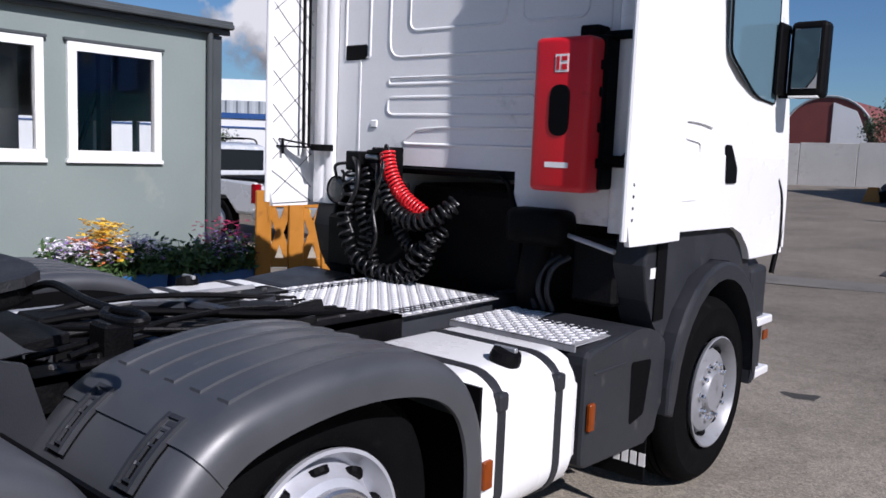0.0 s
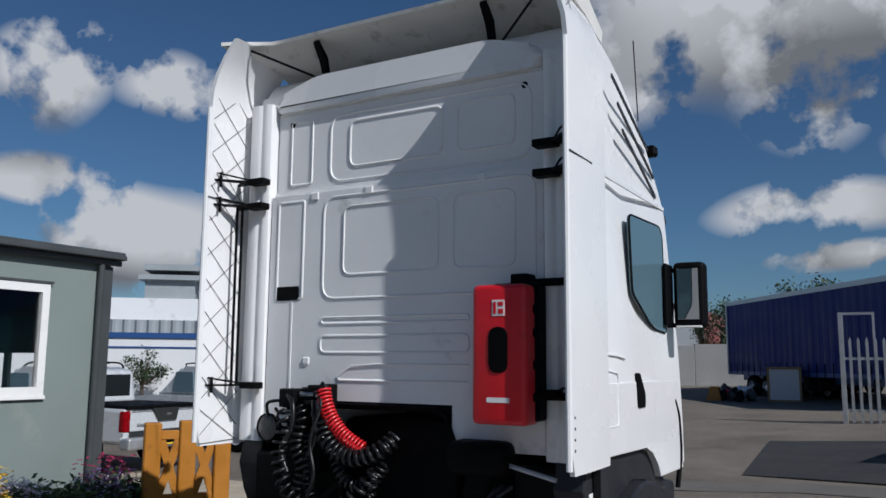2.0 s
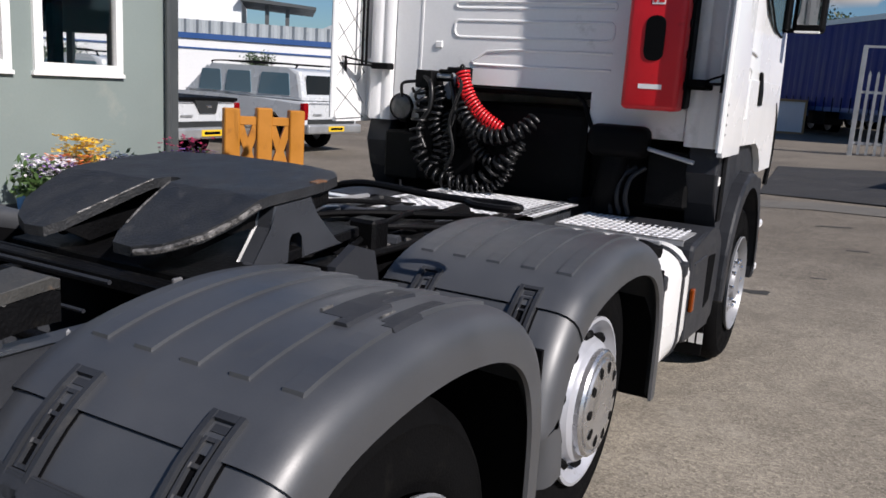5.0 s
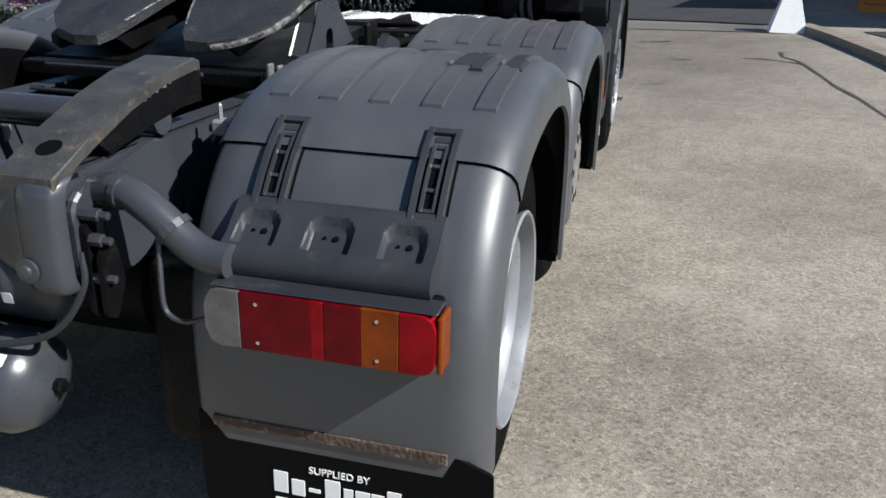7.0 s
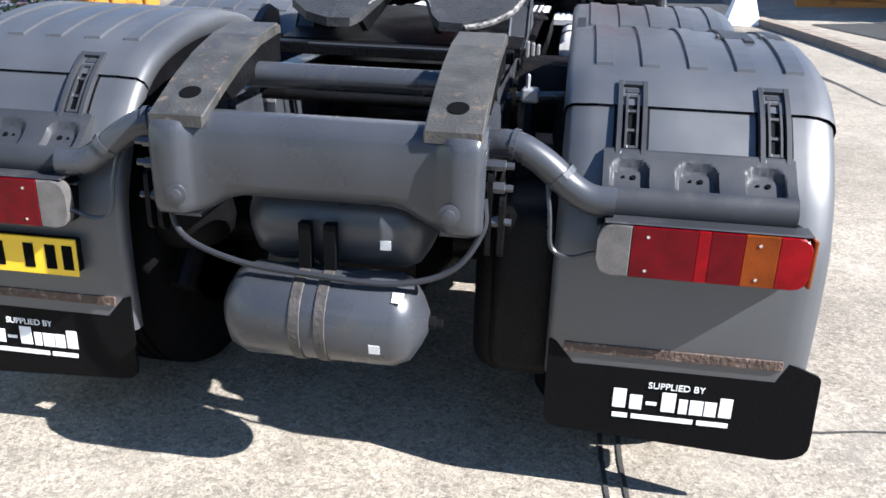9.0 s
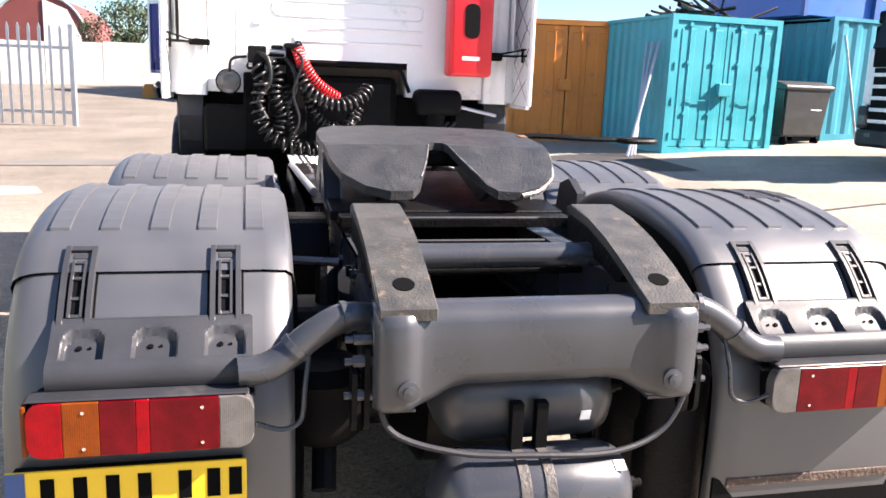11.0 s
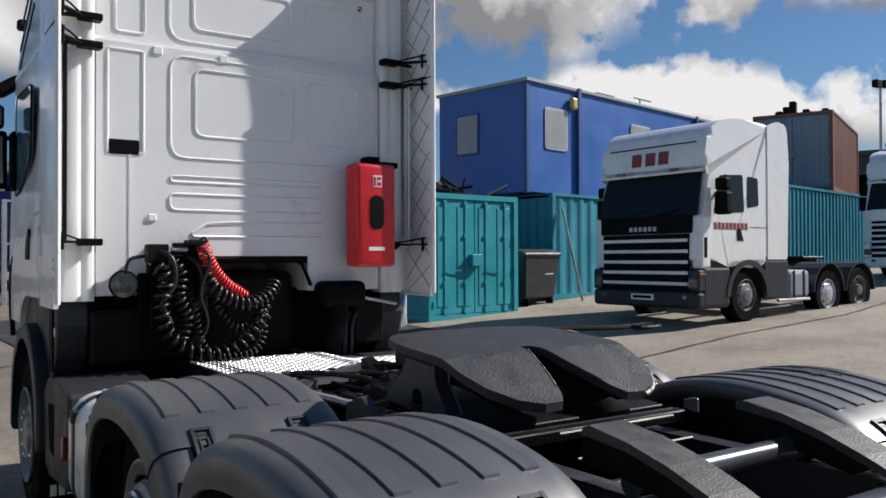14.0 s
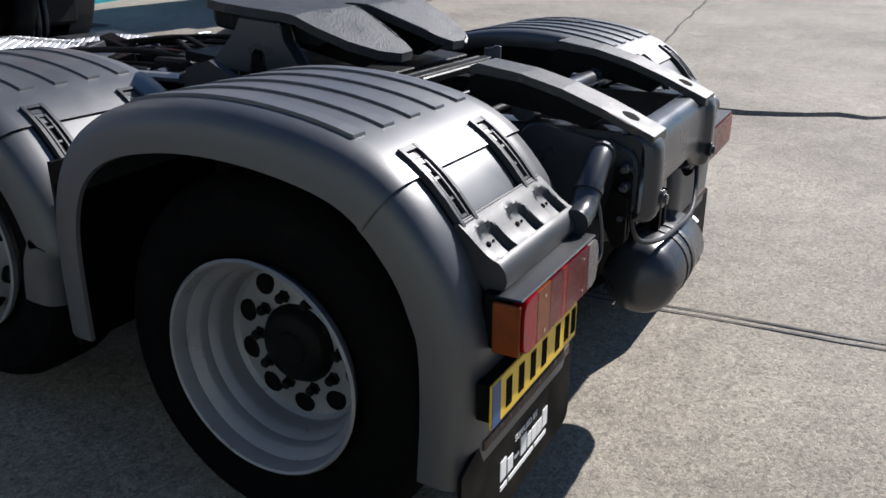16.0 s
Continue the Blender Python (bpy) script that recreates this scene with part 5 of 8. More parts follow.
# corner columns beside the wall
for s in (1, -1):
    bm = prism(bmesh.new(), rounded([(s * 0.955, 3.20), (s * 0.955, 3.165), (s * 1.0, 3.15), (s * 1.03, 3.165), (s * 1.05, 3.15), (s * 1.12, 3.15), (s * 1.125, 3.18), (s * 1.165, 3.24), (s * 1.165, 3.30), (s * 0.955, 3.30)], 0.015, 2), "z", 1.36, 3.52, 0.0)
    smooth(part("corner_column", bm, WHITE, cab), 30)

# side fairings and roof deflector
def fairing(s):
    f = thing("side_fairing", Matrix(), "white side fairing behind the cab", "fairing")
    del f["category"]
    f.parent = lorry
    bm = bmesh.new()
    rows = []
    for i in range(25):
        z = 1.335 + (3.885 - 1.335) * i / 24
        lean = 0.22 * max(0.0, (z - 3.45) / 0.48) ** 2.2
        rear = 2.865 + 0.02 * max(0, (z - 3.6) / 0.33) + (0.03 * (1.0 - min(1, (z - 1.335) / 0.05)))
        rows.append([bm.verts.new((s * (1.217 - lean), rear, z)), bm.verts.new((s * (1.221 - lean), 3.10, z)), bm.verts.new((s * (1.213 - lean * 1.05), 3.40, z)),
                     bm.verts.new((s * (1.187 - lean * 1.05), 3.40, z)), bm.verts.new((s * (1.193 - lean), 3.10, z)), bm.verts.new((s * (1.191 - lean), rear + 0.004, z))])
    for a, b in zip(rows, rows[1:]):
        for k in range(6):
            bm.faces.new((a[k], a[(k + 1) % 6], b[(k + 1) % 6], b[k]))
    bm.faces.new(rows[0][::-1])
    bm.faces.new(rows[-1])
    skin = smooth(part("fairing_panel", bm, WHITE, f), 50)
    part("edge_bead", tube(bmesh.new(), [(s * 1.203, 2.862, 1.36), (s * 1.203, 2.862, 3.45)], 0.016, 8), WHITE, f)
    part("joint_line", boxes((s * 1.183, s * 1.223, 2.862, 3.18, 2.868, 2.874)), PLASTIC, f)
    # cross-hatched cords on the inner face
    for k in range(13):
        z0 = 1.35 + 0.2 * k
        a, b = (s * 1.187, 2.885, z0), (s * 1.187, 3.19, z0 - 0.26 if k % 2 == 0 else z0 + 0.05)
        b = (s * 1.187, 3.19, max(1.36, z0 - 0.30))
        part("inner_line", tube(bmesh.new(), [a, b], 0.0019, 4), PLASTIC, f)
    for k in range(0, 11):
        z0 = 1.40 + 0.22 * k
        part("inner_line", tube(bmesh.new(), [(s * 1.187, 2.885, z0), (s * 1.187, 3.19, z0 + 0.26)], 0.0018, 4), PLASTIC, f)
    for z in (2.99, 2.83, 1.70):
        b = boxes((s * 0.93, s * 1.06, 3.07, 3.15, z - 0.020, z + 0.020), bevel=0.005)
        part("fairing_bracket", b, BLACK, f, "black hinge bracket")
        arm = prism(bmesh.new(), [(s * 1.03, 3.085), (s * 1.19, 2.915), (s * 1.19, 2.955), (s * 1.10, 3.08), (s * 1.19, 3.12), (s * 1.19, 3.145), (s * 1.03, 3.135)], "z", z - 0.006, z + 0.006)
        part("fairing_bracket", arm, BLACK, f, "black hinge bracket")
        part("bracket_rod", tube(bmesh.new(), [(s * 1.05, 3.09, z + 0.012), (s * 1.12, 2.99, z + 0.03), (s * 1.185, 2.93, z + 0.045)], 0.006, 6), BLACK, f)
        part("bracket_pin", tube(bmesh.new(), [(s * 1.165, 2.945, z - 0.045), (s * 1.165, 2.945, z + 0.05)], 0.009, 8), BLACK, f)
    for y in (3.075, 3.12):
        part("brace_rod", tube(bmesh.new(), [(s * 1.13, y, 1.70), (s * 1.13, y - 0.01, 2.83)], 0.009, 8), BLACK if s < 0 else WHITE, f)
    for k in range(4):
        part("edge_rivet", lathe(bmesh.new(), [(0.0, 0.003), (0.007, 0.002), (0.008, 0)], 8, Matrix.Translation((s * 1.2175, 2.90, 1.45 + 0.05 * k)) @ Matrix.Diagonal((s, 1, 1, 1))), PLASTIC, f)
    return f


for s in (1, -1):
    fairing(s)
bm = bmesh.new()
rows = []
for i in range(33):
    x = -1.14 + 2.28 * i / 32
    c = math.cos(x / 1.14 * math.pi / 2) ** 0.5 if abs(x) < 1.139 else 0.0
    u = min(1.0, max(0.0, (abs(x) - 0.90) / 0.24))
    u = u * u * (3 - 2 * u)
    yr, zr = 3.12 - 0.25 * u, 3.90 - 0.05 * u
    rows.append([bm.verts.new((x, yr, zr)), bm.verts.new((x, yr + 0.12, zr - 0.03)), bm.verts.new((x * 0.97, 3.42, 3.80)), bm.verts.new((x * 0.97, 3.70, 3.72)),
                 bm.verts.new((x * 0.97, 3.72, 3.80)), bm.verts.new((x * 0.98, 3.42, 3.92 + 0.03 * c)), bm.verts.new((x, yr + 0.12, zr + 0.03)), bm.verts.new((x, yr - 0.005, zr + 0.022))])
for a, b in zip(rows, rows[1:]):
    for k in range(8):
        bm.faces.new((a[k], a[(k + 1) % 8], b[(k + 1) % 8], b[k]))
bm.faces.new(rows[0])
bm.faces.new(rows[-1][::-1])
deflector = smooth(part("roof_deflector", bm, WHITE_IN, lorry, "white roof deflector, its underside mildewed"), 45)
for x in (-0.6, 0.6):
    bm = prism(bmesh.new(), [(3.28, 3.62), (3.31, 3.60), (3.26, 3.80), (3.16, 3.885), (3.15, 3.865), (3.22, 3.77)], "x", x - 0.02, x + 0.02)
    part("deflector_bracket", bm, BLACK, deflector)
for s in (1, -1):
    part("deflector_stay", tube(bmesh.new(), [(s * 0.62, 3.31, 3.66), (s * 1.06, 3.02, 3.865)], 0.008, 6), DARK, deflector)

# doors, windows, handles and lines on both sides
for s in (1, -1):
    d = thing("cab_door", Matrix(), "white cab door with dark window", "door")
    del d["category"]
    d.parent = lorry
    o = rounded([(3.86, 2.72), (3.90, 2.26), (4.30, 2.07), (4.60, 2.05), (4.56, 2.68), (4.50, 2.74)], [0.05, 0.05, 0.1, 0.03, 0.05, 0.05], 3)
    part("door_glass", prism(bmesh.new(), o, "x", s * 1.18, s * 1.197), GLASS_B, d)
    rim = [(s * 1.194, y, z) for y, z in o]
    part("window_seal", tube(bmesh.new(), rim + rim[:2], 0.007, 6), BLACK, d)
    part("door_handle", prism(bmesh.new(), rounded([(3.96, 1.60), (3.94, 1.80), (4.0, 1.80), (4.10, 1.68), (4.10, 1.60)], 0.015, 2), "x", s * 1.187, s * 1.199), BLACK, d, "black recessed door handle")
    part("swage_line", tube(bmesh.new(), curve_pts([(s * 1.1895, 3.36, 1.90), (s * 1.1895, 3.6, 1.895), (s * 1.1895, 3.75, 1.88)], 4), 0.007, 6), WHITE, d)
    fr = [(s * 1.191, y, z) for y, z in rounded([(3.30, 1.83), (3.62, 1.80), (3.62, 1.52), (3.28, 1.52)], 0.03, 2)]
    part("locker_line", tube(bmesh.new(), fr + fr[:2], 0.0045, 4), GREY_PANEL, d)
    for k, (y0, z0, y1, z1) in enumerate(((3.62, 3.50, 4.30, 3.22), (3.72, 3.36, 4.42, 3.06), (3.80, 3.22, 4.46, 2.94))):
        part("roof_flute", prism(bmesh.new(), [(y0, z0), (y1, z1), (y1, z1 - 0.022), (y0, z0 - 0.022)], "x", s * 1.183, s * 1.1925), PLASTIC, d)
    part("roof_gutter", boxes((s * 1.185, s * 1.197, 3.45, 4.62, 2.862, 2.885)), WHITE, d)
    # mirrors
    mm = thing("mirror", Matrix(), "black door mirror on an arm", "mirror")
    del mm["category"]
    mm.parent = lorry
    part("mirror_arm", boxes((s * 1.18, s * 1.40, 4.64, 4.67, 2.45, 2.48), (s * 1.18, s * 1.34, 4.66, 4.69, 2.09, 2.12), (s * 1.205, s * 1.23, 4.52, 4.68, 2.10, 2.50), bevel=0.006), BLACK, mm)
    part("mirror_shell", boxes((s * 1.242, s * 1.442, 4.618, 4.75, 2.09, 2.515), bevel=0.03, seg=3), BLACK, mm)
    part("mirror_lip", boxes((s * 1.26, s * 1.42, 4.612, 4.66, 2.088, 2.100), bevel=0.003), UPVC, mm, "pale lower lip")
    bm = boxes((-0.070, 0.070, -0.0035, 0.0035, -0.165, 0.165), bevel=0.002)
    bmesh.ops.transform(bm, matrix=pose(s * 1.34, 4.6145, 2.305, 1.2, 0, 0), verts=bm.verts)
    part("mirror_glass", bm, MIRROR, mm)
    if s < 0:
        part("small_mirror_shell", boxes((s * 1.26, s * 1.42, 4.63, 4.73, 2.53, 2.70), bevel=0.03, seg=3), BLACK, mm)
        part("small_mirror_glass", boxes((s * 1.28, s * 1.40, 4.624, 4.632, 2.555, 2.675), bevel=0.002), MIRROR, mm)
        bm = boxes((-0.10, 0.10, -0.05, 0.05, -0.05, 0.05), bevel=0.03, seg=2)
        bmesh.ops.transform(bm, matrix=pose(s * 1.22, 4.80, 2.86, 0, s * 35, 0), verts=bm.verts)
        part("kerb_mirror", bm, BLACK, mm)
bm = prism(bmesh.new(), [(4.66, 2.80), (4.905, 2.02), (4.915, 2.02), (4.67, 2.80)], "x", -1.1, 1.1)
part("windscreen", bm, GLASS, cab)
part("sun_visor", prism(bmesh.new(), rounded([(4.62, 2.93), (4.84, 2.86), (4.86, 2.80), (4.62, 2.88)], 0.02, 2), "x", -1.15, 1.15), PLASTIC, cab)
bm = boxes((-1.06, 1.06, 4.62, 5.0, 0.38, 1.12), bevel=0.05, seg=3)
part("bumper", bm, PLASTIC, cab)
for s in (1, -1):
    part("aerial", tube(bmesh.new(), [(s * 1.12, 4.35, 3.42), (s * 1.115, 4.30, 3.95)], 0.004, 5), BLACK, cab)
    part("roof_lamp", boxes((s * 1.125, s * 1.205, 4.42, 4.50, 3.20, 3.27), bevel=0.012), BLACK, cab)
    # front wheel arch, rear filler and steps
    ring = []
    for k in range(17):
        a = math.pi * (-0.06 + 1.10 * k / 16)
        ring.append((FY + 0.60 * math.cos(a), 0.56 + 0.63 * math.sin(a)))
    for k in range(17):
        a = math.pi * (-0.06 + 1.10 * (16 - k) / 16)
        ring.append((FY + 0.535 * math.cos(a), 0.53 + 0.585 * math.sin(a)))
    part("front_arch", prism(bmesh.new(), ring, "x", s * 0.98, s * 1.227, 0.018, 2), PLASTIC, lorry, "dark grey plastic front arch")
    fill = [(3.30, 0.95), (3.24, 1.05), (3.19, 1.22), (3.23, 1.37), (4.30, 1.39), (4.45, 1.25), (4.60, 1.02), (4.56, 0.90), (4.42, 1.05), (4.22, 1.18), (3.95, 1.21), (3.68, 1.14), (3.50, 0.98), (3.42, 0.80)]
    part("arch_filler", prism(bmesh.new(), fill, "x", s * 0.98, s * 1.15, 0.012, 2), PLASTIC, lorry)
    part("arch_sticker", boxes((s * 1.149, s * 1.1525, 3.25, 3.34, 1.155, 1.205)), PRINT, lorry, "white sticker")
    part("step_box", boxes((s * 0.9, s * 1.165, 4.56, 4.83, 0.40, 1.10), bevel=0.03, seg=2), PLASTIC, lorry)
    for z in (0.42, 0.74):
        part("step_tread", boxes((s * 1.10, s * 1.2, 4.64, 4.88, z, z + 0.05), bevel=0.008), ALU, lorry)
    part("side_marker", boxes((s * 1.177, s * 1.191, 4.78, 4.85, 0.64, 0.70), bevel=0.004), LENS_AMB, lorry)
    part("arch_trim", tube(bmesh.new(), curve_pts([(s * 1.18, 4.80, 1.62), (s * 1.185, 4.88, 1.5), (s * 1.185, 4.9, 1.25), (s * 1.18, 4.84, 1.05)], 4), 0.018, 6), BLACK, lorry)

    # fuel tank, straps, side box, flap
    o = rounded([(s * 0.52, 0.38), (s * 0.52, 0.93), (s * 1.10, 0.93), (s * 1.2, 0.86), (s * 1.2, 0.45), (s * 1.125, 0.36)], [0.06, 0.06, 0.10, 0.09, 0.07, 0.08], 4)
    ft = part("fuel_tank", prism(bmesh.new(), o, "y", 1.905, 2.56, 0.025, 3), TANK_W, lorry, "white painted fuel tank with two grey straps")
    smooth(ft, 40)
    big_o = [(x + (0.006 * s if abs(x) > 0.9 else -0.006 * s), z + (0.006 if z > 0.6 else -0.006)) for x, z in o]
    for y in (2.02, 2.40):
        part("tank_strap", prism(bmesh.new(), big_o, "y", y, y + 0.045, 0.004, 1), PLASTIC, ft, "dark grey tank strap")
        part("strap_bolt", boxes((s * 1.155, s * 1.215, y - 0.008, y + 0.053, 0.80, 0.87), bevel=0.012, seg=2), PLASTIC, ft)
    bm = lathe(bmesh.new(), [(0.062, 0.0), (0.062, 0.02), (0.055, 0.045), (0.03, 0.052), (0.0, 0.052)], 20, pose(s * 1.07, 2.23, 0.925, 0, -75 if s > 0 else -105, 0))
    part("tank_cap", bm, BLACK, ft, "black filler cap")
    part("cap_grip", boxes((s * 1.065 - 0.045, s * 1.065 + 0.06, 2.22, 2.24, 0.965, 0.985), bevel=0.004), GALV, ft)
    part("side_marker", boxes((s * 1.201, s * 1.221, 1.935, 1.985, 0.54, 0.645), bevel=0.005), LENS_AMB, lorry, "amber side marker lamp")
    part("side_marker", boxes((s * 1.187, s * 1.21, 2.665, 2.71, 0.57, 0.69), bevel=0.006), LENS_AMB, lorry, "amber side marker lamp")
    sb = part("side_box", prism(bmesh.new(), rounded([(2.65, 0.40), (2.65, 0.91), (3.18, 0.95), (3.42, 0.86), (3.38, 0.48), (3.28, 0.38)], [0.05, 0.06, 0.1, 0.08, 0.08, 0.05], 3), "x", s * 0.72, s * 1.187, 0.02, 2), PLASTIC, lorry, "dark grey plastic battery box")
    part("box_slot", prism(bmesh.new(), rounded([(3.05, 0.80), (3.25, 0.785), (3.20, 0.53), (3.06, 0.505)], 0.02, 2), "x", s * 1.18, s * 1.1885), INK, sb)
    part("box_ridge", boxes((s * 1.177, s * 1.1915, 2.72, 3.0, 0.80, 0.815), bevel=0.003), PLASTIC, sb)
    fl = part("front_flap", boxes((s * 0.80, s * 1.165, 3.30, 3.312, 0.16, 0.60), bevel=0.003), BLACK, lorry, "black front mud flap with pale print")
    part("flap_print", boxes(*[(s * (1.0 + 0.045 * k), s * (1.0 + 0.045 * k + 0.033), 3.297, 3.301, 0.235, 0.30) for k in range(4)]), PRINT, fl)

# chequer-plate walkways
def chequer(name, x0, x1, y0, y1, z, label):
    base = part(name, boxes((x0, x1, y0, y1, z - 0.006, z), (x0, x1, y0, y0 + 0.004, z - 0.03, z), bevel=0.0015), ALU_BASE, lorry, label)
    bm = bmesh.new()
    step = 0.036
    nx, ny = int((x1 - x0) / step), int((y1 - y0) / step)
    for i in range(nx):
        for j in range(ny):
            cx, cy = x0 + step * (i + 0.6), y0 + step * (j + 0.6)
            a = radians(45 if (i + j) % 2 else -45)
            u, v = Vector((math.cos(a), math.sin(a), 0)) * 0.018, Vector((-math.sin(a), math.cos(a), 0)) * 0.0085
            c = Vector((cx, cy, z))
            ring = [bm.verts.new(c + u), bm.verts.new(c + v), bm.verts.new(c - u), bm.verts.new(c - v)]
            t0, t1 = bm.verts.new(c + u * 0.55 + Vector((0, 0, 0.005))), bm.verts.new(c - u * 0.55 + Vector((0, 0, 0.005)))
            for f in ((ring[0], ring[1], t0), (ring[1], ring[2], t1), (ring[1], t1, t0), (ring[2], ring[3], t1), (ring[3], ring[0], t0), (ring[3], t0, t1)):
                bm.faces.new(f)
    tread = part("raised_tread", bm, ALU, base)
    tread["kind"] = "stuff"
    return base


chequer("walkway_plate", -0.44, 0.43, 2.02, 3.06, 0.982, "bright chequered aluminium walkway plate")
chequer("walkway_plate", 0.455, 1.135, 2.64, 3.17, 0.932, "bright chequered aluminium walkway plate")

# dark engine bay under the cab
part("engine_block", boxes((-0.44, 0.36, 3.32, 4.9, 0.55, 1.52), bevel=0.05, seg=2), DARK, lorry)
# black sheets close the back and corners of the bay
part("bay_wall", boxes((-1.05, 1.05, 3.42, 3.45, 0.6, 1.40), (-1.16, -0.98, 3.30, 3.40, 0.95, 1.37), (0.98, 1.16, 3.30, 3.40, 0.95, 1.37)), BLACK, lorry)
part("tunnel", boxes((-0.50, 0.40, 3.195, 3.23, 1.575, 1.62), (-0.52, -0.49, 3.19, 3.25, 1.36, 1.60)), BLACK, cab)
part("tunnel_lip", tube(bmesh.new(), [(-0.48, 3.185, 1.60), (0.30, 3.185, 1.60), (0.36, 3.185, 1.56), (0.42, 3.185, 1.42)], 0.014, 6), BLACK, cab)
part("gearbox", boxes((-0.30, 0.30, 2.3, 3.4, 0.50, 0.90), bevel=0.06, seg=2), DARK, lorry)
sn = part("air_intake", boxes((0.44, 0.78, 3.04, 3.22, 1.27, 1.45), bevel=0.05, seg=3), BLACK, lorry, "black plastic air intake")
smooth(sn)
smooth(part("intake_pipe", tube(bmesh.new(), curve_pts([(0.60, 3.14, 1.30), (0.58, 3.13, 1.15), (0.55, 3.16, 1.02), (0.52, 3.25, 0.92)], 5), 0.075, 12), BLACK, lorry))
for dx in (0.0, 0.05, 0.10):
    smooth(part("pipe", tube(bmesh.new(), curve_pts([(0.66 + dx, 3.18, 1.22), (0.60 + dx, 3.12, 1.16), (0.585 + dx, 3.10, 1.05), (0.60 + dx, 3.14, 0.95)], 5), 0.014, 8), PLASTIC, lorry))
part("stay_bar", tube(bmesh.new(), [(0.74, 3.12, 1.34), (1.04, 3.10, 1.28)], 0.012, 8), GALV, lorry)
part("cab_mount", boxes((-0.98, -0.70, 3.15, 3.30, 0.98, 1.30), bevel=0.02), DARK, lorry)
part("cab_mount", boxes((0.75, 1.0, 3.2, 3.3, 1.0, 1.32), bevel=0.02), DARK, lorry)

# coupling hoses
hb = thing("hose_bracket", Matrix(), "black bracket with air and electric coupling hoses", "hose bracket")
del hb["category"]
hb.parent = lorry
part("bracket_post", boxes((-0.66, -0.58, 3.10, 3.20, 1.18, 1.68), (-0.44, -0.37, 3.08, 3.18, 1.30, 1.72), (-0.70, -0.36, 3.13, 3.19, 1.34, 1.42), bevel=0.008), BLACK, hb)
part("coupling", boxes((-0.69, -0.57, 3.02, 3.12, 1.58, 1.69), (-0.56, -0.45, 3.05, 3.10, 1.625, 1.645), (-0.54, -0.46, 3.04, 3.09, 1.675, 1.70), (-0.46, -0.35, 3.00, 3.08, 1.68, 1.715), bevel=0.008), DARK, hb)
part("coupling_tap", lathe(bmesh.new(), [(0.0, -0.05), (0.016, -0.05), (0.016, 0.05), (0.0, 0.05)], 10, Matrix.Translation((-0.50, 3.06, 1.66))), GALV, hb)
smooth(part("red_coil", coil(bmesh.new(), [(-0.37, 3.04, 1.70), (-0.345, 3.03, 1.62), (-0.30, 3.03, 1.53), (-0.22, 3.04, 1.44), (-0.10, 3.06, 1.365)], 0.039, 0.0072, 20, 14, 6), RED_HOSE, hb, "coiled red air hose"), 60)
COILS = (([(-0.66, 3.03, 1.58), (-0.60, 2.99, 1.47), (-0.63, 2.98, 1.33), (-0.60, 2.98, 1.18), (-0.50, 2.97, 1.07), (-0.36, 2.97, 1.03), (-0.22, 2.98, 1.04), (-0.10, 2.99, 1.12), (0.02, 3.02, 1.25)], 0.043, 0.0095, 21),
         ([(-0.36, 3.04, 1.52), (-0.31, 3.0, 1.42), (-0.20, 2.99, 1.345), (-0.08, 2.99, 1.325), (0.04, 3.02, 1.37), (0.11, 3.08, 1.44)], 0.043, 0.0100, 16),
         ([(-0.46, 3.04, 1.45), (-0.43, 2.99, 1.30), (-0.40, 2.98, 1.12), (-0.33, 2.96, 1.025), (-0.18, 2.95, 1.012), (-0.05, 2.97, 1.05), (0.01, 3.0, 1.15), (-0.01, 3.03, 1.27)], 0.024, 0.0062, 30),
         ([(-0.55, 3.06, 1.60), (-0.50, 3.02, 1.50), (-0.52, 3.0, 1.38), (-0.47, 3.0, 1.24), (-0.50, 3.0, 1.13)], 0.036, 0.0090, 13),
         ([(-0.30, 3.07, 1.40), (-0.26, 3.04, 1.28), (-0.16, 3.03, 1.18), (-0.04, 3.04, 1.19), (0.05, 3.07, 1.30)], 0.034, 0.0085, 16))
for ctrl, rad_, wire_, turns in COILS:
    smooth(part("black_coil", coil(bmesh.new(), ctrl, rad_, wire_, turns, 10, 6), HOSE, hb, "coiled black hose"), 60)
for ctrl, r_ in (([(-0.45, 3.05, 1.62), (-0.40, 3.0, 1.55), (-0.38, 2.99, 1.42), (-0.44, 2.99, 1.30)], 0.014), ([(-0.64, 3.04, 1.66), (-0.56, 3.0, 1.60), (-0.55, 2.98, 1.46), (-0.62, 2.98, 1.34), (-0.57, 2.98, 1.22)], 0.016), ([(-0.70, 3.06, 1.62), (-0.79, 3.04, 1.60), (-0.81, 3.07, 1.52)], 0.010), ([(-0.40, 3.05, 1.70), (-0.36, 3.02, 1.73), (-0.33, 3.03, 1.68)], 0.007)):
    smooth(part("loose_hose", tube(bmesh.new(), curve_pts(ctrl, 6), r_, 8), HOSE, hb), 60)
part("bracket_back", boxes((-0.72, -0.30, 3.13, 3.175, 1.00, 1.52), (-0.56, -0.40, 3.05, 3.14, 1.22, 1.46), bevel=0.012), BLACK, hb)
for b in ((-0.60, -0.50, 3.03, 3.12, 1.44, 1.54), (-0.40, -0.31, 3.04, 3.12, 1.45, 1.56)):
    part("valve_block", boxes(b, bevel=0.015), DARK, hb)
part("loose_hose", tube(bmesh.new(), curve_pts([(-0.40, 3.02, 1.68), (-0.34, 2.98, 1.60), (-0.40, 2.97, 1.40), (-0.36, 2.96, 1.22), (-0.42, 2.97, 1.08)], 6), 0.010, 8), HOSE, hb)
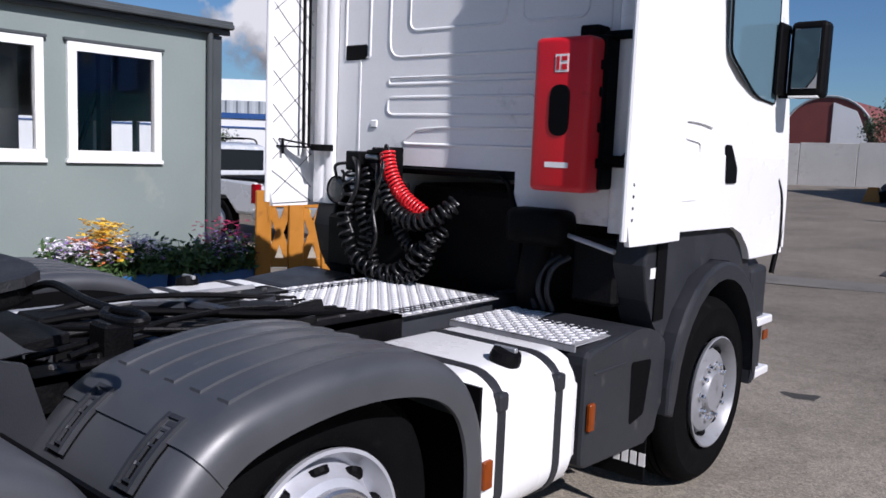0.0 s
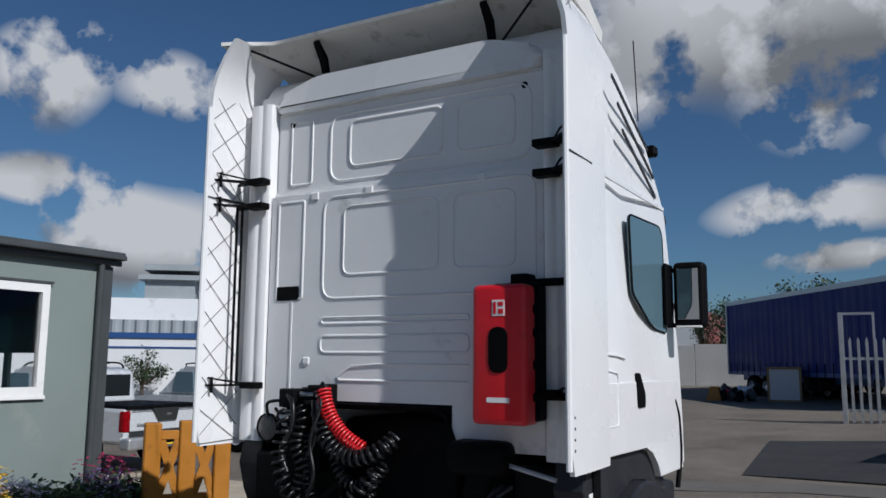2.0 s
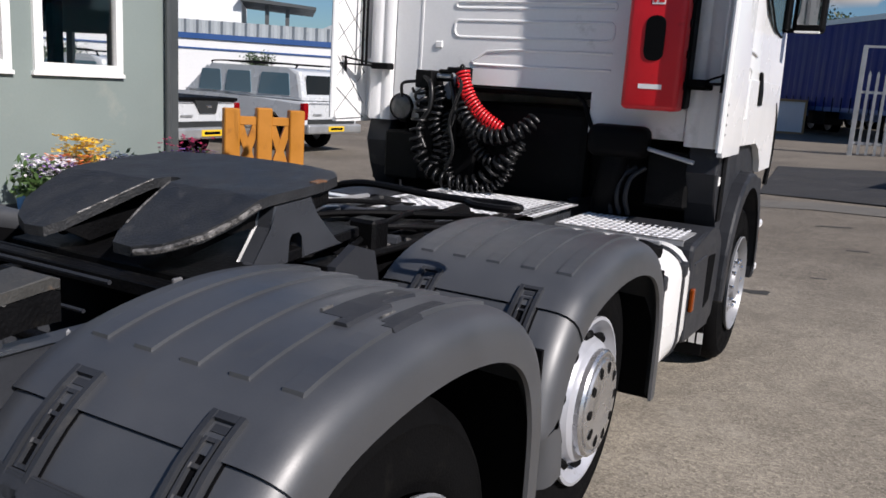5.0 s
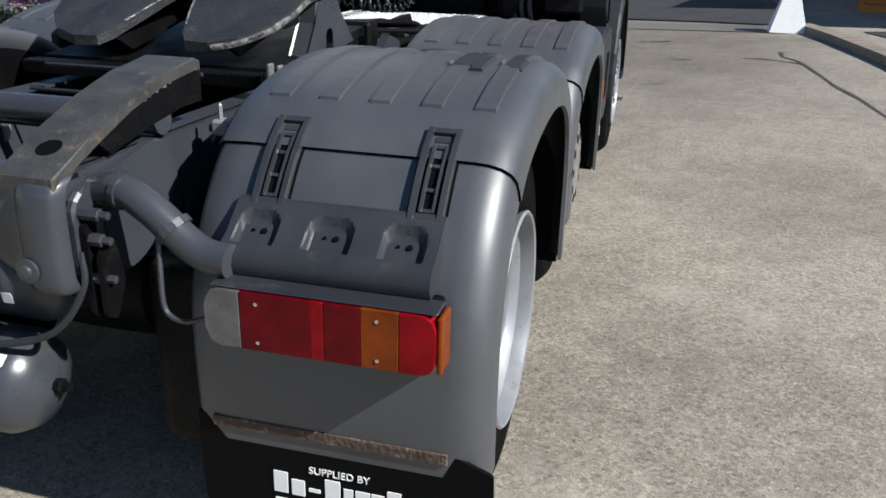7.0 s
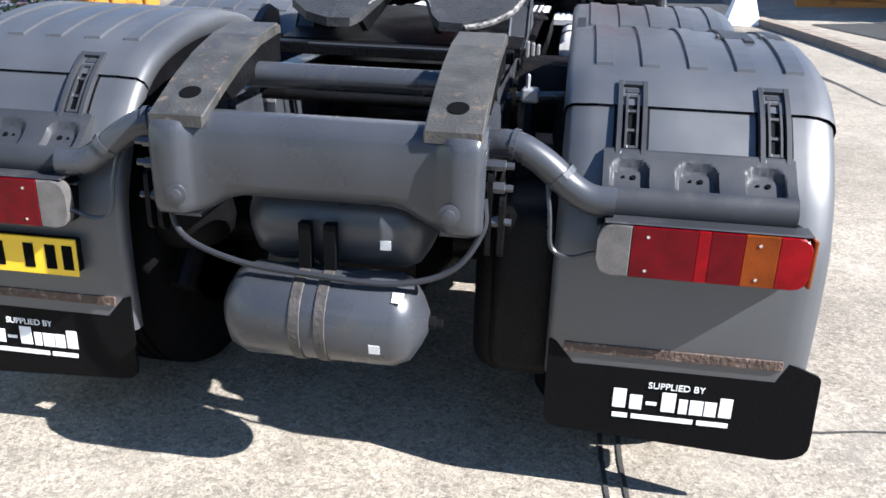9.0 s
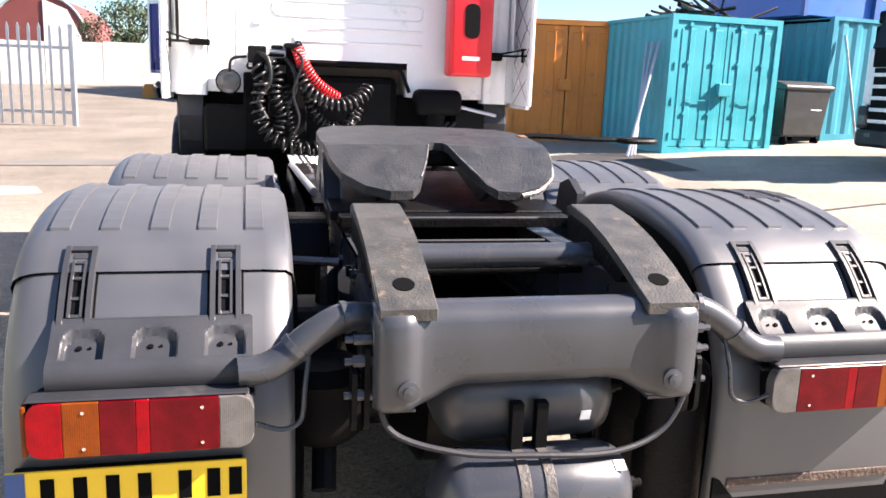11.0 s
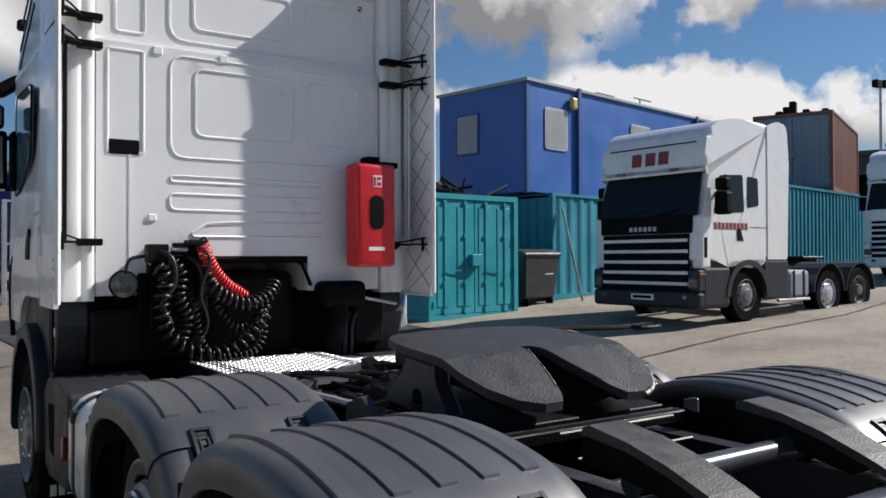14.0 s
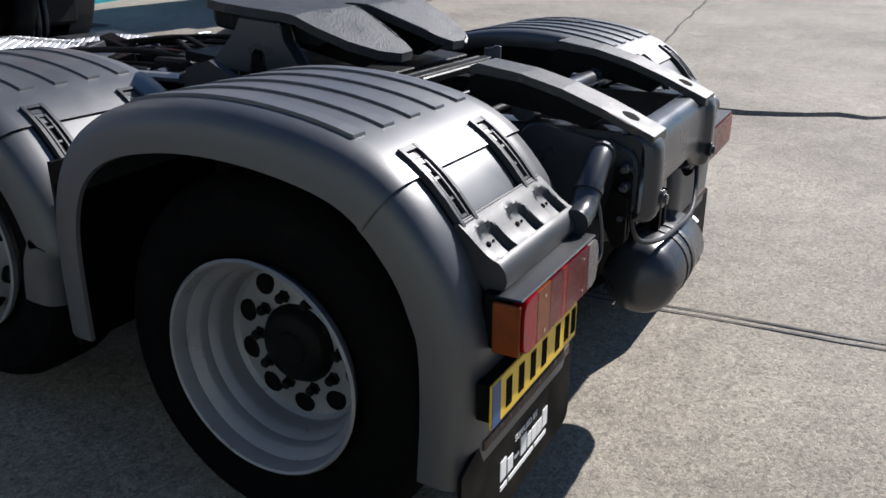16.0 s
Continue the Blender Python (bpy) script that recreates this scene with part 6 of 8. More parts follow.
wl = part("work_lamp", lathe(bmesh.new(), [(0.0, -0.06), (0.055, -0.06), (0.083, -0.01), (0.083, 0.012), (0.076, 0.014)], 24, pose(-0.815, 3.08, 1.455, 0, 0, -90)), BLACK, lorry, "round black work lamp")
part("lamp_glass", lathe(bmesh.new(), [(0.077, 0.008), (0.05, 0.014), (0.0, 0.017)], 24, pose(-0.815, 3.08, 1.455, 0, 0, -90)), LENS_CLR, wl)
part("lamp_stalk", boxes((-0.84, -0.79, 3.10, 3.17, 1.36, 1.46)), BLACK, lorry)

# extinguisher box
ex = thing("extinguisher_box", Matrix(), "red plastic fire extinguisher box on the cab wall", "extinguisher box")
del ex["category"]
ex.parent = lorry
part("box_back", boxes((0.70, 0.965, 3.05, 3.19, 1.56, 2.26), bevel=0.02, seg=2), BLACK, ex)
part("bracket_arm", boxes((0.80, 0.90, 3.08, 3.19, 2.20, 2.31), (0.90, 1.08, 3.13, 3.16, 2.245, 2.285), bevel=0.008), BLACK, ex)
part("bracket_arm", boxes((0.90, 1.08, 3.13, 3.16, 1.665, 1.70), bevel=0.008), BLACK, ex)
smooth(part("box_lid", boxes((0.645, 0.95, 2.945, 3.12, 1.545, 2.245), bevel=0.03, seg=4), RED, ex), 40)
for z in (1.66, 1.82, 1.98, 2.10):
    part("lid_clip", boxes((0.93, 0.957, 3.03, 3.13, z, z + 0.045), bevel=0.006), BLACK, ex)
o = rounded([(0.745, 1.80), (0.745, 2.03), (0.85, 2.03), (0.85, 1.80)], 0.05, 6)
part("lid_window", prism(bmesh.new(), o, "y", 2.940, 2.955, 0.004, 2), BLACK, ex, "dark oval window")
part("sign", boxes((0.765, 0.835, 2.9425, 2.947, 2.085, 2.165)), PRINT, ex, "white pictogram sticker")
part("sign_mark", boxes((0.772, 0.788, 2.9405, 2.943, 2.095, 2.155), (0.80, 0.828, 2.9405, 2.943, 2.135, 2.155), (0.80, 0.828, 2.9405, 2.943, 2.095, 2.12)), RED, ex)
part("badge", boxes((0.735, 0.86, 2.9425, 2.947, 1.655, 1.68)), PRINT, ex, "white lettering strip")

# rods, hoses and clutter on the frame ahead of the coupling
for k, (pts, r, mt) in enumerate((([(-0.3, 0.9, 1.02), (0.1, 1.3, 1.03), (0.25, 2.1, 0.99)], 0.014, DARK), ([(0.30, 0.8, 1.03), (0.15, 1.4, 1.04), (-0.1, 2.2, 0.98)], 0.012, DARK), ([(-0.35, 1.1, 1.0), (0.35, 1.25, 1.0)], 0.03, CHASSIS), ([(-0.35, 1.75, 0.99), (0.35, 1.8, 0.99)], 0.03, CHASSIS), ([(-0.42, 0.9, 1.02), (-0.45, 2.2, 1.0)], 0.018, GALV), ([(0.42, 0.9, 1.01), (0.40, 2.2, 1.0)], 0.016, DARK), ([(0.05, 0.95, 1.06), (0.30, 1.15, 1.07), (0.45, 1.6, 1.03)], 0.01, DARK))):
    smooth(part("frame_pipe", tube(bmesh.new(), curve_pts(pts, 6), r, 8), mt, lorry))
for b in ((-0.28, -0.08, 1.0, 1.2, 0.96, 1.06), (0.05, 0.25, 1.4, 1.62, 0.95, 1.03), (-0.2, 0.0, 1.75, 2.05, 0.93, 1.0), (0.28, 0.40, 1.0, 1.1, 0.98, 1.12)):
    part("valve_block", boxes(b, bevel=0.012), DARK, lorry)
for s in (1, -1):
    bm = boxes((s * 0.30, s * 0.47, 0.72, 2.3, 0.985, 1.0), (s * 0.43, s * 0.47, 0.72, 2.3, 0.90, 1.0))
    part("mounting_angle", bm, DARK, lorry)
    for k in range(10):
        part("angle_bolt", lathe(bmesh.new(), [(0.013, 0.0), (0.013, 0.012), (0.0, 0.014)], 6, pose(s * 0.36, 0.85 + 0.15 * k, 1.0, 0, -90, 0)), WORN, lorry)

# ---- the yard round the lorry ----
def corrugated(bm, x0, x1, y, z0, z1, pitch=0.28, depth=0.036, flip=1):
    """A wall of trapezoid waves along x; its depth goes towards flip * y."""
    pts, x = [], x0
    while x < x1 - 1e-6:
        for f, d in ((0.0, 0), (0.26, 0), (0.5, 1), (0.76, 1)):
            px = x + pitch * f
            if px < x1:
                pts.append((px, y + flip * depth * d))
        x += pitch
    pts.append((x1, y))
    lo = [bm.verts.new((px, py, z0)) for px, py in pts]
    hi = [bm.verts.new((px, py, z1)) for px, py in pts]
    for i in range(len(pts) - 1):
        bm.faces.new((lo[i], lo[i + 1], hi[i + 1], hi[i]))
    return bm


def container(x, y, z, turn, length, mat, label, doors=True, pitch=0.28, door_mat=None):
    """Local: door end at y 0, width along x from 0, length along y."""
    W, Hh = 2.44, 2.59
    dm = door_mat or mat
    c = thing("shipping_container", pose(x, y, z, 0, 0, turn), label, "container", "containers in the yard")
    for px in (0, W - 0.12):
        for py in (0, length - 0.12):
            part("corner_post", boxes((px, px + 0.12, py, py + 0.12, 0, Hh)), mat, c)
    for row in ((0.12, W - 0.12, 0, 0.06, Hh - 0.11, Hh), (0.12, W - 0.12, 0, 0.06, 0, 0.15), (0, 0.06, 0.12, length - 0.12, Hh - 0.07, Hh), (W - 0.06, W, 0.12, length - 0.12, Hh - 0.07, Hh), (0, 0.06, 0.12, length - 0.12, 0, 0.16), (W - 0.06, W, 0.12, length - 0.12, 0, 0.16)):
        part("rail", boxes(row), mat, c)
    for sx in (0.03, W - 0.03):
        bm = corrugated(bmesh.new(), 0.12, length - 0.12, 0, 0.15, Hh - 0.06, pitch, 0.036, 1 if sx < 1 else -1)
        bmesh.ops.transform(bm, matrix=Matrix.Translation((sx, 0, 0)) @ Matrix(((0, 1, 0, 0), (1, 0, 0, 0), (0, 0, 1, 0), (0, 0, 0, 1))), verts=bm.verts)
        part("side_wall", bm, mat, c)
    bm = corrugated(bmesh.new(), 0.12, W - 0.12, length - 0.03, 0.15, Hh - 0.1, 0.28, 0.036, -1)
    part("end_wall", bm, mat, c)
    part("container_roof", boxes((0.04, W - 0.04, 0.04, length - 0.04, Hh - 0.04, Hh - 0.01)), mat, c)
    if doors:
        for x0 in (0.13, W / 2 + 0.01):
            d = part("container_door", boxes((x0, x0 + W / 2 - 0.14, 0.03, 0.07, 0.16, Hh - 0.12), bevel=0.004), dm, c)
            part("door_pressing", boxes((x0 + 0.10, x0 + 0.40, 0.018, 0.035, 0.3, Hh - 0.25), (x0 + 0.62, x0 + 0.98, 0.018, 0.035, 0.3, Hh - 0.25), bevel=0.008), dm, d)
            for xb in (x0 + 0.28, x0 + 0.82):
                part("lock_bar", tube(bmesh.new(), [(xb, 0.012, 0.1), (xb, 0.012, Hh - 0.08)], 0.013, 8), dm, d)
                for zz in (0.16, 0.75, 1.7, 2.38):
                    part("bar_guide", boxes((xb - 0.04, xb + 0.04, -0.015, 0.035, zz, zz + 0.06)), dm, d)
            part("bar_handle", boxes((x0 + 0.30, x0 + 0.70, -0.022, -0.008, 1.02, 1.05)), dm, d)
            for zz in (0.3, 0.95, 1.6, 2.2):
                hx = 0.10 if x0 < 1 else W - 0.13
                part("door_hinge", boxes((hx, hx + 0.04, -0.02, 0.04, zz, zz + 0.12)), dm, d)
        part("lock_box", boxes((W / 2 - 0.16, W / 2 + 0.12, -0.10, 0.02, 1.12, 1.36), bevel=0.01), dm, c)
    else:
        part("front_wall", corrugated(bmesh.new(), 0.12, W - 0.12, 0.03, 0.15, Hh - 0.1, 0.28, 0.036, 1), mat, c)
    return c


R = 10.0
container(6.92, 11.60, lift(6.9, 11.6) - 0.02, R - 5.5, 6.06, TEAL, "turquoise shipping container with closed doors and rust marks")
container(4.75, 14.5, lift(4.8, 14.5), -12, 6.06, ORANGE, "orange rusty shipping container with closed doors")
container(11.22 + 6.0 * math.cos(radians(R)), 12.75 + 6.0 * math.sin(radians(R)), lift(11.2, 12.7), R + 90, 6.0, TEAL_D, "dark turquoise shipping container under a blue cabin", doors=False, pitch=0.42)
container(30.2, 13.75, lift(22, 13), R + 90, 12.0, TEAL_D, "turquoise long shipping container", doors=False)
container(21.98, 14.79, lift(22, 13) + 2.6, -68, 6.06, BROWN_C, "brown shipping container with grey doors stacked on another", door_mat=GREY_C)
sc = thing("scrap_heap", pose(22.6, 14.0, lift(22, 13) + 5.16, 0, 0, -68), "dark machine parts standing on a stacked container", "scrap")
for k in range(9):
    x_, y_ = (0.1 + 0.37 * k) % 1.5 - 0.5, 0.4 + 0.33 * k
    part("scrap_piece", boxes((x_, x_ + 0.22, y_, y_ + 0.3, 0, (0.25, 0.6, 0.35)[k % 3]), (x_ - 0.3, x_ + 0.4, y_ + 0.1, y_ + 0.2, 0.0, 0.14), bevel=0.03), DARK, sc)


def site_cabin():
    c = thing("site_cabin", pose(10.72, 13.1, lift(11, 13) + 2.6, 0, 0, R), "blue steel site cabin standing on a container", "cabin")
    L, D, Hh = 9.0, 3.0, 2.75
    part("cabin_wall", boxes((0, L, 0, D, 0.02, Hh - 0.06), bevel=0.01), BLUE_PC, c)
    part("cabin_roof", boxes((-0.06, L + 0.06, -0.06, D + 0.06, Hh - 0.08, Hh), bevel=0.01), GREY_ROOF, c)
    part("corner_post", boxes((-0.02, 0.08, -0.02, 0.08, 0, Hh - 0.09)), BLUE_BAND, c)
    part("drain_pipe", boxes((1.95, 2.08, -0.10, 0.0, -0.3, Hh)), BLUE_BAND, c)
    part("drain_pipe", boxes((8.0, 8.1, -0.10, 0.0, -0.3, Hh)), BLUE_BAND, c)
    for x0, x1 in ((0.72, 1.52), (4.5, 5.4)):
        w = part("cabin_window", prism(bmesh.new(), rounded([(x0 - 0.05, 1.10), (x1 + 0.05, 1.10), (x1 + 0.05, 2.14), (x0 - 0.05, 2.14)], 0.1, 3), "y", -0.03, 0.01), GALV, c)
        part("window_board", boxes((x0, x1, -0.036, -0.02, 1.15, 2.09), bevel=0.004), GREY_PANEL_D, w, "pale boarded window")
    w = part("cabin_window", boxes((-0.03, 0.01, 1.55, 2.35, 1.06, 2.1), bevel=0.01), BLUE_BAND, c)
    part("window_board", boxes((-0.036, -0.02, 1.6, 2.3, 1.1, 2.06), bevel=0.004), GREY_PANEL_D, w, "pale boarded window")
    part("flood_lamp", boxes((1.62, 1.85, -0.16, -0.02, 2.18, 2.48), bevel=0.05, seg=2), YELLOW_L, c, "yellowed bulkhead lamp")
    part("roof_bar", boxes((5.6, 5.63, 0.4, 0.43, Hh, Hh + 0.3), (5.3, 6.2, 0.4, 0.43, Hh + 0.27, Hh + 0.3), (3.2, 4.0, 0.2, 0.5, Hh, Hh + 0.12)), PC_TRIM, c)


GREY_PANEL_D = material("dusty_window_board", (0.30, 0.31, 0.31), 0.35, 0, 0.12, 3, 40, 0.03)
YELLOW_L = material("yellowed_lamp_cover", (0.55, 0.42, 0.12), 0.4, 0, 0.1, 6, 60, 0.0)
site_cabin()

bin_ = thing("wheeled_bin", pose(9.85, 12.15, lift(9.9, 12.1), 0, 0, R), "large black four-wheeled rubbish bin", "bin")
bm = bmesh.new()
lo_, hi_ = [(0.08, 0.08), (1.18, 0.08), (1.18, 0.92), (0.08, 0.92)], [(0, 0), (1.26, 0), (1.26, 1.0), (0, 1.0)]
va, vb = [bm.verts.new((x, y, 0.18)) for x, y in lo_], [bm.verts.new((x, y, 1.15)) for x, y in hi_]
bm.faces.new(va[::-1])
for i in range(4):
    bm.faces.new((va[i], va[(i + 1) % 4], vb[(i + 1) % 4], vb[i]))
bmesh.ops.bevel(bm, geom=bm.edges[:], offset=0.04, segments=2, affect="EDGES")
part("bin_body", bm, BIN, bin_)
part("bin_lid", prism(bmesh.new(), rounded([(-0.03, 1.13), (-0.03, 1.22), (0.3, 1.31), (0.75, 1.32), (1.04, 1.24), (1.04, 1.13)], 0.05, 3), "x", -0.03, 1.29, 0.02, 2), BIN, bin_)
for x in (0.2, 1.06):
    for y in (0.15, 0.85):
        part("bin_wheel", lathe(bmesh.new(), [(0.0, -0.03), (0.08, -0.03), (0.1, -0.015), (0.1, 0.015), (0.08, 0.03), (0.0, 0.03)], 14, Matrix.Translation((x, y, 0.1))), RUBBER, bin_)
part("bin_print", lathe(bmesh.new(), [(0.0, 0.0), (0.09, 0.0), (0.09, 0.004), (0.0, 0.004)], 20, pose(0.62, 0.045, 0.78, 0, 0, -90)), PRINT, bin_, "round pale mark")
part("bin_print", boxes((0.76, 1.05, 0.030, 0.045, 0.80, 0.82), (0.76, 1.05, 0.030, 0.045, 0.73, 0.75)), PRINT, bin_)

for k, (dx, lean) in enumerate(((0.0, 0.30), (0.16, 0.32), (0.31, 0.27))):
    p = tagged(part("scaffold_pole", tube(bmesh.new(), [(6.05 + dx * 0.9, 11.25 + dx * 0.9, lift(6.4, 11.1)), (6.84 - 0.05 * dx, 11.9 + dx * 1.5, lift(6.4, 11.1) + 2.1)], 0.03, 8), GALV, None), "galvanised pole leaning on a container", "pole", "leaning poles")
p = tagged(part("scaffold_pole", tube(bmesh.new(), [(11.75, 12.3, lift(11.7, 12.3)), (11.5, 12.72, lift(11.7, 12.3) + 2.2)], 0.03, 8), GALV, None), "galvanised pole leaning on a container", "pole", "leaning poles")
scrap = thing("scrap_heap", pose(7.4, 12.6, lift(7.4, 12.6) + 2.57, 0, 0, R), "tangled dark scrap metal lying on a container roof", "scrap")
rs = random.Random(4)
for k in range(22):
    a = Vector((rs.uniform(-0.3, 2.0), rs.uniform(-0.5, 1.0), rs.uniform(0.02, 0.18)))
    b = a + Vector((rs.uniform(-0.9, 0.9), rs.uniform(-0.4, 0.4), rs.uniform(-0.1, 0.28)))
    b.z = max(0.03, b.z)
    part("scrap_piece", tube(bmesh.new(), [a, b], rs.uniform(0.015, 0.05), 6), DARK, scrap)


# ---- other lorries ----
def tractor(x, y, turn, label, grille_bands, lamps=False, mat=None, sign=True, print_mat=None):
    """Local: front at y 0 facing -y, body going back along +y, centre at x 0."""
    mat = mat or WHITE
    t = thing("tractor_unit", pose(x, y, lift(x, y), 0, 0, turn), label, "lorry", "parked lorries")
    sd = [(0.0, 1.15), (0.02, 1.75), (0.12, 2.0), (0.30, 2.70), (0.34, 2.76), (0.16, 2.82), (0.19, 3.12), (0.27, 3.42), (0.55, 3.63), (1.1, 3.72), (2.15, 3.72), (2.22, 1.2), (1.95, 1.2), (1.85, 1.0), (0.95, 1.0), (0.9, 1.15)]
    part("cab_body", prism(bmesh.new(), rounded(sd, [0.04, 0.04, 0.06, 0.04, 0.02, 0.03, 0.08, 0.12, 0.2, 0.2, 0.05, 0.04, 0.04, 0.04, 0.04, 0.04], 3), "x", -1.2, 1.2, 0.13, 4), mat, t)
    for s in (1, -1):
        part("side_fairing", prism(bmesh.new(), rounded([(2.05, 1.15), (2.72, 1.15), (2.78, 3.0), (2.72, 3.72), (2.4, 3.78), (2.05, 3.66)], [0.02, 0.06, 0.1, 0.12, 0.1, 0.02], 3), "x", s * 1.17, s * 1.215, 0.012, 2), mat, t)
    part("windscreen", prism(bmesh.new(), rounded([(-1.14, 1.93), (1.14, 1.93), (1.08, 2.72), (-1.08, 2.72)], 0.06, 3), "y", -0.02, 0.02), GLASS, t)
    ws = t.children[-1]
    for v in ws.data.vertices:
        v.co.y += (v.co.z - 1.98) * 0.27 + 0.04
    part("sun_visor", prism(bmesh.new(), [(0.26, 2.72), (0.08, 2.70), (0.07, 2.74), (0.28, 2.80)], "x", -1.14, 1.14, 0.01, 1), mat, t)
    for x0 in (-0.72, 0.52):
        part("visor_lamp", boxes((x0, x0 + 0.2, 0.05, 0.10, 2.745, 2.80), bevel=0.01), LENS_CLR, t)
    for x0 in (-0.5, 0.25):
        bm = tube(bmesh.new(), [(x0, 0.02, 1.93), (x0 + 0.55, 0.045, 2.06)], 0.012, 6)
        part("wiper", bm, INK, t)
    part("screen_card", boxes((-0.95, -0.68, 0.20, 0.21, 2.35, 2.55)), GREY_PANEL_D, t)
    t.children[-1].data.transform(Matrix.Translation((0, -0.055, 0)))
    part("grille_back", boxes((-0.99, 0.99, -0.02, 0.05, 0.60, 1.62), bevel=0.01), BLACK, t)
    part("name_strip", boxes((-1.05, 1.05, -0.018, 0.06, 1.63, 1.95), bevel=0.01), BLACK if not lamps else mat, t)
    for k in range(6):
        part("badge_bar", boxes((-0.33 + 0.11 * k, -0.26 + 0.11 * k, -0.024, -0.014, 1.68, 1.76)), GALV, t)
    for k in range(grille_bands):
        z = 0.64 + 0.96 * (k + 0.5) / grille_bands
        part("grille_bar", boxes((-0.98, 0.98, -0.05, 0.0, z - 0.03, z + 0.03), bevel=0.01), mat, t)
    part("bumper", boxes((-1.22, 1.22, -0.06, 0.85, 0.30, 0.60), bevel=0.06, seg=2), PLASTIC if not lamps else mat, t)
    part("plate", boxes((-0.26, 0.26, -0.075, -0.055, 0.43, 0.54)), PRINT, t)
    part("plate_bar", boxes((-0.21, 0.21, -0.079, -0.073, 0.46, 0.51)), INK, t)
    for s in (1, -1):
        part("bumper_corner", boxes((s * 1.0, s * 1.22, -0.055, 0.60, 0.60, 0.99), bevel=0.04, seg=2), PLASTIC if not lamps else mat, t)
        part("headlamp", boxes((s * 1.0, s * 1.19, -0.072, 0.1, 0.66, 0.84), bevel=0.02), LENS_CLR, t)
        part("indicator", boxes((s * 1.10, s * 1.226, -0.04, 0.16, 0.86, 0.94), bevel=0.02), LENS_AMB, t)
        part("fog_lamp", boxes((s * 0.85, s * 1.0, -0.066, 0.0, 0.45, 0.55), bevel=0.02), LENS_CLR, t)
        part("air_deflector", boxes((s * 1.02, s * 1.23, 0.02, 0.30, 1.0, 1.95), bevel=0.05, seg=2), mat, t)
        part("deflector_slot", boxes((s * 1.225, s * 1.235, 0.10, 0.18, 1.2, 1.55)), BLACK, t)
        part("side_window", prism(bmesh.new(), rounded([(0.42, 1.98), (0.58, 2.66), (1.28, 2.70), (1.32, 2.02)], 0.05, 2), "x", s * 1.195, s * 1.206), GLASS, t)
        part("window_pillar", boxes((s * 1.20, s * 1.21, 0.74, 0.79, 1.98, 2.68)), INK, t)
        part("rear_window", prism(bmesh.new(), rounded([(1.42, 2.1), (1.42, 2.68), (1.75, 2.66), (1.78, 2.15)], 0.05, 2), "x", s * 1.195, s * 1.206), GLASS, t)
        part("door_handle", prism(bmesh.new(), [(1.1, 1.5), (1.1, 1.72), (1.2, 1.72), (1.3, 1.5)], "x", s * 1.2, s * 1.208), BLACK, t)
        if print_mat:
            for k in range(9):
                part("door_print", boxes((s * 1.2, s * 1.206, 0.42 + 0.115 * k, 0.50 + 0.115 * k, 1.70, 1.82)), print_mat, t)
            part("door_stripe", boxes((s * 1.2, s * 1.205, 1.5, 2.15, 1.745, 1.757)), print_mat, t)
        part("mirror", boxes((s * 1.25, s * 1.50, 0.35, 0.55, 1.95, 2.35), (s * 1.25, s * 1.48, 0.36, 0.54, 2.38, 2.6), (s * 1.18, s * 1.3, 0.45, 0.5, 2.3, 2.36), bevel=0.04, seg=2), BLACK, t)
        part("step_panel", boxes((s * 0.95, s * 1.225, 0.1, 0.86, 0.34, 1.02), bevel=0.04, seg=2), PLASTIC if not lamps else mat, t)
        part("side_marker", boxes((s * 1.22, s * 1.23, 0.45, 0.53, 0.78, 0.82)), LENS_AMB, t)
        part("cab_skirt", boxes((s * 1.0, s * 1.21, 1.95, 2.75, 0.42, 1.14), bevel=0.03, seg=2), PLASTIC, t)
        part("front_arch", prism(bmesh.new(), [(1.42 + 0.68 * math.cos(a), 0.5 + 0.66 * math.sin(a)) for a in (math.pi * k / 12 for k in range(13))] + [(1.42 + 0.56 * math.cos(a), 0.5 + 0.56 * math.sin(a)) for a in (math.pi * (12 - k) / 12 for k in range(13))], "x", s * 0.95, s * 1.24), PLASTIC, t)
        for y, r in ((1.42, 0.51), (4.25, 0.46), (5.5, 0.51)):
            w = part("tyre", lathe(bmesh.new(), [(0.29, 0.88), (0.44, 0.87), (r, 0.92), (r, 1.14), (0.46, 1.19), (0.30, 1.18), (0.29, 1.1)], 32, Matrix.Translation((0, y, r)) @ Matrix.Diagonal((s, 1, 1, 1))), RUBBER, t)
            rim_ = part("rim", lathe(bmesh.new(), [(0.30, 1.175), (0.285, 1.18), (0.26, 1.12), (0.2, 1.10 if y > 5 else 1.17), (0.12, 1.10 if y > 5 else 1.19), (0.1, 1.2), (0.0, 1.21)], 32, Matrix.Translation((0, y, r)) @ Matrix.Diagonal((s, 1, 1, 1))), RIM if 4 < y < 5 or lamps else RIM_D, w)
            for k in range(8):
                a = 2 * math.pi * k / 8
                part("hand_hole", lathe(bmesh.new(), [(0.0, 0.01), (0.03, 0.01), (0.03, 0.0)], 8, Matrix.Translation((s * (1.135 if y > 5 else 1.155), y + 0.21 * math.cos(a), r + 0.21 * math.sin(a))) @ Matrix.Diagonal((s, 1, 1, 1))), BLACK, rim_)
        for y in (4.25, 5.5):
            part("rear_guard", prism(bmesh.new(), [(y + 0.60 * math.cos(a), 0.5 + 0.60 * math.sin(a)) for a in (math.pi * k / 10 for k in range(11))] + [(y + 0.57 * math.cos(a), 0.5 + 0.57 * math.sin(a)) for a in (math.pi * (10 - k) / 10 for k in range(11))], "x", s * 0.62, s * 1.22), PLASTIC, t)
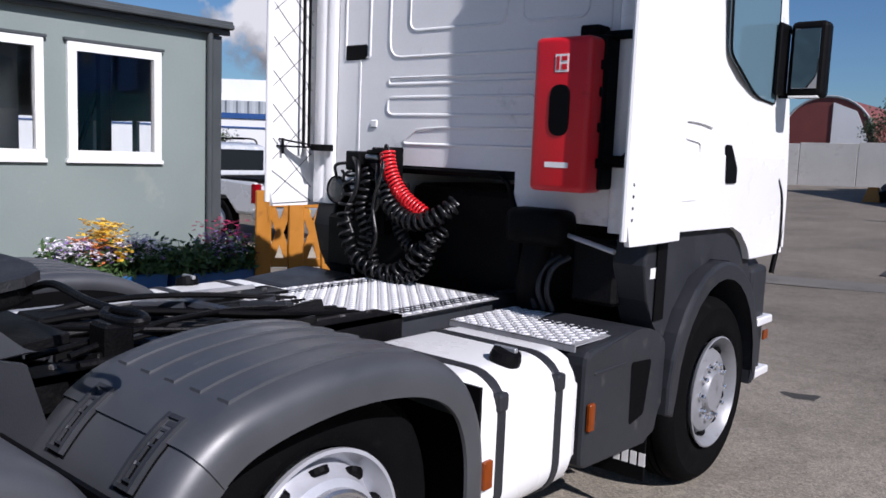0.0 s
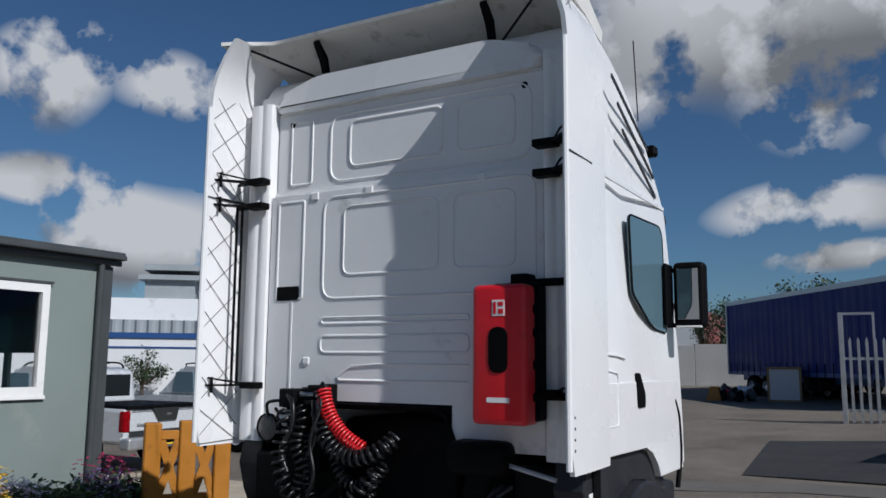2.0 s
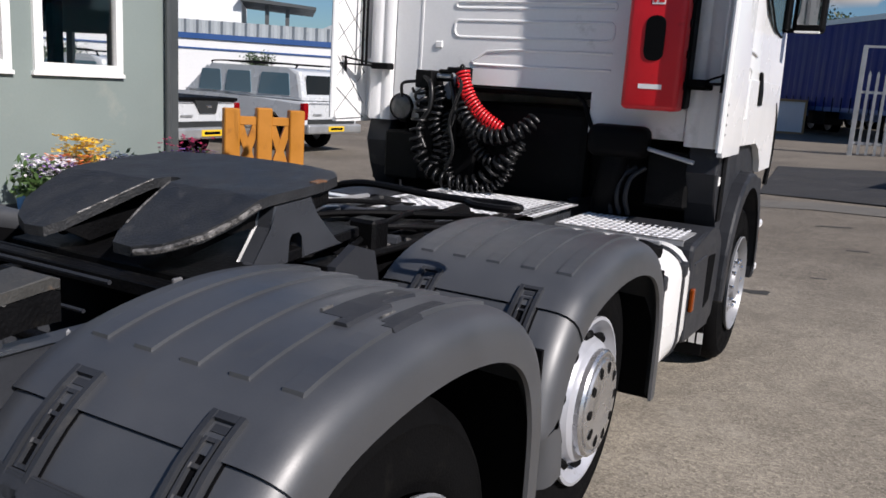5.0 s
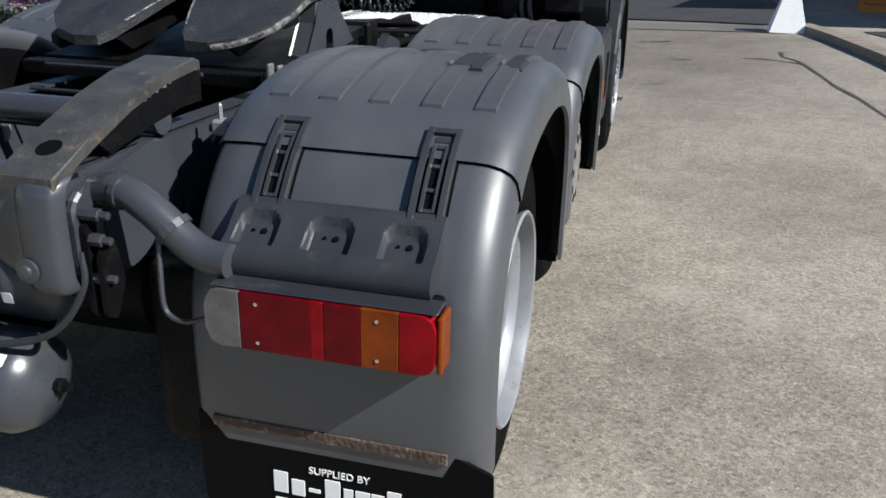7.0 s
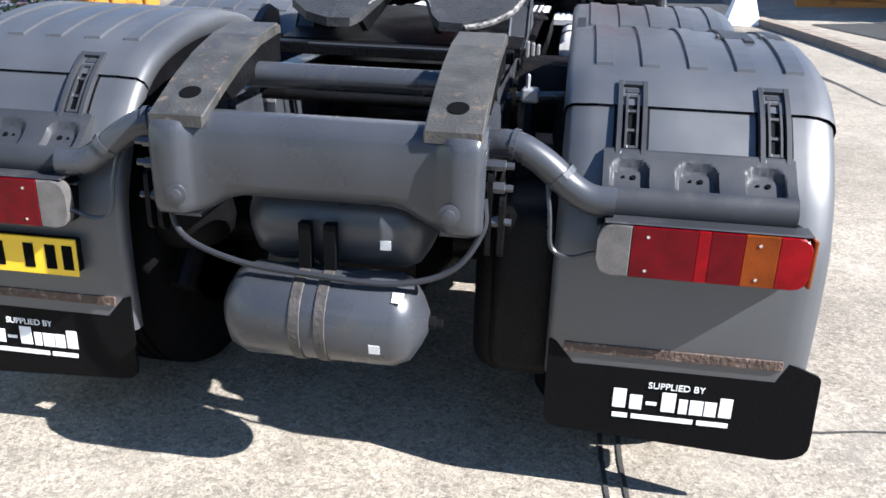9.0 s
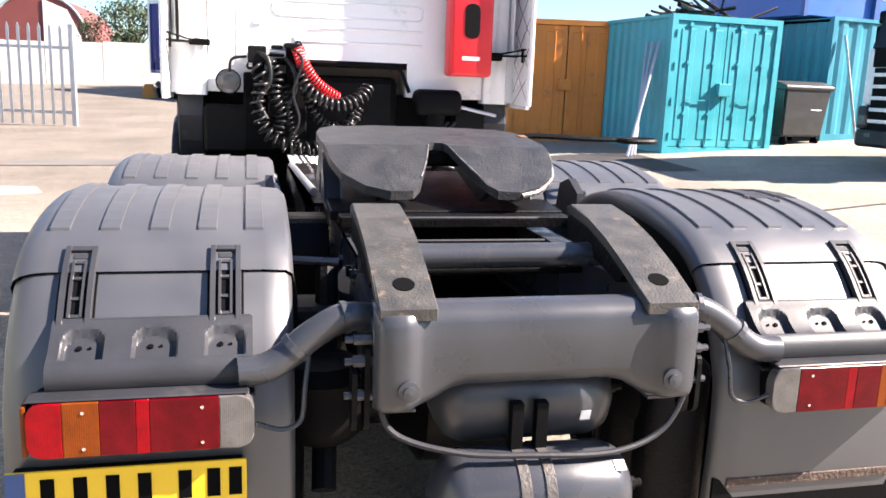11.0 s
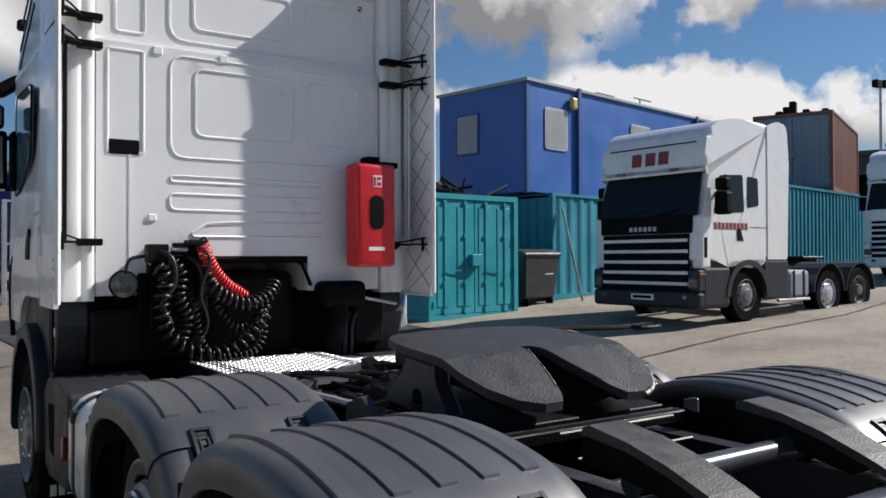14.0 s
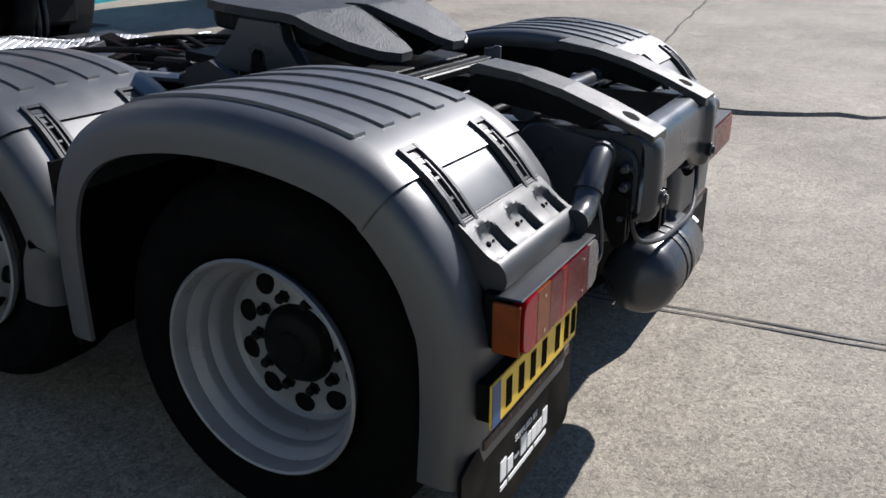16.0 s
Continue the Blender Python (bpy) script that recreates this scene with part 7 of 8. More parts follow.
        part("side_tank", boxes((s * 0.6, s * 1.19, 2.8, 3.55, 0.4, 0.95), bevel=0.08, seg=2), GREY_C, t)
        for y in (2.95, 3.3):
            part("tank_strap", boxes((s * 1.185, s * 1.2, y, y + 0.05, 0.42, 0.94)), DARK, t)
        part("step_bar", tube(bmesh.new(), [(s * 1.2, 2.4, 0.38), (s * 1.2, 3.5, 0.38)], 0.03, 8), GALV, t)
        part("frame_rail", boxes((s * 0.37, s * 0.45, 0.9, 6.1, 0.75, 1.02)), CHASSIS, t)
    part("fifth_wheel", boxes((-0.45, 0.45, 4.6, 5.45, 1.16, 1.22), (-0.35, 0.35, 4.8, 5.3, 1.0, 1.17), bevel=0.02), DARK, t)
    part("walkway", boxes((-0.7, 0.7, 2.8, 3.6, 1.03, 1.05)), GALV, t)
    part("roof_marker", boxes((-0.6, -0.45, 0.3, 0.36, 2.80, 2.87), (0.45, 0.6, 0.3, 0.36, 2.80, 2.87)), LENS_AMB, t)
    if sign:
        pm = print_mat or INK
        for x0 in (-0.42, -0.10, 0.20):
            bm = boxes((x0, x0 + 0.22, -0.006, 0.006, -0.12, 0.12))
            bmesh.ops.transform(bm, matrix=pose(0, 0.172, 3.02, -6, 0, 0), verts=bm.verts)
            part("sign_print", bm, pm, t)
        bm = boxes((-1.0, 1.0, -0.005, 0.005, -0.012, 0.012))
        bmesh.ops.transform(bm, matrix=pose(0, 0.222, 3.25, -12, 0, 0), verts=bm.verts)
        part("sign_line", bm, INK, t)
    if lamps:
        part("light_bar", tube(bmesh.new(), [(-1.0, 0.55, 3.68), (1.0, 0.55, 3.68)], 0.03, 8), CHROME, t)
        for k in range(5):
            part("spot_lamp", lathe(bmesh.new(), [(0.0, -0.08), (0.08, -0.06), (0.11, 0.02), (0.10, 0.03), (0.0, 0.035)], 16, pose(-0.7 + 0.35 * k, 0.50, 3.82, 0, 0, -90)), CHROME, t)
        part("air_horn", tube(bmesh.new(), [(-0.1, 0.8, 3.9), (-0.1, 1.5, 3.9)], 0.04, 8), CHROME, t)
    return t


tractor(9.62, 8.45, 90 - 87, "white older tractor unit with barred grille and red door print", 5, print_mat=PRINT_RED).matrix_world = pose(9.62, 8.48, lift(10.5, 8.0) - 0.02, 0, 0, -88)
tractor(0, 0, 0, "white tractor unit with roof lamps and barred grille", 6, lamps=True, sign=False).matrix_world = pose(21.4, 9.5, lift(22, 9), 0, 0, -85)
tractor(0, 0, 0, "white tractor unit with black grille", 3, sign=False).matrix_world = pose(25.3, 5.2, lift(26, 5), 0, 0, -75)

# ---- grey cabin with its flowers ----
def upvc_window(parent, y0, y1, z0, z1, x):
    w = thing("window", Matrix(), "white plastic framed window", "window")
    del w["category"]
    w.parent = parent
    f = 0.085
    part("window_frame", boxes((x - 0.03, x + 0.035, y0, y0 + f, z0, z1), (x - 0.03, x + 0.035, y1 - f, y1, z0, z1), (x - 0.03, x + 0.035, y0 + f, y1 - f, z1 - f, z1), (x - 0.03, x + 0.035, y0 + f, y1 - f, z0, z0 + f)), UPVC, w)
    part("pane", boxes((x - 0.012, x - 0.006, y0 + f, y1 - f, z0 + f, z1 - f)), PANE, w)
    part("window_sill", boxes((x, x + 0.04, y0 - 0.02, y1 + 0.02, z0 - 0.035, z0)), UPVC, w)
    part("hood_strip", boxes((x, x + 0.045, y0 - 0.03, y1 + 0.03, z1 + 0.004, z1 + 0.03)), PC_TRIM, w)
    for yb in (y0 + f - 0.02, y1 - f):
        part("sash_bead", boxes((x + 0.035, x + 0.042, yb, yb + 0.02, z0 + f, z1 - f)), UPVC, w)


PANE = glassy("window_pane", (0.93, 0.95, 0.95), 0.02, 1.0)
PX = -5.05
pc = thing("office_cabin", Matrix(), "grey portable office cabin with white windows", "cabin")


def holed_wall(bm, ys, zs, holes, x0, x1):
    """A wall between x0 and x1 with openings, as one joined mesh."""
    def solid(i, k):
        return 0 <= i < len(ys) - 1 and 0 <= k < len(zs) - 1 and (i, k) not in holes
    made = {}
    def v(x, i, k):
        return made.setdefault((x, i, k), bm.verts.new((x, ys[i], zs[k])) if (x, i, k) not in made else made[(x, i, k)])
    for i in range(len(ys) - 1):
        for k in range(len(zs) - 1):
            if not solid(i, k):
                continue
            for x in (x0, x1):
                bm.faces.new((v(x, i, k), v(x, i + 1, k), v(x, i + 1, k + 1), v(x, i, k + 1)))
            for di, dk, a, b in ((-1, 0, (i, k), (i, k + 1)), (1, 0, (i + 1, k), (i + 1, k + 1)), (0, -1, (i, k), (i + 1, k)), (0, 1, (i, k + 1), (i + 1, k + 1))):
                if not solid(i + di, k + dk):
                    bm.faces.new((v(x0, *a), v(x0, *b), v(x1, *b), v(x1, *a)))
    return bm


part("cabin_wall", holed_wall(bmesh.new(), [-6.0, 2.24, 3.23, 3.455, 4.435, 5.10], [0.28, 1.49, 2.605, 2.93], {(1, 1), (3, 1)}, PX - 0.06, PX), PC_GREY, pc)
part("cabin_gable", boxes((PX - 3.2, PX - 2.75, 5.10, 5.16, 0.28, 2.93), (PX - 2.75, PX - 0.5, 5.10, 5.16, 0.28, 1.2), (PX - 2.75, PX - 0.5, 5.10, 5.16, 1.92, 2.93), (PX - 0.5, PX, 5.10, 5.16, 0.28, 2.93), (PX - 1.7, PX - 1.6, 5.07, 5.11, 1.2, 1.92), (PX - 1.0, PX - 0.85, 5.07, 5.11, 1.2, 1.92)), PC_GREY, pc)
part("cabin_end", boxes((PX - 3.2, PX - 3.14, -6.0, 5.10, 0.28, 0.9), (PX - 3.2, PX - 3.14, -6.0, 5.10, 1.95, 2.9), (PX - 3.2, PX - 3.14, -6, 2.3, 0.9, 1.95), (PX - 3.2, PX - 3.14, 3.0, 3.8, 0.9, 1.95), (PX - 3.2, PX - 3.14, 4.7, 5.10, 0.9, 1.95), (PX - 3.2, PX, -6.06, -6.0, 0.28, 2.9)), PC_GREY, pc)
part("cabin_floor", boxes((PX - 3.2, PX, -6.0, 5.1, 0.2, 0.28)), PC_TRIM, pc)
part("cabin_roof", boxes((PX - 3.3, PX + 0.12, -6.1, 5.26, 2.93, 3.02), bevel=0.01), PC_TRIM, pc)
part("fascia", boxes((PX + 0.02, PX + 0.09, -6.1, 5.24, 2.87, 2.93), (PX + 0.09, PX + 0.17, -6.1, 5.24, 2.93, 2.98), bevel=0.008), PC_TRIM, pc)
part("corner_post", boxes((PX - 0.05, PX + 0.03, 5.06, 5.17, 0.2, 2.86)), PC_TRIM, pc)
part("drain_pipe", tube(bmesh.new(), [(PX + 0.06, 5.0, 0.1), (PX + 0.06, 5.0, 2.88)], 0.032, 10), PC_TRIM, pc)
part("skirt_board", boxes((PX - 0.04, PX - 0.01, -6, 5.1, 0.02, 0.28)), PC_TRIM, pc)
upvc_window(pc, 3.455, 4.435, 1.49, 2.605, PX)
upvc_window(pc, 2.24, 3.23, 1.49, 2.605, PX)
part("inner_post", boxes((PX - 1.0, PX - 0.93, 3.72, 3.80, 0.3, 2.6)), BLACK, pc)
part("inner_post", boxes((PX - 0.7, PX - 0.6, 4.10, 4.22, 0.3, 2.7)), BLACK, pc)
part("inner_brace", tube(bmesh.new(), [(PX - 0.8, 3.85, 1.3), (PX - 0.7, 4.12, 2.2)], 0.03, 6), BLACK, pc)
part("blind", boxes((PX - 0.35, PX - 0.34, 2.55, 3.15, 1.3, 2.6)), PC_TRIM, pc)


def plants(name, m, w, d, h, kinds, label, seed, n=260):
    """A planter full of small flowers and leaves."""
    t = thing(name, m, label, "planter")
    rnd = random.Random(seed)
    bm = prism(bmesh.new(), rounded([(0.04, 0), (w - 0.04, 0), (w, h), (0, h)], 0.02, 2), "y", 0, d, 0.01, 1)
    part("tub", bm, POT_BLUE, t)
    part("soil", boxes((0.03, w - 0.03, 0.03, d - 0.03, h - 0.01, h + 0.02)), SOIL, t)
    bm = bmesh.new()
    for _ in range(n * 3):
        c = Vector((rnd.uniform(-0.05, w + 0.05), rnd.uniform(-0.05, d + 0.05), h + abs(rnd.gauss(0.10, 0.08))))
        a, b = Vector((rnd.gauss(0, 1), rnd.gauss(0, 1), rnd.gauss(0, 1))).normalized() * 0.045, Vector((rnd.gauss(0, 1), rnd.gauss(0, 1), rnd.gauss(0, 1))).normalized() * 0.02
        bm.faces.new([bm.verts.new(c + a), bm.verts.new(c + b), bm.verts.new(c - a), bm.verts.new(c - b)])
    part("foliage", bm, LEAF, t)["kind"] = "stuff"
    for mat, x0, x1, top, size, count in kinds:
        bm = bmesh.new()
        for _ in range(count):
            c = Vector((rnd.uniform(x0, x1), rnd.uniform(-0.06, d + 0.06), h + rnd.uniform(0.14, top + 0.06)))
            for k in range(4):
                a = 2 * math.pi * (k + rnd.random() * 0.3) / 4
                u = Vector((math.cos(a), math.sin(a), rnd.uniform(-0.3, 0.6))) * size
                v = Vector((-math.sin(a), math.cos(a), rnd.uniform(-0.3, 0.3))) * size * 0.5
                bm.faces.new([bm.verts.new(c), bm.verts.new(c + u * 0.6 + v), bm.verts.new(c + u), bm.verts.new(c + u * 0.6 - v)])
        part("blossom", bm, mat, t)["kind"] = "stuff"
    return t


plants("flower_planter", pose(PX + 0.80, 3.0, -0.05, 0, 0, 90), 1.05, 0.45, 0.48, [(PETAL_Y, 0.40, 0.64, 0.44, 0.042, 240), (PETAL_O, 0.25, 0.40, 0.30, 0.042, 50), (PETAL_W, 0.0, 1.05, 0.28, 0.030, 520), (PETAL_P, 0.0, 1.0, 0.26, 0.022, 330)], "blue planter full of white and yellow flowers", 3, 700)
plants("flower_planter", pose(PX + 0.80, 4.15, -0.05, 0, 0, 90), 1.0, 0.45, 0.44, [(PETAL_R, 0.45, 1.0, 0.44, 0.034, 90), (PETAL_P, 0.4, 1.0, 0.32, 0.022, 260), (PETAL_W, 0.4, 0.95, 0.26, 0.020, 160)], "blue planter full of purple and dark red flowers", 5, 800)
gr = thing("grass_tuft", pose(PX + 0.45, 5.25, 0), "spiky tuft of ornamental grass", "grass")
bm = bmesh.new()
rg = random.Random(8)
for k in range(60):
    a, r_, h_ = rg.uniform(0, 6.28), rg.uniform(0.1, 0.35), rg.uniform(0.35, 0.75)
    w_ = Vector((-math.sin(a), math.cos(a), 0)) * 0.012
    p0, p1, p2 = Vector((0.06 * math.cos(a), 0.06 * math.sin(a), 0)), Vector((r_ * 0.5 * math.cos(a), r_ * 0.5 * math.sin(a), h_ * 0.7)), Vector((r_ * math.cos(a), r_ * math.sin(a), h_))
    va = [bm.verts.new(p0 - w_), bm.verts.new(p0 + w_), bm.verts.new(p1 + w_ * 0.8), bm.verts.new(p1 - w_ * 0.8), bm.verts.new(p2)]
    bm.faces.new(va[:4])
    bm.faces.new((va[3], va[2], va[4]))
part("blades", bm, LEAF, gr)["kind"] = "stuff"

# yellow timber barrier
ba = thing("timber_barrier", pose(-4.22, 5.05, -0.045, 0, 0, 55), "yellow painted timber barrier with crossed braces", "barrier")
for x, h in ((0.0, 1.26), (0.345, 1.275), (0.70, 1.26)):
    part("post", boxes((x, x + 0.165, 0, 0.15, 0, h), bevel=0.012), WOOD_Y, ba)
for x0, x1 in ((0.165, 0.345), (0.51, 0.70)):
    part("rail", boxes((x0, x1, 0.03, 0.10, 1.09, 1.18), bevel=0.005), WOOD_Y, ba)
    part("rail", boxes((x0, x1, 0.03, 0.10, 0.45, 0.54), bevel=0.005), WOOD_Y, ba)
    for a, b in (((x0, 0.54), (x1, 1.10)), ((x1, 0.54), (x0, 1.10))):
        bm = boxes((-0.04, 0.04, 0.035, 0.085, 0, math.dist(a, b)))
        bmesh.ops.transform(bm, matrix=Matrix.Translation((a[0], 0 if a[0] == x0 else 0.004, a[1])) @ Matrix.Rotation(math.atan2(b[0] - a[0], b[1] - a[1]), 4, "Y"), verts=bm.verts)
        part("brace", bm, WOOD_Y, ba)


# ---- pickups ----
def pickup(m, label, canopy):
    """Local: rear at y 0 looking -y, going forward along +y."""
    c = thing("pickup", m, label, "pickup truck", "parked pickups")
    part("body", prism(bmesh.new(), rounded([(0.0, 0.62), (0.02, 1.08), (1.55, 1.10), (3.7, 1.12), (4.9, 1.02), (5.15, 0.85), (5.15, 0.45), (4.75, 0.42), (4.5, 0.85), (3.9, 0.85), (3.7, 0.42), (1.6, 0.42), (1.35, 0.88), (0.75, 0.88), (0.55, 0.5), (0.05, 0.5)], 0.06, 2), "x", -0.9, 0.9, 0.06, 2), SILVER_CAR, c)
    start = 0.15 if canopy else 1.55
    part("greenhouse", prism(bmesh.new(), rounded([(start, 1.08), (start + 0.12, 1.70), (start + 0.5, 1.76), (2.9, 1.76), (3.75, 1.10)], 0.08, 2), "x", -0.78, 0.78, 0.08, 2), SILVER_CAR, c)
    part("rear_glass", boxes((-0.62, 0.62, start + 0.02, start + 0.06, 1.22, 1.62), bevel=0.01), GLASS, c)
    for s in (1, -1):
        for y0, y1 in ((1.75, 2.45), (2.55, 3.2)) if not canopy else ((0.5, 1.4), (1.6, 2.4), (2.5, 3.2)):
            part("side_glass", prism(bmesh.new(), rounded([(y0, 1.18), (y0 + 0.04, 1.64), (y1 - 0.1, 1.64), (y1, 1.18)], 0.04, 2), "x", s * 0.74, s * 0.795), GLASS_B, c)
        part("roof_rail", tube(bmesh.new(), curve_pts([(s * 0.68, start + 0.3, 1.74), (s * 0.68, start + 0.45, 1.83), (s * 0.68, 2.7, 1.83), (s * 0.68, 2.9, 1.75)], 4), 0.018, 6), BLACK, c)
        part("tail_lamp", boxes((s * 0.76, s * 0.905, -0.012, 0.12, 0.70, 1.05), bevel=0.02), LENS_RED2, c)
        for y in (1.05, 4.2):
            w = part("tyre", lathe(bmesh.new(), [(0.22, 0.66), (0.34, 0.66), (0.37, 0.69), (0.37, 0.86), (0.34, 0.89), (0.22, 0.88)], 24, Matrix.Translation((0, y, 0.37)) @ Matrix.Diagonal((s, 1, 1, 1))), RUBBER, c)
            part("rim", lathe(bmesh.new(), [(0.23, 0.87), (0.2, 0.85), (0.06, 0.87), (0.0, 0.88)], 20, Matrix.Translation((0, y, 0.37)) @ Matrix.Diagonal((s, 1, 1, 1))), RIM, w)
    part("bumper", boxes((-0.9, 0.9, -0.14, 0.1, 0.42, 0.62), bevel=0.04, seg=2), GALV, c)
    part("tailgate_line", boxes((-0.74, 0.74, -0.012, 0.0, 0.655, 0.665), (-0.74, 0.74, -0.012, 0.0, 1.045, 1.055)), PLASTIC, c)
    part("rear_valance", boxes((-0.78, 0.78, -0.03, 0.02, 0.61, 0.72), bevel=0.01), BIN, c, "dark lower tailgate strip")
    part("name_bar", boxes((-0.62, -0.34, -0.018, -0.008, 0.80, 0.835)), GALV, c)
    if not canopy:
        part("bed_cover", boxes((-0.84, 0.84, -0.01, 1.6, 1.075, 1.135), bevel=0.02, seg=2), BLACK, c, "black cover over the bed")
        part("tailgate_garnish", prism(bmesh.new(), [(-0.30, 1.08), (0.30, 1.08), (0.24, 0.86), (-0.16, 0.86)], "y", -0.022, 0.0), BIN, c, "dark panel round the tailgate handle")
        part("gate_handle", boxes((0.0, 0.12, -0.03, -0.02, 0.95, 1.0), bevel=0.006), CHROME, c)
    part("plate", boxes((-0.26, 0.26, -0.155, -0.138, 0.47, 0.58)), YELLOW, c)
    part("plate_bar", boxes((-0.2, 0.2, -0.159, -0.152, 0.5, 0.55)), INK, c)
    for y in (start + 0.7, 2.3):
        part("roof_bar", boxes((-0.7, 0.7, y, y + 0.06, 1.81, 1.84)), BLACK, c)
    return c


pickup(pose(-8.80, 9.35, -0.04, 0, 0, 93), "silver pickup truck with an open bed", False)
pickup(pose(-8.82, 13.05, -0.04, 0, 0, 88), "silver pickup truck with a hard canopy", True)
patch("gravel_strip", SAND, [(-8.5, 7.6), (-5.6, 7.4), (-3.2, 8.4), (-3.4, 9.0), (-6.0, 9.3), (-9.2, 9.0)], "pale gravel strip beside the cabin")


# ---- far buildings ----
def local_frame(az, d, o=(2.0, -1.0)):
    """x to the right along the facade, y away from the yard, z up; origin d metres off."""
    a = radians(az)
    n, r = Vector((math.sin(a), math.cos(a), 0)), Vector((math.cos(a), -math.sin(a), 0))
    m = Matrix((r, n, (0, 0, 1))).transposed().to_4x4()
    m.translation = Vector((*o, 0)) + n * d
    return m


fa = thing("factory", local_frame(-40, 40), "long white factory with a blue band and roof ventilators", "building")
part("wall", boxes((-40, 14, 0, 12, 0, 2.86)), WHITE_WALL, fa)
part("blue_band", boxes((-40, 14, -0.08, 0.1, 2.87, 3.12)), BLUE_BAND, fa)
part("wall_line", boxes((-40, 14, -0.04, 0.0, 2.40, 2.48)), BLUE_BAND, fa)
bm = corrugated(bmesh.new(), -40, 14, 0.6, 3.1, 3.75, 0.55, 0.12, 1)
part("parapet", bm, GREY_ROOF, fa)
part("roof", boxes((-40, 14, 0.75, 12, 3.0, 3.7)), GREY_ROOF, fa)
part("upper_storey", boxes((-14, -2.45, 3, 9, 3.7, 4.95)), WHITE_WALL, fa)
part("canopy_roof", prism(bmesh.new(), [(-2.5, 4.9), (1.2, 4.72), (1.2, 4.85), (-2.5, 5.1)], "y", 2.5, 8), PC_TRIM, fa)
for x, z in ((-1.3, 4.8), (-0.3, 4.7)):
    part("canopy_post", boxes((x, x + 0.2, 3, 3.2, 3.7, z)), PC_TRIM, fa)
co = part("ventilator", boxes((-3.15, -1.8, 3.2, 4.4, 4.9, 6.0)), GREY_ROOF, fa)


def frustum(x0, x1, X0, X1, y0, y1, Y0, Y1, z0, z1):
    bm = bmesh.new()
    a = [bm.verts.new(v) for v in ((x0, y0, z0), (x1, y0, z0), (x1, y1, z0), (x0, y1, z0))]
    b = [bm.verts.new(v) for v in ((X0, Y0, z1), (X1, Y0, z1), (X1, Y1, z1), (X0, Y1, z1))]
    bm.faces.new(a[::-1])
    bm.faces.new(b)
    for i in range(4):
        bm.faces.new((a[i], a[(i + 1) % 4], b[(i + 1) % 4], b[i]))
    return bm


COWL = material("green_grey_cowl_sheet", (0.17, 0.185, 0.18), 0.6, 0, 0.1, 0.8, 10, 0.05)
part("cowl", frustum(-3.2, -1.75, -3.85, -1.25, 3.2, 4.4, 2.6, 5.0, 5.95, 6.75), COWL, co)
part("cowl_top", frustum(-3.85, -1.25, -3.3, -2.9, 2.6, 5.0, 3.6, 4.0, 6.76, 7.9), COWL, co)
v2 = part("ventilator", boxes((-7.2, -4.75, 3.2, 6, 3.7, 5.9), (-7.5, -4.3, 2.9, 6.3, 5.9, 6.15), (-7.3, -4.5, 3.1, 6.2, 6.4, 6.7)), GREY_ROOF, fa)
part("shed_roof", prism(bmesh.new(), [(0.5, 3.7), (4, 5.4), (10, 5.4), (14, 3.7)], "y", 14, 30), GREY_ROOF, fa)


def tree(m, height, spread, label, seed, n=1500):
    """Trunk, limbs and a crown of many small leaves in clumps."""
    t = thing("tree", m, label, "tree", "distant trees")
    rnd = random.Random(seed)
    bm = tube(bmesh.new(), [(0, 0, 0), (0.05, 0, height * 0.3), (0, 0.08, height * 0.6)], [height * 0.035, height * 0.026, height * 0.012], 8)
    clumps = []
    for k in range(16):
        a, h_ = rnd.uniform(0, 6.28), rnd.uniform(0.38, 0.92)
        r_ = spread * rnd.uniform(0.2, 1.0) * math.sin(math.pi * min(0.97, h_ * 0.9))
        c = Vector((r_ * math.cos(a), r_ * math.sin(a), height * h_))
        clumps.append((c, spread * rnd.uniform(0.22, 0.42)))
        tube(bm, [(0, 0, height * 0.32), c * 0.6 + Vector((0, 0, height * 0.12)), c], [height * 0.014, height * 0.008, height * 0.003], 5)
    part("trunk", bm, BARK, t)
    bm = bmesh.new()
    for _ in range(n):
        c, r_ = rnd.choice(clumps)
        d = Vector((rnd.gauss(0, 1), rnd.gauss(0, 1), rnd.gauss(0, 0.8)))
        p = c + d * r_ * 0.55
        a, b = Vector((rnd.gauss(0, 1), rnd.gauss(0, 1), rnd.gauss(0, 1))).normalized(), Vector((rnd.gauss(0, 1), rnd.gauss(0, 1), rnd.gauss(0, 1))).normalized()
        q = spread * 0.06
        bm.faces.new([bm.verts.new(p + a * q), bm.verts.new(p + b * q * 0.6), bm.verts.new(p - a * q), bm.verts.new(p - b * q * 0.6)])
    part("crown", bm, LEAF_D, t)["kind"] = "stuff"
    return t


rt = random.Random(21)
for k, (x, y, h, sp) in enumerate(((-20, 58, 6.5, 2.6), (-12.2, 66, 4.2, 1.5), (-9.5, 64, 5.6, 2.2), (-8.2, 58, 5.2, 2.2), (-5, 70, 7.5, 3.0), (-24, 62, 7, 3), (4, 66, 7, 3), (-30, 22, 2.6, 1.2), (-27.5, 24.5, 2.4, 1.1), (-24, 27.5, 2.5, 1.1))):
    tree(pose(x, y, lift(x, y), 0, 0, rt.uniform(0, 360)), h, sp, "dark green leafy tree behind the yard wall", 30 + k)

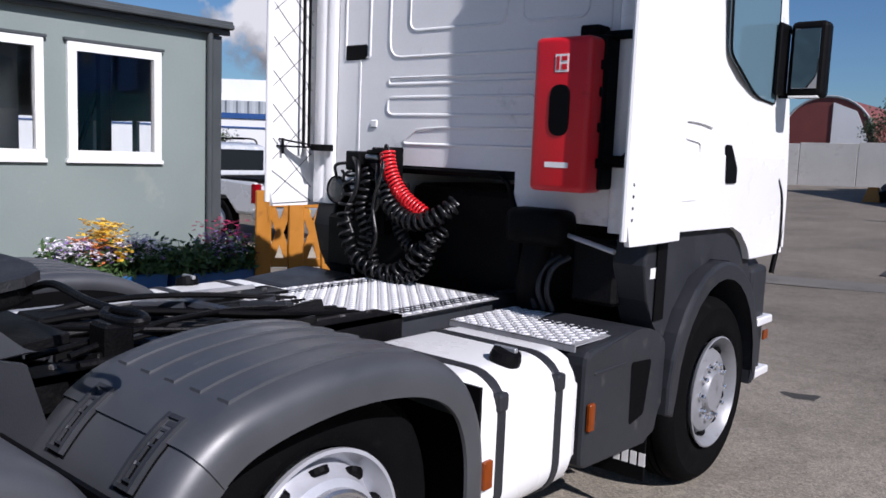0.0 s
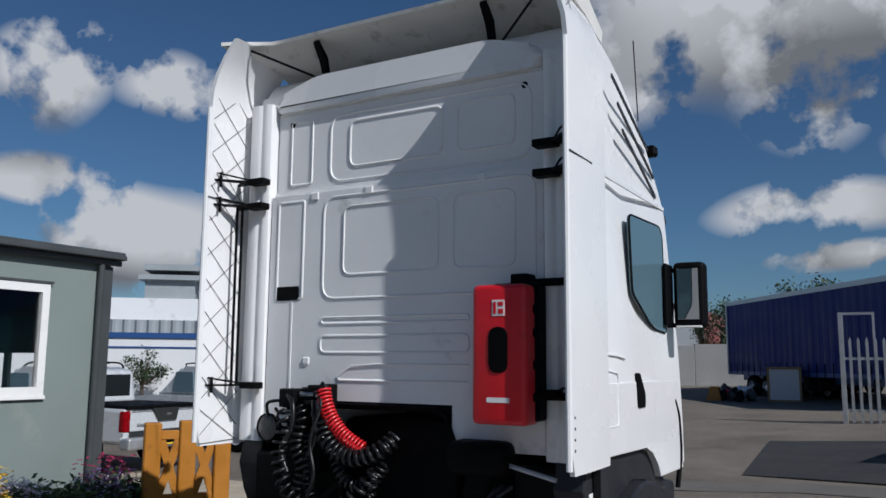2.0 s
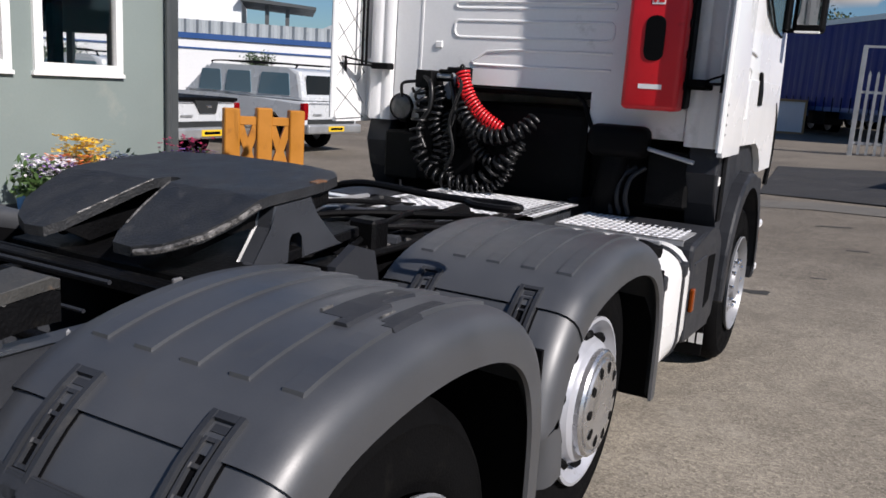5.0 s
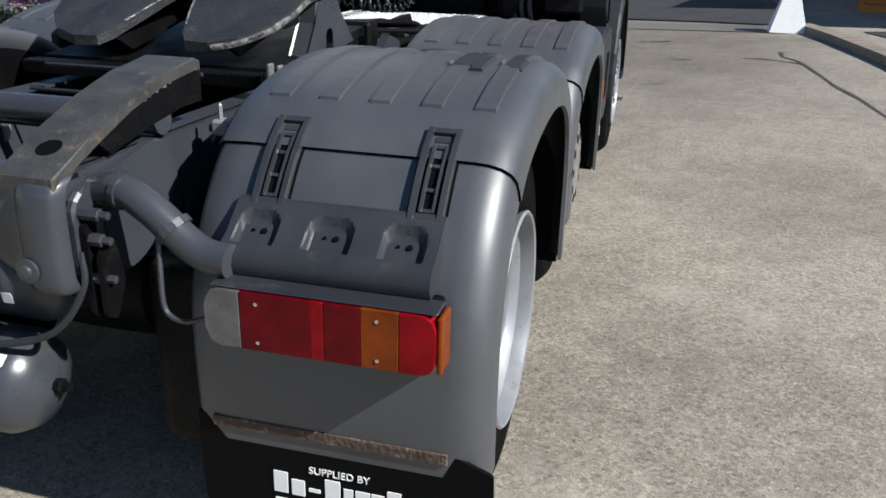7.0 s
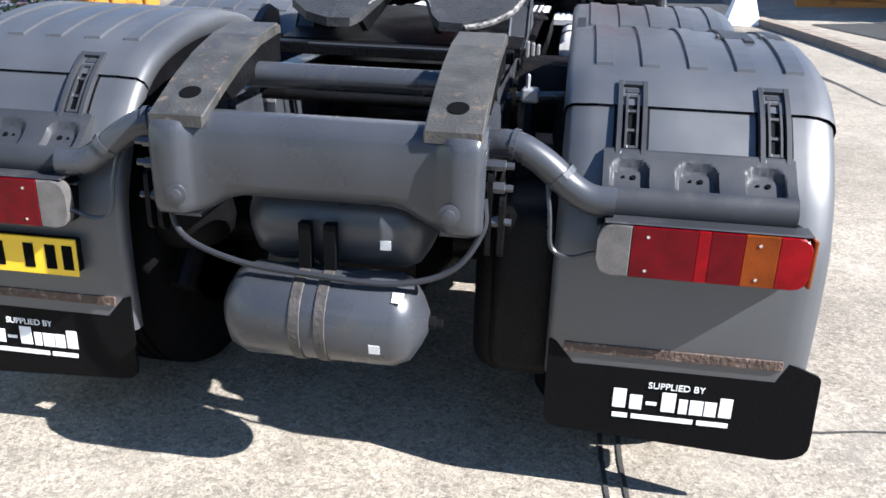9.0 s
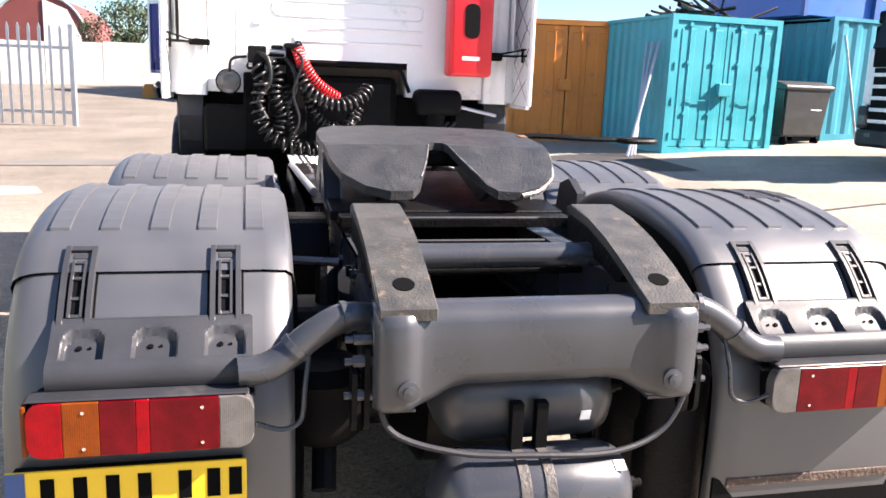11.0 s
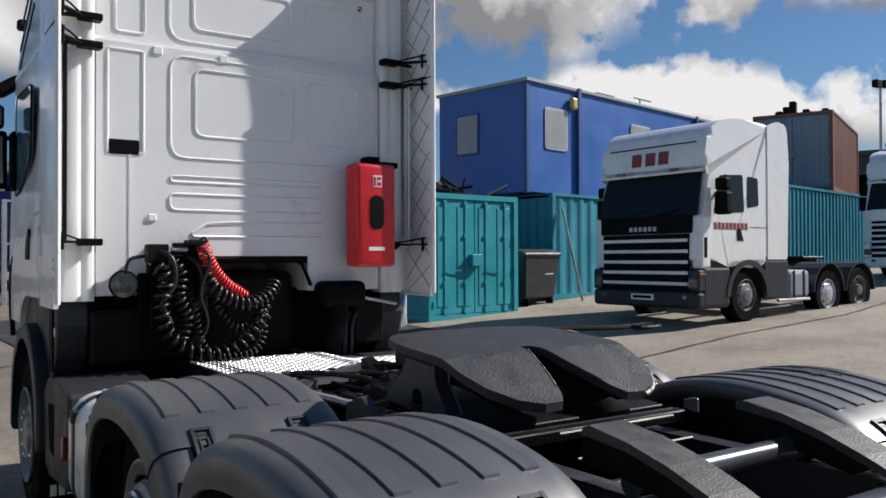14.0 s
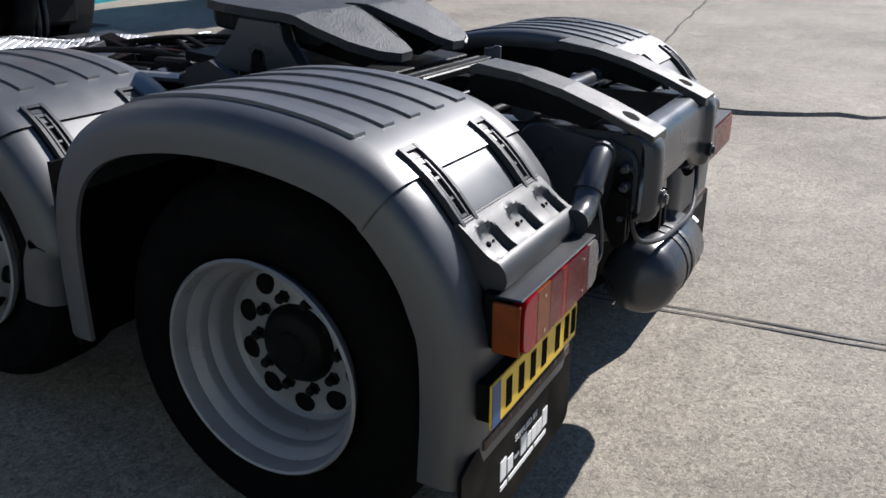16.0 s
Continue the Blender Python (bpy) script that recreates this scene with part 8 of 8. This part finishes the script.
for k, x in enumerate((-26, -19, -13, -7, -1, 5, 11, 17, 24)):
    tree(pose(x, -33 - 4 * (k % 3), lift(x, -33), 0, 0, 40 * k), 9.5 + (k * 5 % 4), 4.2, "tall dark green tree behind the yard", 60 + k, 2600)
yw = thing("yard_wall", Matrix(), "pale concrete panel wall along the far yard edge", "wall")
for k in range(14):
    x0 = -46 + 2.9 * k
    part("wall_panel", boxes((x0, x0 + 2.86, 46 - 0.08, 46 + 0.08, lift(x0 + 1.4, 46) - 0.3, lift(x0 + 1.4, 46) + 2.25), bevel=0.01), CONC_W, yw)
hg = thing("hangar", pose(-17.2, 72, 1.0), "curved red-sheeted hangar beyond the wall", "building")
arc = [(3.6 * math.cos(a), 3.0 + 3.4 * math.sin(a)) for a in (math.pi * k / 16 for k in range(17))]
part("hangar_shell", prism(bmesh.new(), [(3.6, 0)] + arc + [(-3.6, 0)], "y", 0, 16), material("red_hangar_sheet", (0.16, 0.04, 0.035), 0.6, 0, 0.2, 1, 20, 0.1), hg)
part("hangar_end", prism(bmesh.new(), [(3.2, 0), (3.2, 3), (2.2, 5.2), (0.4, 5.9), (0.4, 0)], "y", -0.1, 0.0), WHITE_WALL, hg)
part("hangar_rim", tube(bmesh.new(), [(x, -0.05, z) for x, z in arc], 0.1, 6), GREY_ROOF, hg)


# ---- blue curtain-sided trailer ----
def trailer(m, label, L=13.6):
    """Local: rear at x 0, length along x, side facing -y at y 0."""
    t = thing("curtain_trailer", m, label, "trailer", "parked trailers")
    bm = bmesh.new()
    n = 90
    lo_, hi_ = [], []
    for k in range(n + 1):
        x = 0.12 + (L - 0.24) * k / n
        w = 0.02 * math.sin(k * 1.9) + 0.015 * math.sin(k * 0.63)
        lo_.append(bm.verts.new((x, w, 1.15)))
        hi_.append(bm.verts.new((x, w * 0.4, 4.1)))
    for k in range(n):
        bm.faces.new((lo_[k], lo_[k + 1], hi_[k + 1], hi_[k]))
    part("curtain", bm, BLUE_TRL, t)
    part("trailer_body", boxes((0, L, 0.1, 2.5, 1.1, 4.25)), BLUE_TRL, t)
    part("roof_rail", boxes((0, L, -0.04, 0.1, 4.1, 4.28)), GALV, t)
    part("side_rave", boxes((0, L, -0.03, 0.1, 1.0, 1.15), (0, L, 0.7, 0.85, 0.75, 1.1)), BLUE_BAND, t)
    part("rear_post", boxes((0, 0.12, -0.05, 2.55, 1.0, 4.25)), GALV, t)
    for k in range(24):
        x = 0.4 + 0.56 * k
        if x < L - 0.2:
            part("curtain_strap", boxes((x, x + 0.04, -0.045, -0.03, 1.0, 1.5)), INK, t)
    for x in (2.2, 3.5, 4.8):
        for y in (0.18, 2.1):
            w = part("tyre", lathe(bmesh.new(), [(0.28, -0.15), (0.46, -0.15), (0.5, -0.1), (0.5, 0.1), (0.46, 0.15), (0.28, 0.15)], 28, pose(x, y, 0.5, 0, 0, 90)), RUBBER, t)
            part("rim", lathe(bmesh.new(), [(0.29, -0.15), (0.26, -0.13), (0.2, -0.02), (0.1, -0.02), (0.1, -0.12), (0.0, -0.13)], 24, pose(x, y, 0.5, 0, 0, 90)), RIM, w)
    part("landing_leg", boxes((10.6, 10.75, 0.3, 0.45, 0.1, 1.1)), DARK, t)
    part("spare_box", boxes((6.4, 7.6, 0.15, 0.9, 0.5, 1.0)), DARK, t)
    return t


trailer(pose(-5.1, 38.6, lift(-2, 34) - 0.1, 0, 0, math.degrees(math.atan2(-10.7, 7.4))), "dark blue curtain-sided trailer parked ahead")
trailer(pose(-3.9, 41.5, lift(-4, 40), 0, 0, math.degrees(math.atan2(-10.7, 7.4)) + 4), "second blue curtain-sided trailer behind the first")

# crate, cone, gates and small things ahead
cr = thing("crate", pose(-2.5, 32.4, lift(-2, 32.4), 0, 0, 12), "white panelled crate with a timber frame", "crate")
part("panel", boxes((0.05, 1.15, 0.05, 0.9, 0.05, 1.25)), WHITE_WALL, cr)
part("frame", boxes((0, 0.08, 0, 0.08, 0, 1.3), (1.12, 1.2, 0, 0.08, 0, 1.3), (0, 1.2, 0, 0.08, 1.22, 1.3), (0, 1.2, 0, 0.08, 0, 0.08)), material("raw_timber", (0.34, 0.22, 0.11), 0.7, 0, 0.2, 5, 60, 0.1), cr)
sk = thing("yellow_block", pose(-4.6, 33.2, lift(-4.6, 33)), "small yellow marker block", "marker")
part("block", frustum(-0.3, 0.3, -0.15, 0.15, -0.3, 0.3, -0.15, 0.15, 0, 0.55), WOOD_Y, sk)
jr = thing("junk_pile", pose(-3.4, 32.6, lift(-3.4, 32.6)), "heap of dark scrap and white sheets by the trailer", "junk")
rj = random.Random(12)
for k in range(16):
    x, y, z = rj.uniform(-0.9, 0.7), rj.uniform(-0.3, 0.6), rj.uniform(0, 0.4)
    bm = boxes((-0.2, 0.2, -0.15, 0.15, -0.1, 0.1), bevel=0.03)
    bmesh.ops.transform(bm, matrix=pose(x, y, z + 0.1, rj.uniform(0, 90), rj.uniform(0, 90), rj.uniform(0, 90)), verts=bm.verts)
    part("junk_piece", bm, rj.choice((DARK, DARK, PC_TRIM, WHITE_WALL, RED)), jr)


def palisade(m, n, pitch, h, label, frame_h=0.0, name="palisade_gate"):
    t = thing(name, m, label, "gate", "yard gates")
    w = n * pitch
    part("post", boxes((-0.06, 0.06, -0.06, 0.06, 0, max(h, frame_h)), bevel=0.008), GALV, t)
    part("post", boxes((w - 0.06, w + 0.06, -0.06, 0.06, 0, h), bevel=0.008), GALV, t)
    if frame_h:
        part("frame_bar", boxes((0.75, 0.81, -0.03, 0.03, 0.1, frame_h), (0, 0.8, -0.03, 0.03, frame_h - 0.06, frame_h)), GALV, t)
    part("rail", boxes((0, w, -0.03, 0.03, 0.35, 0.42)), GALV, t)
    part("rail", boxes((0, w, -0.03, 0.03, h - 0.6, h - 0.53)), GALV, t)
    for k in range(1, n):
        x = pitch * k
        o = [(x - 0.035, 0.08), (x + 0.035, 0.08), (x + 0.035, h - 0.1), (x, h), (x - 0.035, h - 0.1)]
        part("pale", prism(bmesh.new(), o, "y", -0.05, -0.03), GALV, t)
    return t


palisade(pose(0.78, 23.5, lift(0.8, 23.5) - 0.04, 0, 0, 4), 18, 0.20, 2.3, "galvanised palisade gate with a tall frame", 2.95)
palisade(pose(-10.0, 20.4, lift(-8, 20), 0, 0, -11), 21, 0.25, 2.5, "galvanised palisade fence panel")

# concrete block, kerb and surface marks to the right
cb = thing("concrete_block", pose(3.02, 11.55, lift(3.3, 11.7)), "white painted concrete block", "block")
part("block", frustum(0, 0.54, 0.14, 0.40, 0, 0.46, 0.13, 0.34, 0, 0.50), UPVC, cb)
ribbon("crack", SEAL, [(2.95, 9.6), (3.15, 8.5), (3.28, 7.3), (3.36, 6.5), (3.54, 5.6), (3.9, 4.6)], 0.05, "dark crack in the concrete", 0.006, 0.05, 2)
ribbon("crack", SEAL, [(3.15, 8.6), (2.9, 8.9), (2.5, 9.05)], 0.04, "dark crack in the concrete", 0.006, 0.05, 3)
for dx in (-0.028, 0.028):
    ribbon("slab_joint", SEAL, [(1.62 + dx, -8.0), (1.06 + dx, -3.2), (0.865 + dx, -1.55), (0.845 + dx, -1.15), (0.825 + dx, -0.8), (0.805 + dx, -0.5), (0.78 + dx, 1.5)], 0.016, "dark filled joint between concrete slabs", 0.005, 0.003, 11)
ribbon("slab_joint", SEAL, [(4.9, 5.6), (5.56, 5.74), (6.9, 6.05), (9.7, 6.46), (13.0, 6.6), (21.6, 8.3), (31.0, 7.7)], 0.07, "dark filled joint between concrete slabs", 0.007, 0.02, 4)
ribbon("slab_joint", SEAL, [(6.8, 1.24), (9.0, 1.45), (10.2, 1.6), (14.1, 1.95), (20.0, 3.06)], 0.035, "dark filled joint between concrete slabs", 0.006, 0.02, 5)
ribbon("crack", SEAL, [(0.88, -0.36), (1.2, -0.27), (1.34, -0.235), (1.62, -0.20), (2.17, -0.12), (3.4, 0.04), (5.0, 0.25)], 0.010, "fine crack in the concrete", 0.006, 0.02, 6)
ke = thing("broken_kerb", Matrix(), "worn concrete slab edge with a step", "kerb", kind="structure")
bm = bmesh.new()
rk = random.Random(3)
top, bot, back_ = [], [], []
for k in range(30):
    y = -6 + 0.25 * k
    x = 5.27 - 0.36 * min(0.0, y - 0.05) * (1 if y > -3 else 3.05 / (0.05 - y)) + rk.uniform(-0.07, 0.07)
    g = lift(x, y)
    bot.append(bm.verts.new((x, y, g - 0.01)))
    top.append(bm.verts.new((x + 0.04, y, g + 0.045 + rk.uniform(-0.02, 0.015))))
    back_.append(bm.verts.new((x + 1.6, y, lift(x + 1.6, y) + 0.012)))
for k in range(29):
    bm.faces.new((bot[k], bot[k + 1], top[k + 1], top[k]))
    bm.faces.new((top[k], top[k + 1], back_[k + 1], back_[k]))
part("kerb_slab", bm, CONCRETE, ke)
kb = thing("kerb_line", Matrix(), "raised concrete kerb before the containers", "kerb", kind="structure")
bm = bmesh.new()
for (x0, y0), (x1, y1) in (((3.55, 12.0), (3.85, 10.6)), ((3.85, 10.6), (4.12, 8.9)), ((4.12, 8.9), (4.32, 7.3)), ((4.32, 7.3), (4.9, 6.0))):
    n = 6
    for k in range(n):
        a, b = (x0 + (x1 - x0) * k / n, y0 + (y1 - y0) * k / n), (x0 + (x1 - x0) * (k + 1) / n, y0 + (y1 - y0) * (k + 1) / n)
        d = Vector((b[0] - a[0], b[1] - a[1])).normalized() * 0.12
        z = lift(*a)
        va = [bm.verts.new((p[0] + q * d.y, p[1] - q * d.x, z2)) for p in (a, b) for q, z2 in ((1, z - 0.05), (1, z + 0.10), (-1, z + 0.10), (-1, z - 0.05))]
        for f in ((0, 1, 5, 4), (1, 2, 6, 5), (2, 3, 7, 6), (0, 3, 2, 1), (4, 5, 6, 7)):
            bm.faces.new([va[i] for i in f])
part("kerb_stones", bm, KERB, kb)
patch("dark_paving", DARK_GROUND, [(4.35, 11.7), (4.95, 9.7), (6.4, 9.3), (6.4, 11.9)], "dark patch of ground behind the kerb", 0.012)
for x, y, a, b, sd in ((1.13, 6.15, 0.22, 0.10, 1), (1.3, 5.7, 0.10, 0.05, 2)):
    rr_ = random.Random(sd)
    patch("oil_stain", SEAL, [(x + a * rr_.uniform(0.7, 1.2) * math.cos(t), y + b * rr_.uniform(0.7, 1.2) * math.sin(t)) for t in (2 * math.pi * k / 12 for k in range(12))], "dark oil stain on the concrete", 0.004)

# ---- shed and open door beyond the parked lorries ----
SHED_D = material("dark_shed_sheeting", (0.07, 0.075, 0.08), 0.6, 0, 0.1, 0.7, 20, 0.05)
sh = thing("industrial_shed", local_frame(68, 36), "grey corrugated shed with a dark open doorway", "building")
bm = bmesh.new()
zz = 0.0
while zz < 5.8:
    prism(bm, [(0.0, zz), (-0.05, zz + 0.03), (-0.05, zz + 0.20), (0.0, zz + 0.24)], "x", 1.2, 22.0)
    zz += 0.30
part("cladding", bm, SHED, sh)
part("wall", boxes((1.2, 22, 0.0, 0.2, 0, 6.05), (-14, -9.0, 0, 0.2, 0, 6.05), (-9.0, 1.2, 0, 0.2, 5.2, 6.05), (-14, 22, 14, 14.2, 0, 6.05), (-14, -13.8, 0.2, 14, 0, 6.05), (21.8, 22, 0.2, 14, 0, 6.05)), SHED_D, sh)
part("roof", prism(bmesh.new(), [(-0.5, 6.02), (7, 6.5), (14.6, 6.02), (14.6, 6.2), (7, 6.7), (-0.5, 6.2)], "x", -14.5, 22.5), PC_TRIM, sh)
fp = thing("flood_light_mast", pose(31.7, 15.6, lift(31, 16)), "slim mast with two flood lights", "mast")
part("mast", tube(bmesh.new(), [(0, 0, 0), (0, 0, 7.0)], [0.08, 0.05], 8), GALV, fp)
part("flood_light", boxes((-0.5, -0.1, -0.15, 0.1, 6.9, 7.2), bevel=0.02), DARK, fp)
part("flood_light", boxes((0.1, 0.5, -0.15, 0.1, 6.95, 7.25), bevel=0.02), DARK, fp)
patch("tarmac_patch", DARK_GROUND, [(-0.03, 13.55), (1.0, 13.3), (2.0, 13.0), (3.05, 12.55), (3.5, 12.9), (3.6, 19.2), (1.0, 18.95), (-0.4, 18.85)], "dark rectangle on the ground", 0.024)
ribbon("concrete_strip", TARMAC, [(-4.5, 11.9), (-1.0, 12.1), (1.0, 12.45), (3.0, 12.05)], 0.85, "grey worn strip of paving before the dark rectangle", 0.012)
for pts, w in (([(1.15, 10.5), (1.60, 10.6)], 0.07), ([(1.62, 8.85), (1.86, 8.9)], 0.06), ([(1.42, 7.1), (1.56, 7.14)], 0.04)):
    ribbon("oil_stain", SEAL, pts, w, "dark oil stain on the concrete", 0.006, 0.02, 9)
